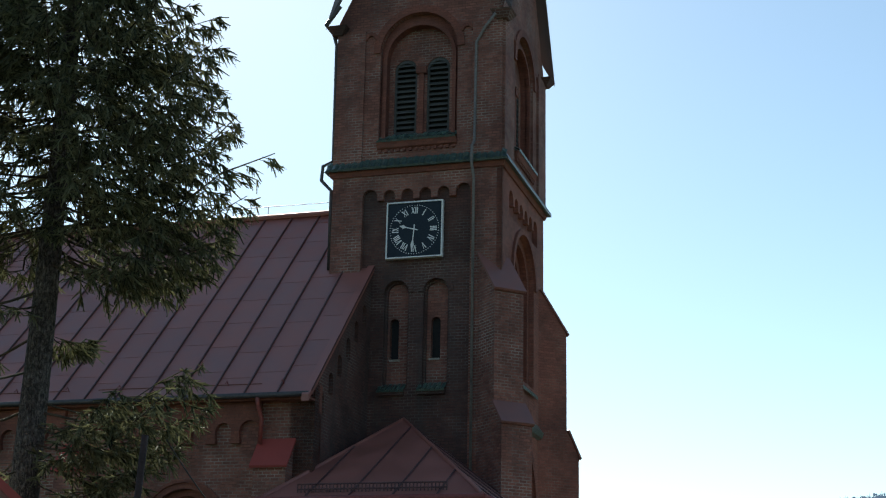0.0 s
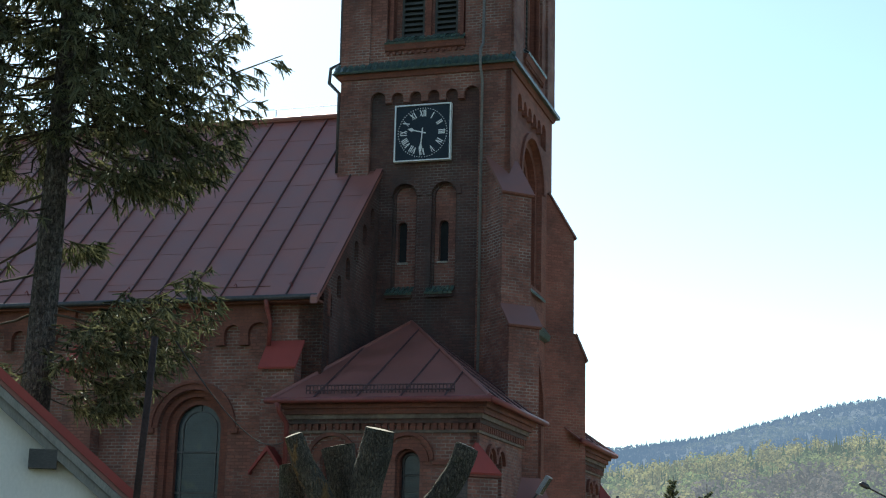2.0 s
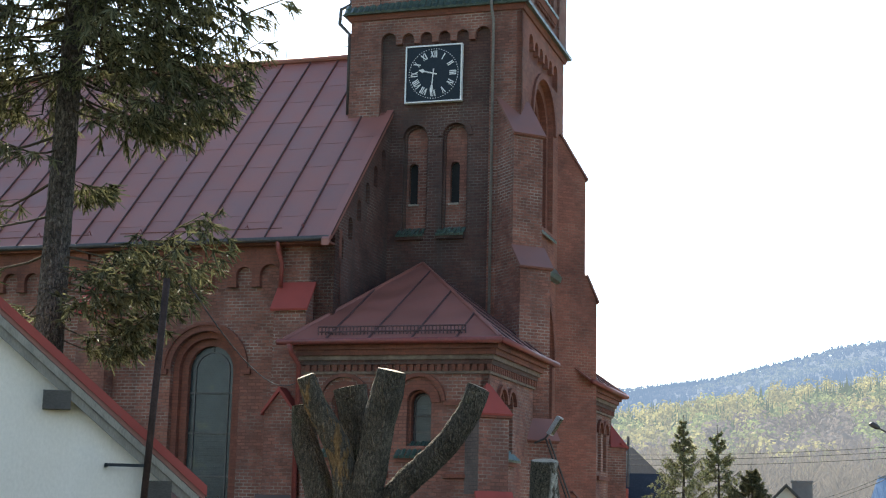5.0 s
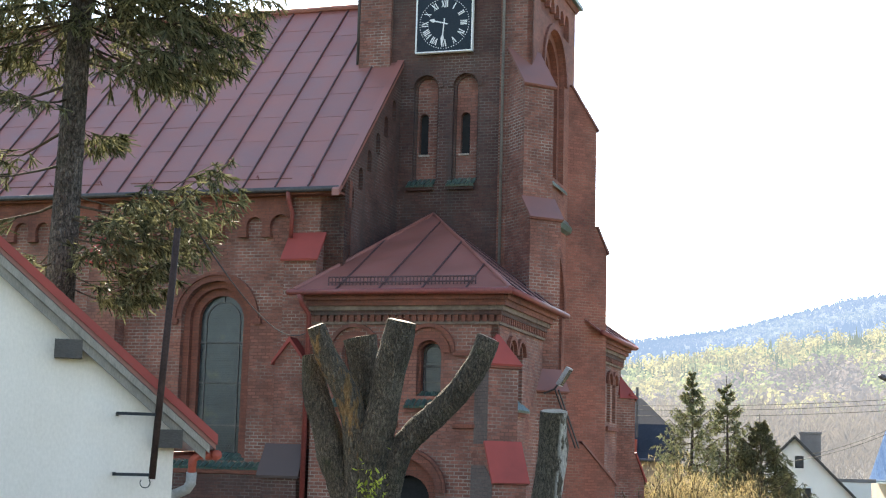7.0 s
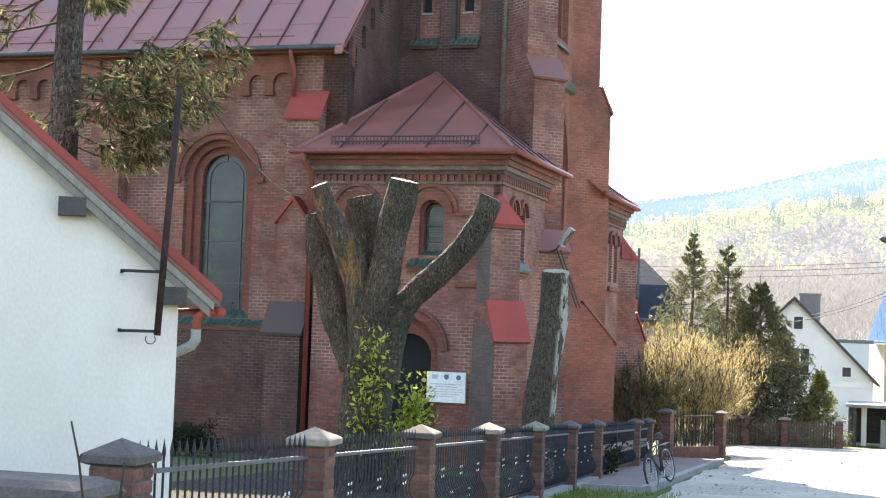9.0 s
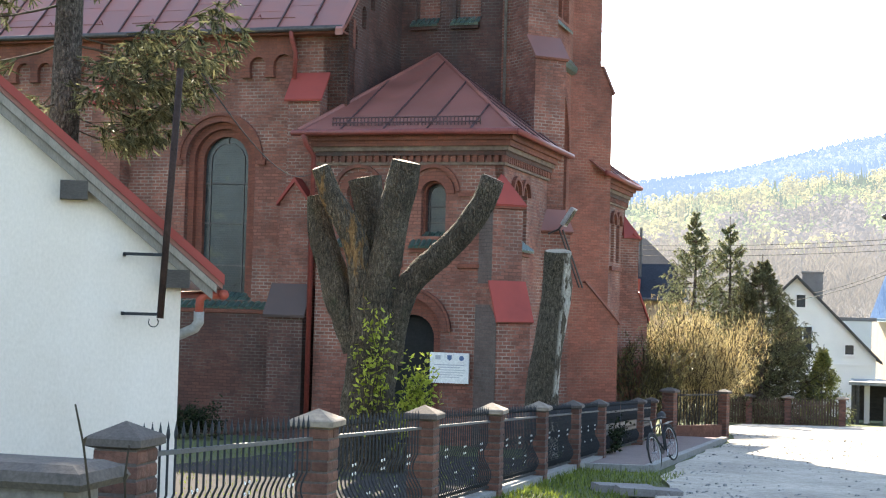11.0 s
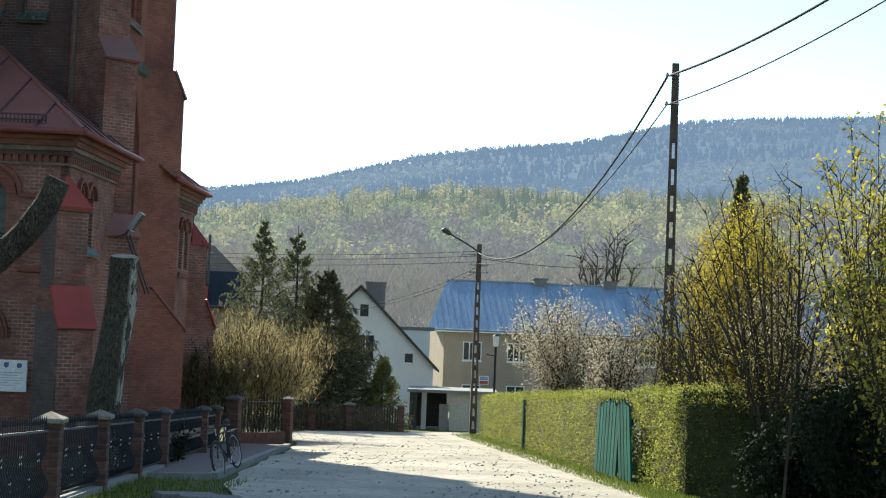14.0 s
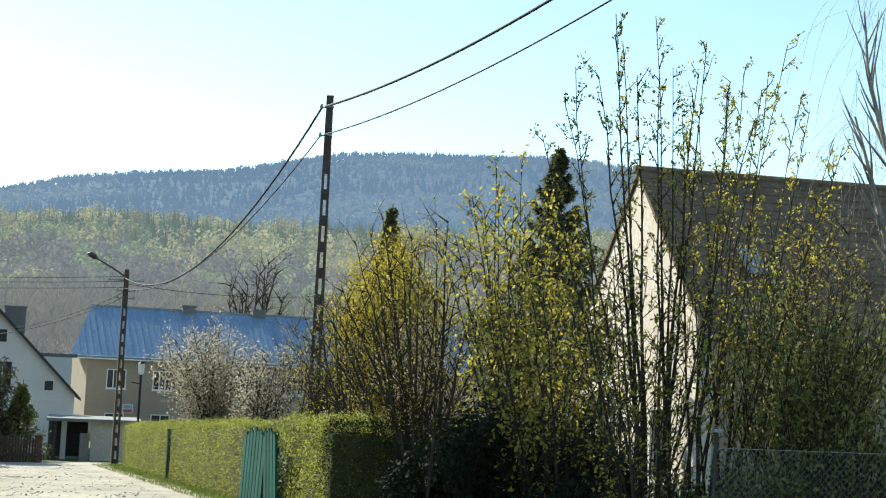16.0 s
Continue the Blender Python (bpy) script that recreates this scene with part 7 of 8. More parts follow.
put("shaft", Shape().tube([(-0.06, 0, -0.1), (0.04, 0, 1.35)], 0.014, 6), BARK_TWIG, lean)

# ---- houses ----


def window(parent, to3, a0, a1, b0, b1, panes=2, frame=WHITE):
    w = put("window", Shape().slab([rect(a0 - 0.06, a1 + 0.06, b0 - 0.06, b1 + 0.06), rect(a0, a1, b0, b1)], -0.02, 0.04, to3), frame, parent)
    # dark sheet behind the panes in place of the room's shade
    put("reveal", Shape().slab([rect(a0, a1, b0, b1)], -0.14, -0.10, to3), DARK, w)
    for i in range(panes):
        c0, c1 = a0 + (a1 - a0) * i / panes + 0.03, a0 + (a1 - a0) * (i + 1) / panes - 0.03
        put("pane", Shape().slab([rect(c0, c1, b0 + 0.03, b1 - 0.03)], -0.06, -0.05, to3), GLASS, w)
        if i:
            put("window_bar", Shape().slab([rect(c0 - 0.06, c0, b0, b1)], -0.05, 0.02, to3), frame, w)
    put("sill", Shape().slab([rect(a0 - 0.1, a1 + 0.1, b0 - 0.12, b0 - 0.06)], -0.02, 0.1, to3), frame, w)


def tiled_slope(parent, a, b, c, d, material, name="roof", thick=0.12, courses=0, seed=0):
    """A roof slope with corners eave a, b and ridge c, d."""
    a, b, c, d = (Vector(p) for p in (a, b, c, d))
    n = (b - a).cross(d - a).normalized()
    n = n if n.z > 0 else -n
    v = [a, b, c, d, a - n * thick, b - n * thick, c - n * thick, d - n * thick]
    r = put(name, Shape().add(v, [(0, 1, 2, 3), (7, 6, 5, 4), (0, 4, 5, 1), (1, 5, 6, 2), (2, 6, 7, 3), (3, 7, 4, 0)]), material, parent)
    for i in range(courses):
        f0, f1 = i / courses, (i + 1) / courses
        p = [a.lerp(d, f0) + n * 0.022, b.lerp(c, f0) + n * 0.022, b.lerp(c, f1) + n * 0.005, a.lerp(d, f1) + n * 0.005]
        put("tile_course", Shape().add(p + [a.lerp(d, f0), b.lerp(c, f0)], [(0, 1, 2, 3), (0, 4, 5, 1)]), material, r)
    return r


# gabled house among the trees, in the church's axes
gh = thing("gabled_house", CHURCH, "cream gabled house with a brown tiled roof among trees", "house")
zb = -1.6
U0, U1, V0, V1, VE = 10.6, 25.0, 25.9, 32.9, 29.4
put("gable_wall", Shape().slab([[(V0, zb), (V1, zb), (V1, 2.75), (VE, 5.8), (V0, 2.75)], rect(27.2, 28.1, -0.3, 1.0), rect(30.2, 31.1, -0.3, 1.0)], 0, 0.35, lambda a, b, c: (U0 + c, a, b)), CREAM, gh)
# long wall takes the darker beige to paint its shaded side
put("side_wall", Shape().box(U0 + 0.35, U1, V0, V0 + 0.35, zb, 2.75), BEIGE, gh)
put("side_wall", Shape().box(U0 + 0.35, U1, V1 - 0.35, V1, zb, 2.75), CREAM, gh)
put("gable_wall", Shape().slab([[(V0, zb), (V1, zb), (V1, 2.75), (VE, 5.8), (V0, 2.75)]], -0.35, 0, lambda a, b, c: (U1 + c, a, b)), CREAM, gh)
rise = (5.8 - 2.75) / (VE - V0)
tiled_slope(gh, (U0 - 0.05, V0 - 0.45, 2.9 - 0.45 * rise), (U1 + 0.2, V0 - 0.45, 2.9 - 0.45 * rise), (U1 + 0.2, VE, 5.98), (U0 - 0.05, VE, 5.98), ROOF_BROWN, thick=0.08, courses=18)
tiled_slope(gh, (U0 - 0.05, V1 + 0.45, 2.9 - 0.45 * rise), (U1 + 0.2, V1 + 0.45, 2.9 - 0.45 * rise), (U1 + 0.2, VE, 5.98), (U0 - 0.05, VE, 5.98), ROOF_BROWN, thick=0.08)
put("eaves_gutter", Shape().tube([(U0 - 0.1, V0 - 0.5, 2.42), (U1, V0 - 0.5, 2.42)], 0.07, 8), WOOD_DARK, gh)
put("ridge_tiles", Shape().tube([(U0 - 0.12, VE, 6.0), (U1 + 0.2, VE, 6.0)], 0.09, 8), ROOF_BROWN, gh)
sk = put("skylight", Shape().add([(U0 + 1.3, V0 + 0.75, 3.74), (U0 + 1.75, V0 + 0.75, 3.74), (U0 + 1.75, V0 + 1.35, 4.27), (U0 + 1.3, V0 + 1.35, 4.27)], [(0, 1, 2, 3)]), STEEL, gh)
for a in (27.2, 30.2):
    window(gh, lambda p, q, c: (U0 - c, p, q), a, a + 0.9, -0.3, 1.0)

# white house at the bend
wx, wy = 16.23, 73.2
wh = thing("white_house", pose(wx, wy, -3.65, 0, 0, -13), "white rendered gabled house with a dark roof", "house")
wf = lambda a, b, c: (a, -c, b)
put("gable_wall", Shape().slab([[(-3.8, 0), (3.8, 0), (3.8, 3.2), (0, 7.0), (-3.8, 3.2)], rect(0.0, 0.42, 5.55, 6.15), rect(-0.1, 0.75, 3.3, 4.6), rect(2.35, 2.75, 3.3, 3.75), rect(-2.6, -1.6, 0.9, 2.2)], -0.35, 0, wf), PLASTER, wh)
put("side_wall", Shape().box(3.45, 3.8, 0.35, 9, 0, 3.2), PLASTER, wh)
put("side_wall", Shape().box(-3.8, -3.45, 0.35, 9, 0, 3.2), PLASTER, wh)
put("back_wall", Shape().slab([[(-3.8, 0), (3.8, 0), (3.8, 3.2), (0, 7.0), (-3.8, 3.2)]], -9.35, -9, wf), PLASTER, wh)
for k in (-1, 1):
    tiled_slope(wh, (k * 4.1, -0.3, 2.98), (k * 4.1, 9.4, 2.98), (0, 9.4, 7.15), (0, -0.3, 7.15), ROOF_DARK, courses=0)
    put("barge_board", Shape().slab([[(k * 4.1, 2.84), (0, 7.02), (0, 7.16), (k * 4.1, 2.98)]], 0.3, 0.34, wf), WOOD_DARK, wh)
ch = put("chimney", Shape().box(0.25, 1.25, 1.2, 1.9, 6.0, 7.25), CEMENT, wh)
put("chimney_cap", Shape().box(0.2, 1.3, 1.15, 1.95, 7.25, 7.35), CEMENT, ch)
put("string_band", Shape().slab([rect(-3.8, 3.8, 2.75, 2.85)], 0, 0.06, wf), PLASTER, wh)
window(wh, wf, 0.0, 0.42, 5.55, 6.15, 1, PLASTER)
window(wh, wf, -0.1, 0.75, 3.3, 4.6, 2)
window(wh, wf, 2.35, 2.75, 3.3, 3.75, 1, PLASTER)
window(wh, wf, -2.6, -1.6, 0.9, 2.2, 2)
put("satellite_dish", Shape().tube([(3.9, -0.3, 1.9), (3.92, -0.36, 1.9), (3.95, -0.42, 1.9)], [0.03, 0.3, 0.32], 12), WHITE, wh)
an = put("side_annex", Shape().box(2.4, 3.95, 9.4, 12, 0, 4.9), PLASTER, wh)
put("flat_roof", Shape().box(2.1, 4.2, 9.36, 12.3, 4.9, 5.1), CEMENT, an)

# blue-roofed building
bx, by = 25.9, 91.6
bb = thing("blue_roofed_building", pose(bx, by, -4.3, 0, 0, -8), "long beige building with a pale blue metal roof", "building")
bf = lambda a, b, c: (a, -c, b)
put("wall", Shape().box(0, 26, 0.3, 9, 0, 5.5), BEIGE, bb)
put("front_wall", Shape().slab([rect(0, 26, 0, 5.5)] + [rect(1.3 + i * 2.9, 2.4 + i * 2.9, b, t) for i in range(8) for b, t in ((3.75, 4.85), (0.9, 2.1))], -0.3, 0, bf), BEIGE, bb)
put("eaves_board", Shape().box(-1.1, 26.4, -0.45, -0.3, 5.5, 5.72), WHITE, bb)
put("soffit", Shape().box(-0.4, 26.4, -0.3, 0.0, 5.5, 5.6), WHITE, bb)
roof_a, roof_b, roof_c, roof_d = Vector((-1.15, -0.5, 5.65)), Vector((26.5, -0.5, 5.65)), Vector((26.5, 4.5, 8.95)), Vector((0.62, 4.5, 8.95))
rf = tiled_slope(bb, roof_a, roof_b, roof_c, roof_d, BLUE_ROOF)
put("roof_hip", Shape().add([roof_a, roof_d, Vector((1.0, 9.5, 5.65))], [(0, 1, 2)]), BLUE_ROOF, bb)
put("roof_back", Shape().add([roof_d, roof_c, Vector((26.5, 9.5, 5.65)), Vector((1.0, 9.5, 5.65))], [(0, 1, 2, 3)]), BLUE_ROOF, bb)
nb = Vector((0, -3.3, 5.0)).normalized()
for i in range(66):
    x = -0.9 + i * 0.41
    f1 = 1.0 if x > 0.62 else max(0.05, (x + 1.15) / 1.77)
    a = Vector((x, -0.5, 5.65)) + nb * 0.01
    b = Vector((x, -0.5 + 5.0 * f1, 5.65 + 3.3 * f1)) + nb * 0.01
    put("roof_rib", Shape().tube([a, b], 0.014, 4), BLUE_ROOF, rf, uv=False)
put("ridge_cap", Shape().tube([roof_d, roof_c], 0.09, 6), STEEL, bb)
for x in (6.6, 11.4):
    c = put("chimney", Shape().box(x, x + 0.9, 4.2, 5.0, 8.5, 9.25), CEMENT, bb)
    put("chimney_cap", Shape().box(x - 0.06, x + 0.96, 4.14, 5.06, 9.25, 9.33), CEMENT, c)
for i in range(8):
    a = 1.3 + i * 2.9
    window(bb, bf, a, a + 1.1, 3.75, 4.85, 3)
    window(bb, bf, a, a + 1.1, 0.9, 2.1, 2)
sg = thing("shop_sign", pose(bx + 2.2, by - 0.75, -4.3 + 2.2, 0, 0, -8), "small blue and red sign board on the beige building", "sign")
put("board", Shape().slab([rect(0, 0.62, 0, 0.55)], 0, 0.05, bf), WHITE, sg)
put("blue_field", Shape().slab([rect(0.04, 0.58, 0.28, 0.51)], 0.05, 0.06, bf), BLUE_ROOF, sg)
put("red_field", Shape().slab([rect(0.04, 0.58, 0.04, 0.24)], 0.05, 0.06, bf), RED_PAINT, sg)

# dark-roofed building behind the church
x, y = polar(6.55, 74)
db = thing("slate_roofed_building", pose(x, y, -3.6, 0, 0, -10), "beige building with a steep blue-grey roof", "building")
put("wall", Shape().box(-6, 1.95, 0, 8, 0, 5.7), BEIGE, db)
tiled_slope(db, (-6.4, -0.4, 5.7), (2.3, -0.4, 5.7), (1.55, 1.8, 7.5), (-6.4, 1.8, 7.5), ROOF_BLUE_DARK)
tiled_slope(db, (-6.4, 1.8, 7.5), (1.55, 1.8, 7.5), (0.1, 4.0, 8.9), (-6.4, 4.0, 8.9), ROOF_BLUE_DARK)
put("roof_end", Shape().add([(2.3, -0.4, 5.7), (2.3, 8.4, 5.7), (1.55, 6.2, 7.5), (0.1, 4.0, 8.9), (1.55, 1.8, 7.5)], [(0, 1, 2, 3, 4)]), ROOF_BLUE_DARK, db)
put("gutter", Shape().tube([(-6.4, -0.45, 5.68), (2.3, -0.45, 5.68)], 0.08, 8), GUTTER, db)
put("roof_hatch", Shape().box(-0.45, 0.1, 0.0, 0.6, 5.9, 6.7), RED_PAINT, db)
put("flue", Shape().tube([(0.05, 1.0, 6.4), (0.05, 1.0, 9.3)], 0.07, 8), GUTTER, db)
put("dish", Shape().tube([(-0.8, -0.5, 5.4), (-0.8, -0.56, 5.42), (-0.8, -0.62, 5.45)], [0.05, 0.3, 0.33], 12), WHITE, db)

# shed and carport below the white house
sx, sy = 18.9, 65.3
SAND = mottled("sandy_render", (0.58, 0.51, 0.39), (0.72, 0.65, 0.52), 1, 15, 0.9)
sd = thing("shed", pose(sx, sy, ground_z(sx, sy), 0, 0, -16), "low beige flat-roofed shed with an open lean-to", "shed")
put("wall", Shape().box(-0.05, 1.95, -0.1, 3, 0, 1.72), SAND, sd)
put("roof_slab", Shape().box(-2.0, 2.1, -0.35, 3.2, 1.72, 1.86), CONCRETE, sd)
put("lean_to_wall", Shape().box(-1.9, -0.2, 2.6, 2.8, 0, 1.72), WOOD_DARK, sd)
for x in (-1.82, -1.62):
    put("post", Shape().box(x - 0.07, x + 0.07, -0.25, -0.11, 0, 1.72), WOOD_DARK, sd)
put("pillar", Shape().box(-1.35, -1.12, 0.4, 0.6, 0, 1.72), PLASTER, sd)
put("gate_pillar", Shape().box(-0.52, -0.12, -0.5, -0.15, 0, 1.22), STONE, sd)
put("window_strip", Shape().box(1.5, 1.8, -0.13, -0.098, 0.8, 1.35), WHITE, sd)

# picket fence with brick posts
A, B = Vector((10.3, 60.6, 0)), Vector((15.2, 59.3, 0))
for f in (0.25, 0.55, 0.97):
    p = A.lerp(B, f)
    p.z = ground_z(p.x, p.y)
    post(p, 1.25, CAP_DARK if f < 0.5 else CAP_PALE, "weathered brick post of the wooden fence", "picket fence posts", -14, 0.5)
pf = thing("picket_fence", Matrix.Identity(4), "brown weathered picket fence between brick posts", "fence")
d = (B - A).normalized()
for z in (0.3, 0.85):
    p, q = A.copy(), B.copy()
    p.z, q.z = ground_z(p.x, p.y) + z, ground_z(q.x, q.y) + z
    put("rail", Shape().tube([p, q], 0.035, 4), WOOD_BROWN, pf)
n = 46
for i in range(n):
    p = A.lerp(B, (i + 0.5) / n)
    z = ground_z(p.x, p.y)
    h = 1.02 + 0.05 * math.sin(i * 1.9)
    c = p - Vector((d.y, -d.x, 0)) * 0.05
    w = d * 0.033
    put("picket", Shape().add([c - w + Vector((0, 0, z + 0.05)), c + w + Vector((0, 0, z + 0.05)), c + w + Vector((0, 0, z + h)), c + Vector((0, 0, z + h + 0.07)), c - w + Vector((0, 0, z + h))]
        + [c - w + Vector((-d.y * 0.02, d.x * 0.02, z + 0.05)), c + w + Vector((-d.y * 0.02, d.x * 0.02, z + 0.05)), c + w + Vector((-d.y * 0.02, d.x * 0.02, z + h)), c + Vector((-d.y * 0.02, d.x * 0.02, z + h + 0.07)), c - w + Vector((-d.y * 0.02, d.x * 0.02, z + h))],
        [(0, 1, 2, 3, 4), (9, 8, 7, 6, 5)] + [(k, (k + 1) % 5, (k + 1) % 5 + 5, k + 5) for k in range(5)]), WOOD_BROWN, pf, uv=False)

# bicycle leaning on the gate post
bk = thing("bicycle", pose(3.42, 25.0, ground_z(3.42, 25.0) + 0.08, 0, -14, 0) @ pose(0, 0, 0, 0, 0, 244) @ Matrix.Scale(0.86, 4), "dark bicycle leaning against the gate post", "bicycle")
R = 0.33


def wheel(x, name):
    w = put(name, Shape().tube([Vector((x + R * math.cos(t), 0, R + R * math.sin(t))) for t in np.linspace(0, 2 * math.pi, 29)], 0.02, 6, cap=False), BLACK_RUBBER, bk, smooth=True)
    put("rim", Shape().tube([Vector((x + (R - 0.03) * math.cos(t), 0, R + (R - 0.03) * math.sin(t))) for t in np.linspace(0, 2 * math.pi, 29)], 0.009, 5, cap=False), CHROME, w)
    for i in range(14):
        t = 2 * math.pi * i / 14
        put("spoke", Shape().tube([(x, 0.01 * (-1) ** i, R), (x + (R - 0.03) * math.cos(t), 0, R + (R - 0.03) * math.sin(t))], 0.002, 3), CHROME, w, uv=False)
    put("hub", Shape().tube([(x, -0.05, R), (x, 0.05, R)], 0.02, 8), CHROME, w)


wheel(0.52, "front_wheel")
wheel(-0.52, "rear_wheel")
P = {"bb": (-0.08, 0, 0.28), "seat": (-0.22, 0, 0.78), "head": (0.36, 0, 0.78), "head2": (0.39, 0, 0.66), "rear": (-0.52, 0, R), "front": (0.52, 0, R)}
s = Shape()
for a, b, r in (("bb", "seat", 0.016), ("bb", "head2", 0.018), ("seat", "head", 0.016), ("bb", "rear", 0.01), ("seat", "rear", 0.009)):
    s.tube([P[a], P[b]], r, 7)
put("frame", s, IRON, bk, smooth=True)
put("fork", Shape().tube([P["head"], P["head2"], (0.44, 0, 0.5), P["front"]], 0.014, 7), IRON, bk, smooth=True)
put("handlebar", Shape().tube([(0.2, -0.27, 0.92), (0.32, -0.2, 0.96), (0.35, 0, 0.93), (0.32, 0.2, 0.96), (0.2, 0.27, 0.92)], 0.012, 7), GUTTER, bk, smooth=True)
put("stem", Shape().tube([P["head"], (0.35, 0, 0.93)], 0.013, 6), CHROME, bk)
put("seat_post", Shape().tube([P["seat"], (-0.24, 0, 0.9)], 0.012, 6), CHROME, bk)
put("saddle", Shape().tube([(-0.36, 0, 0.92), (-0.27, 0, 0.925), (-0.08, 0, 0.91)], [0.085, 0.075, 0.025], 8), BLACK_RUBBER, bk, smooth=True)
for nm, x in (("rear_mudguard", -0.52), ("front_mudguard", 0.52)):
    put(nm, Shape().tube([Vector((x + 0.37 * math.cos(t), 0, R + 0.37 * math.sin(t))) for t in np.linspace(0.3, 2.9, 12)], 0.02, 5), IRON, bk, smooth=True)
put("chainring", Shape().tube([(-0.08, -0.04, 0.28), (-0.08, -0.05, 0.28)], 0.09, 14), GUTTER, bk)
for k in (-1, 1):
    put("crank", Shape().tube([(-0.08, k * 0.06, 0.28), (-0.08 + k * 0.12, k * 0.08, 0.28 - k * 0.11)], 0.01, 5), CHROME, bk)
    put("pedal", Shape().box(-0.12 + k * 0.12, -0.03 + k * 0.12, k * 0.12 - 0.05, k * 0.12 + 0.05, 0.265 - k * 0.11, 0.285 - k * 0.11), BLACK_RUBBER, bk)
put("carrier", Shape().box(-0.75, -0.36, -0.06, 0.06, 0.72, 0.735), GUTTER, bk)

# notice board on the annex wall
nb_ = thing("notice_board", CHURCH @ pose(-9.9, 30.34, -0.1), "white information board with emblems and small grey text", "sign")
sf = lambda a, b, c: (a, -c, b)
put("panel", Shape().slab([rect(0, 0.87, 0, 0.65)], -0.05, 0.015, sf), WHITE, nb_)
BLUE_INK = mottled("blue_print", (0.05, 0.10, 0.22), (0.10, 0.17, 0.32), 8, 60, 0.6, bump=0)
GREY_INK = mottled("grey_print", (0.36, 0.38, 0.42), (0.48, 0.50, 0.54), 8, 60, 0.6, bump=0)
put("emblem", Shape().slab([[(0.39, 0.60), (0.49, 0.60), (0.49, 0.52), (0.44, 0.48), (0.39, 0.52)]], 0.0155, 0.02, sf), BLUE_INK, nb_, "small blue shield")
put("emblem", Shape().slab([[(0.71 + 0.055 * math.cos(t), 0.54 + 0.055 * math.sin(t)) for t in np.linspace(0, 6.0, 14)]], 0.0155, 0.02, sf), BLUE_INK, nb_, "small blue round emblem")
put("emblem", Shape().slab([rect(0.12, 0.24, 0.5, 0.59)], 0.0155, 0.02, sf), GREY_INK, nb_, "small grey emblem")
for i, (x0, x1) in enumerate(((0.1, 0.77), (0.2, 0.68), (0.07, 0.8), (0.07, 0.8), (0.12, 0.75), (0.2, 0.66))):
    z = 0.38 - i * 0.052
    put("text_bar", Shape().slab([rect(x0, x1, z, z + (0.02 if i < 2 else 0.013))], 0.0155, 0.018, sf), GREY_INK, nb_)

# floodlight and conduits by the west front
fl = thing("floodlight", CHURCH @ pose(-8.1, 34.0, 3.72), "grey floodlight on a bracket at the church corner", "lamp")
FLM = pose(0.34, 0, 0, 0, -58, 0)
put("housing", Shape().box(-0.24, 0.24, -0.18, 0.18, -0.05, 0.05, FLM), STEEL, fl)
put("glass", Shape().box(-0.21, 0.21, -0.15, 0.15, -0.058, -0.051, FLM), GLASS, fl)
put("bracket", Shape().tube([(-0.15, 0, -0.4), (0.1, 0, -0.3), (0.3, 0, -0.05)], 0.025, 6), GUTTER, fl)
for k in (0, 1):
    put("conduit", Shape().tube([(0.12 + 0.08 * k, 0.0, -0.3), (0.52 + 0.08 * k, 0.5, -1.65)], 0.025, 6), GUTTER, fl)

# concrete slabs lying on the verge
x, y = 2.05, 18.9
for i, (dx, dy, rz) in enumerate(((0, 0, 70), (0.25, -0.5, 82))):
    sl_ = thing("concrete_slab", pose(x + dx, y + dy, ground_z(x + dx, y + dy) + 0.03, -3, 2, -rz), "grey concrete slab lying in the grass", "slab", "loose slabs")
    put("slab", Shape().box(-0.14, 0.14, -0.4, 0.4, 0, 0.09), CEMENT, sl_)

# grass
rng = np.random.default_rng(21)


def tufts(name, fn, n, label, h=0.16):
    c, t, s_ = [], [], []
    for _ in range(n):
        x, y = fn()
        k = h * rng.uniform(0.4, 1.3)
        a = rng.uniform(0, 6.28)
        up = Vector((rng.normal(0, 0.35), rng.normal(0, 0.35), 1)).normalized() * k / 2
        c.append((x + up.x, y + up.y, ground_z(x, y) + up.z + 0.02))
        t.append(up)
        s_.append((0.006 * math.cos(a), 0.006 * math.sin(a), 0))
    quads(name, np.array(c, np.float32), np.array([tuple(q) for q in t], np.float32), np.array(s_, np.float32), GRASS, None, "stuff")
    return tagged(bpy.data.objects[name], label, "grass")


def verge_left():
    k = rng.uniform(8, 16.0)
    p = fence_at(k, 0.15 + (0.85 + 0.05 * k) * rng.uniform() ** 1.6)
    return p.x, p.y


def verge_right():
    y = 19 + 38 * rng.uniform() ** 1.4
    return HX(y) - rng.uniform() ** 1.5 * (0.75 + (y - 20) * 0.01), y


def yard():
    p = fence_at(rng.uniform(0, 20), -rng.uniform(0.3, 9))
    return p.x, p.y


tufts("verge_grass", verge_left, 3600, "bright green grass along the fence foot", 0.10)
tufts("lane_grass", verge_right, 12000, "thin yellow-green grass verge below the hedge", 0.085)
tufts("yard_grass", yard, 5000, "green grass of the churchyard", 0.07)
# path colour darkened and dulled to hold the shade of the yard
SHADED_PATH = mottled("shade_grey_path", (0.045, 0.042, 0.042), (0.075, 0.07, 0.07), 1.2, 25, 0.95, bump=0.4, dist=0.01, spec=0.03)
strip_sheet("path", [tuple(fence_at(k, -0.35).xy) for k in (-2, 6, 13, 19)], [tuple(fence_at(k, -5.5).xy) for k in (-2, 6, 13, 19)], 0.03, SHADED_PATH, "churchyard path inside the fence, coloured dark grey for its shade", "path", 30, 8, 0.02, 4)

# ---- wooded slopes ----


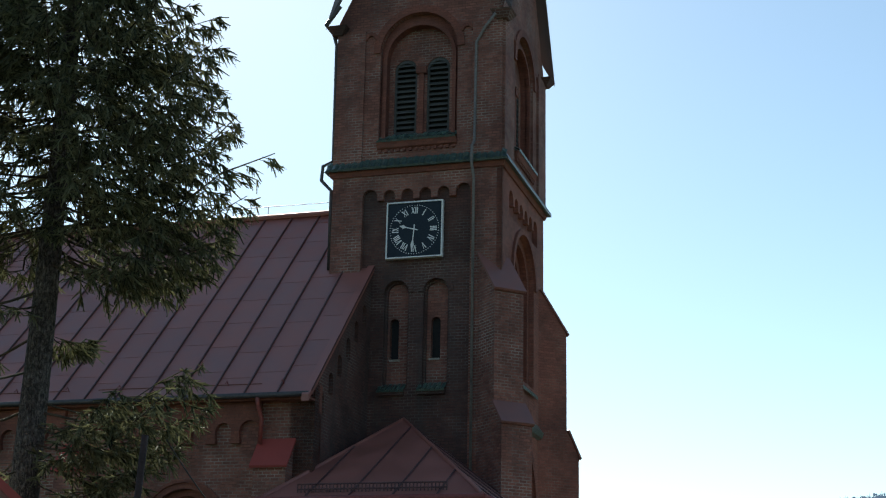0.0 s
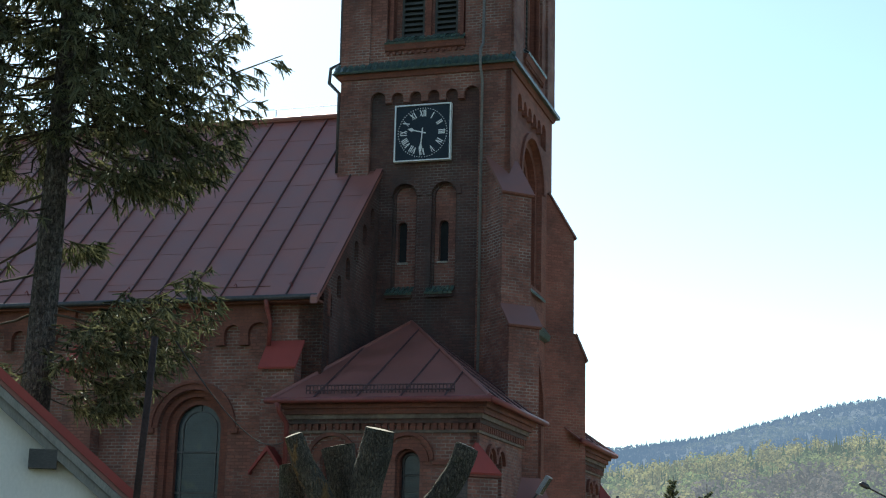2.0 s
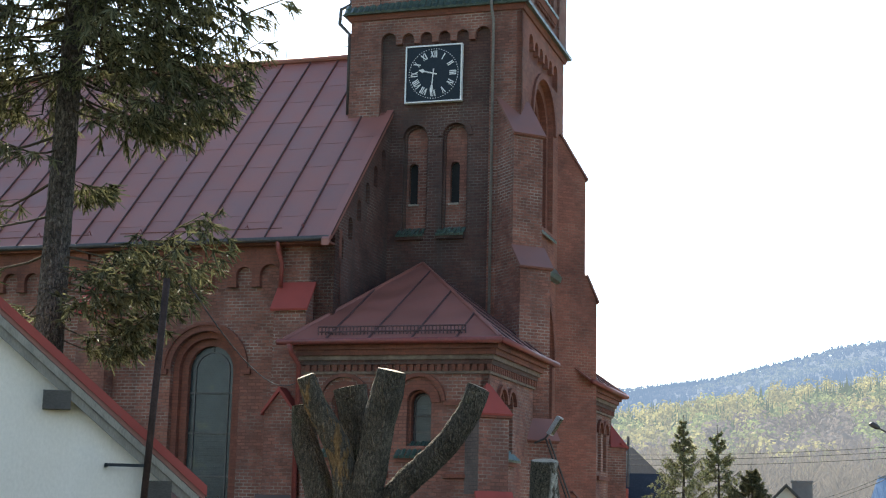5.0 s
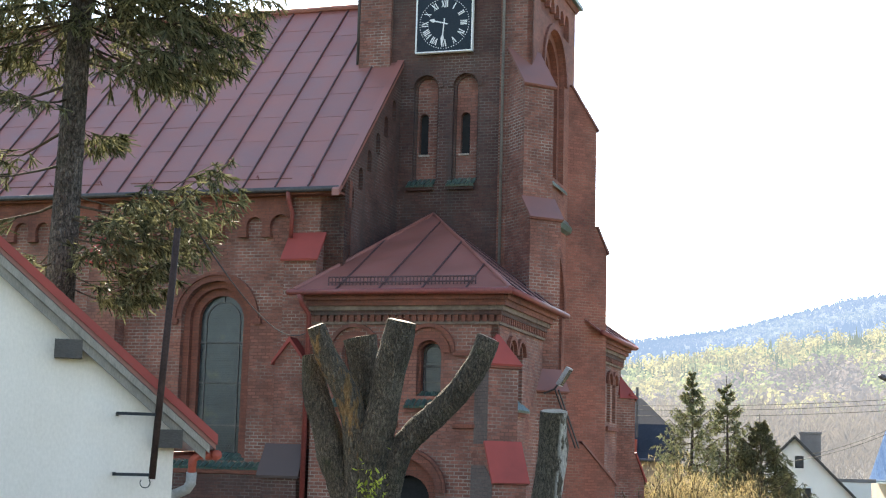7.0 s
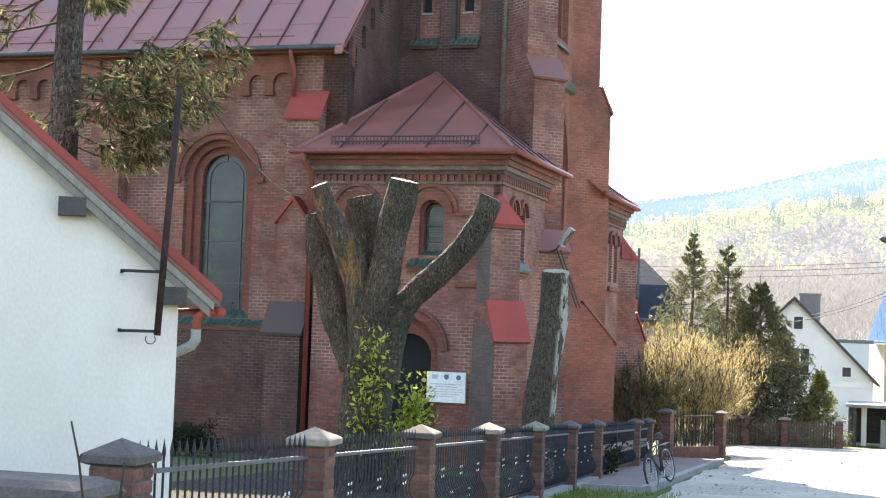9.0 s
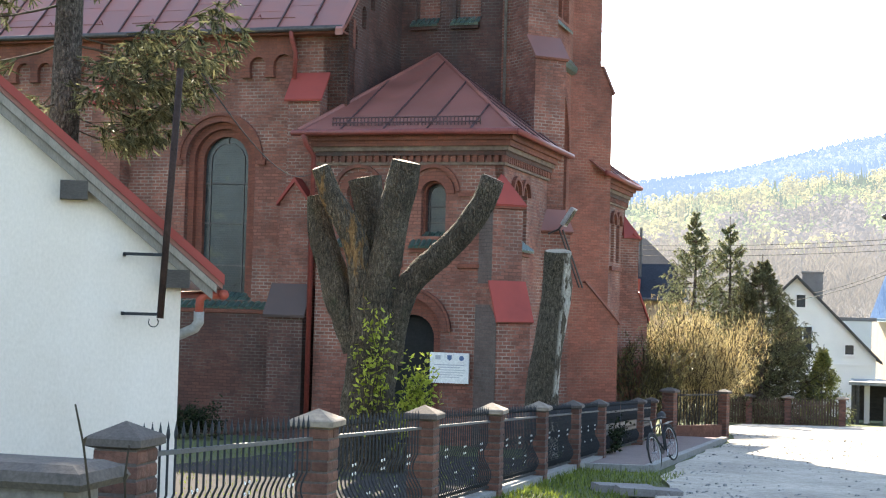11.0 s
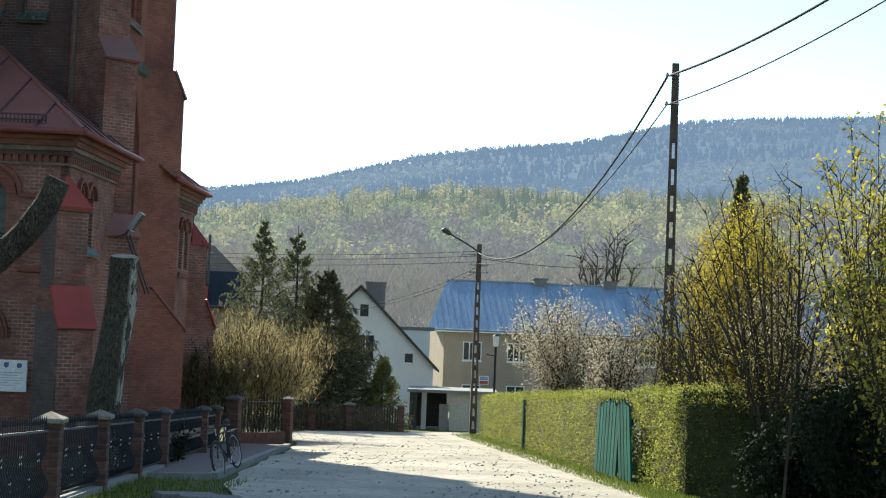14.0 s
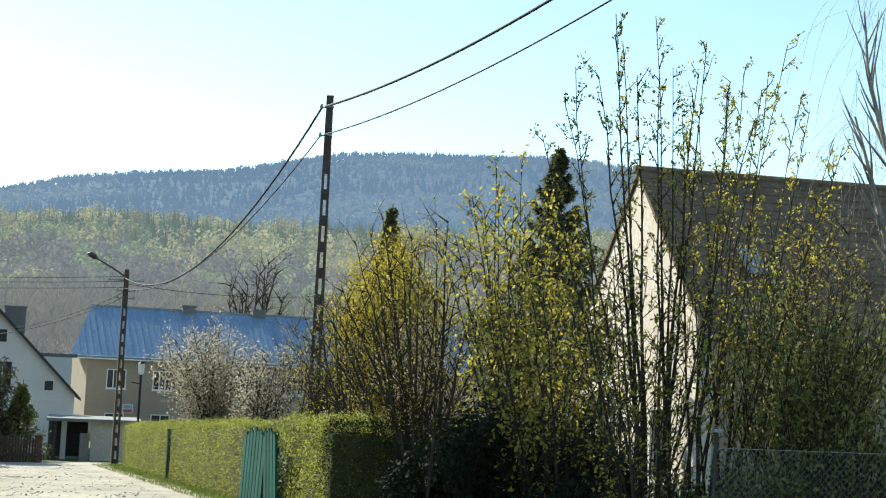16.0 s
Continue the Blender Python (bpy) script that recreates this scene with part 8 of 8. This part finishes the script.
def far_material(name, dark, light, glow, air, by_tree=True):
    """Far woods and their floor, with the haze of the air painted in as a bluish emission."""
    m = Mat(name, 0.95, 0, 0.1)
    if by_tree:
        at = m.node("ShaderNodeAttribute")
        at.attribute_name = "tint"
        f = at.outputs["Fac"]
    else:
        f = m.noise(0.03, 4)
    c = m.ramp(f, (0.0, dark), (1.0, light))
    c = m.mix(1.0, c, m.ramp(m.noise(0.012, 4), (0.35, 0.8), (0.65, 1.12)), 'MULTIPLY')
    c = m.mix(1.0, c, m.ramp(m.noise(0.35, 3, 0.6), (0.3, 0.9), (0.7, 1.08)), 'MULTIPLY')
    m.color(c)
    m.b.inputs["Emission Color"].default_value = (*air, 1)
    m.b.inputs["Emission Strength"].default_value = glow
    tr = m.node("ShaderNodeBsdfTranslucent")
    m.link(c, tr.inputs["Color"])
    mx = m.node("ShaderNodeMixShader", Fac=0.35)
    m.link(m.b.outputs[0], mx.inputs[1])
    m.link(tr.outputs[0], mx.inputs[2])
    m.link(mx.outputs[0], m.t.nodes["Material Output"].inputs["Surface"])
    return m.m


# haze colours that the far materials emit; the glow number sets how much
HAZE_AIR, HAZE_AIR_FAR = (0.60, 0.67, 0.80), (0.35, 0.52, 0.84)
FAR_LEAF = [far_material(n, a, b, 0.205, HAZE_AIR) for n, a, b in (
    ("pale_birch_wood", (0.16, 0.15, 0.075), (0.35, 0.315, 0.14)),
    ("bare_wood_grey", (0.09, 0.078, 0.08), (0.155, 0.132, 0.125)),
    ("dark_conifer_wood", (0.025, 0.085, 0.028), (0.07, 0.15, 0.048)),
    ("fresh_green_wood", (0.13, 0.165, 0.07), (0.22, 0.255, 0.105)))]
FAR_CLOSE = [far_material(n, a, b, 0.13, HAZE_AIR) for n, a, b in (
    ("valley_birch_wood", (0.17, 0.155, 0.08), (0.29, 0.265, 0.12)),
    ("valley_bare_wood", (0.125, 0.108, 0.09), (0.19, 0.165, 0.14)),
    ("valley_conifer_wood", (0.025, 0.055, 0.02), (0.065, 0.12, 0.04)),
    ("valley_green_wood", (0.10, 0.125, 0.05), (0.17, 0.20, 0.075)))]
RIDGE_MATS = [far_material("ridge_conifer_wood", (0.017, 0.025, 0.023), (0.024, 0.032, 0.028), 0.42, HAZE_AIR_FAR), far_material("ridge_bare_wood", (0.034, 0.035, 0.035), (0.048, 0.047, 0.045), 0.42, HAZE_AIR_FAR), far_material("ridge_pale_wood", (0.075, 0.072, 0.042), (0.115, 0.105, 0.06), 0.42, HAZE_AIR_FAR)]


def cone_tris(x, y, z, h, r, rng, sides=5, tiers=2):
    v, f = [], []
    for k in range(tiers):
        z0 = z + h * (0.12 + 0.42 * k / max(1, tiers - 1) if tiers > 1 else 0.1)
        rr = r * (1 - 0.42 * k)
        b = len(v)
        a0 = rng.uniform(0, 6.28)
        for i in range(sides):
            a = a0 + 6.2832 * i / sides
            q = rr * rng.uniform(0.75, 1.2)
            v.append((x + q * math.cos(a), y + q * math.sin(a), z0))
        v.append((x, y, z + h * (1 if k == tiers - 1 else 0.75)))
        f += [(b + i, b + (i + 1) % sides, b + sides) for i in range(sides)]
    return v, f


def tree_mesh(name, spots, material, label, cone, tufts_per, blade, upright=0.0):
    """Many far trees in one mesh: cones with ragged skirts, or crowns of small clumps."""
    rng = np.random.default_rng(len(spots))
    if cone:
        V, Fc = [], []
        for x, y, z, h in spots:
            v, f = cone_tris(x, y, z, h, h * rng.uniform(0.19, 0.27), rng, 6, 3)
            b = len(V)
            V += v
            Fc += [tuple(i + b for i in t) for t in f]
        s = Shape()
        s.v, s.f = V, Fc
        ob = put(name, s, material, None, label, category="forest", kind="stuff", uv=False, normals=False)
        at = ob.data.attributes.new("tint", 'FLOAT', 'FACE')
        per = len(Fc) // len(spots)
        at.data.foreach_set("value", np.repeat(rng.uniform(0, 1, len(spots)), per).astype(np.float32))
        return ob
    P = np.array(spots, np.float32)
    n = len(P)
    lobes = 5
    off = rng.normal(0, 1, (n, lobes, 3))
    off /= np.linalg.norm(off, axis=2, keepdims=True)
    off *= np.array([0.20, 0.20, 0.22])
    tint = np.repeat(rng.uniform(0, 1, n), tufts_per)
    P = np.repeat(P, tufts_per, 0)
    m = len(P)
    pick = off[np.repeat(np.arange(n), tufts_per), rng.integers(0, lobes, m)]
    d = rng.normal(size=(m, 3))
    d /= np.linalg.norm(d, axis=1, keepdims=True)
    h = P[:, 3:4]
    c = P[:, :3] + np.array([0, 0, 0.58], np.float32) * h + pick * h + d * h * np.array([0.19, 0.19, 0.24]) * rng.uniform(0.8, 1.0, (m, 1))
    face = d + rng.normal(0, 0.12, (m, 3))
    w = np.cross(face, rng.normal(size=(m, 3)))
    w /= np.linalg.norm(w, axis=1, keepdims=True) + 1e-9
    if upright:
        w = w * 0.45 + np.array([0, 0, upright]) + d * np.array([0.5, 0.5, 0.0])
        w /= np.linalg.norm(w, axis=1, keepdims=True)
    s = np.cross(face, w)
    s /= np.linalg.norm(s, axis=1, keepdims=True) + 1e-9
    k = blade * h * rng.uniform(0.6, 1.3, (m, 1))
    ob = quads(name, c.astype(np.float32), (w * k).astype(np.float32), (s * k * (0.09 if upright else 0.8)).astype(np.float32), material, None, "stuff")
    at = ob.data.attributes.new("tint", 'FLOAT', 'FACE')
    at.data.foreach_set("value", np.clip(tint + rng.normal(0, 0.05, m), 0, 1).astype(np.float32))
    return tagged(ob, label, "forest")


rng = np.random.default_rng(99)
near = [[], [], [], []]
tries = 0
while sum(map(len, near)) < 3900 and tries < 60000:
    tries += 1
    az = rng.uniform(2, 47)
    d = 150 + 600 * rng.uniform() ** 0.75
    x, y = polar(az, d)
    z = land_z(x, y)
    el = math.degrees(math.atan2(z, d))
    big = noise.noise(Vector((x / 70, y / 70, 5)))
    fine = noise.noise(Vector((x / 22, y / 22, 9)))
    if d > 455 + 50 * big:
        kind = 2 if big + fine * 0.8 > -0.20 else (3 if fine > 0 else 0)
    elif d > 290:
        kind = 0 if big + 0.8 * fine > 0.12 else (1 if fine > -0.2 else 3)
    else:
        kind = 1 if big + 0.6 * fine > -0.45 else (3 if fine < -0.35 else 0)
    h = rng.uniform(8, 12.5) if kind == 2 else rng.uniform(9, 14.5)
    near[kind].append((x, y, z - 0.5, h))
names = ("birch_wood", "bare_wood", "spruce_wood", "green_wood")
labels = ("pale yellow-green budding wood on the slope", "grey leafless wood on the lower slope", "dark green spruce plantation on the slope", "fresh green wood on the slope")
close_by = [[p for p in kind if math.hypot(p[0], p[1]) < 290] for kind in near]
near = [[p for p in kind if math.hypot(p[0], p[1]) >= 290] for kind in near]
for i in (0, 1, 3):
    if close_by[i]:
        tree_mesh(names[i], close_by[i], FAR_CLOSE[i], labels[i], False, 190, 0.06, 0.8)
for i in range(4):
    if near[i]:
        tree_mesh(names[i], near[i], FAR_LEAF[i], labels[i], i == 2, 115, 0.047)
ridge = [[], [], []]
for _ in range(12000):
    az = rng.uniform(1, 48)
    d = 740 + 1880 * rng.uniform() ** 0.8
    x, y = polar(az, d)
    big = noise.noise(Vector((x / 260, y / 260, 2))) + 0.6 * noise.noise(Vector((x / 80, y / 80, 4)))
    kind = 0 if big > -0.02 or d > 2380 else (1 if big > -0.34 else 2)
    ridge[kind].append((x, y, land_z(x, y) - 1, rng.uniform(9, 15) * (0.8 if kind else 1)))
for az in np.arange(0.5, 48, 0.055):
    x, y = polar(az + rng.uniform(-0.03, 0.03), 2590 + rng.uniform(-12, 12))
    ridge[0].append((x, y, land_z(x, y) - 2, rng.uniform(7, 15)))
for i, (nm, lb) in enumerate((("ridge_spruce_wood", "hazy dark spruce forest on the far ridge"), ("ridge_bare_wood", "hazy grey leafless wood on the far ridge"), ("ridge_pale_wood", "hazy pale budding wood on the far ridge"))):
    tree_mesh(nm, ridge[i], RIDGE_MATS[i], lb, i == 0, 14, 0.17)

# the far part of the ground has the same haze painted into its emission
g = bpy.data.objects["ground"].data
g.materials.append(far_material("wood_floor", (0.11, 0.095, 0.075), (0.15, 0.13, 0.10), 0.21, HAZE_AIR, False))
g.materials.append(far_material("ridge_floor", (0.02, 0.025, 0.024), (0.03, 0.032, 0.03), 0.42, HAZE_AIR_FAR, False))
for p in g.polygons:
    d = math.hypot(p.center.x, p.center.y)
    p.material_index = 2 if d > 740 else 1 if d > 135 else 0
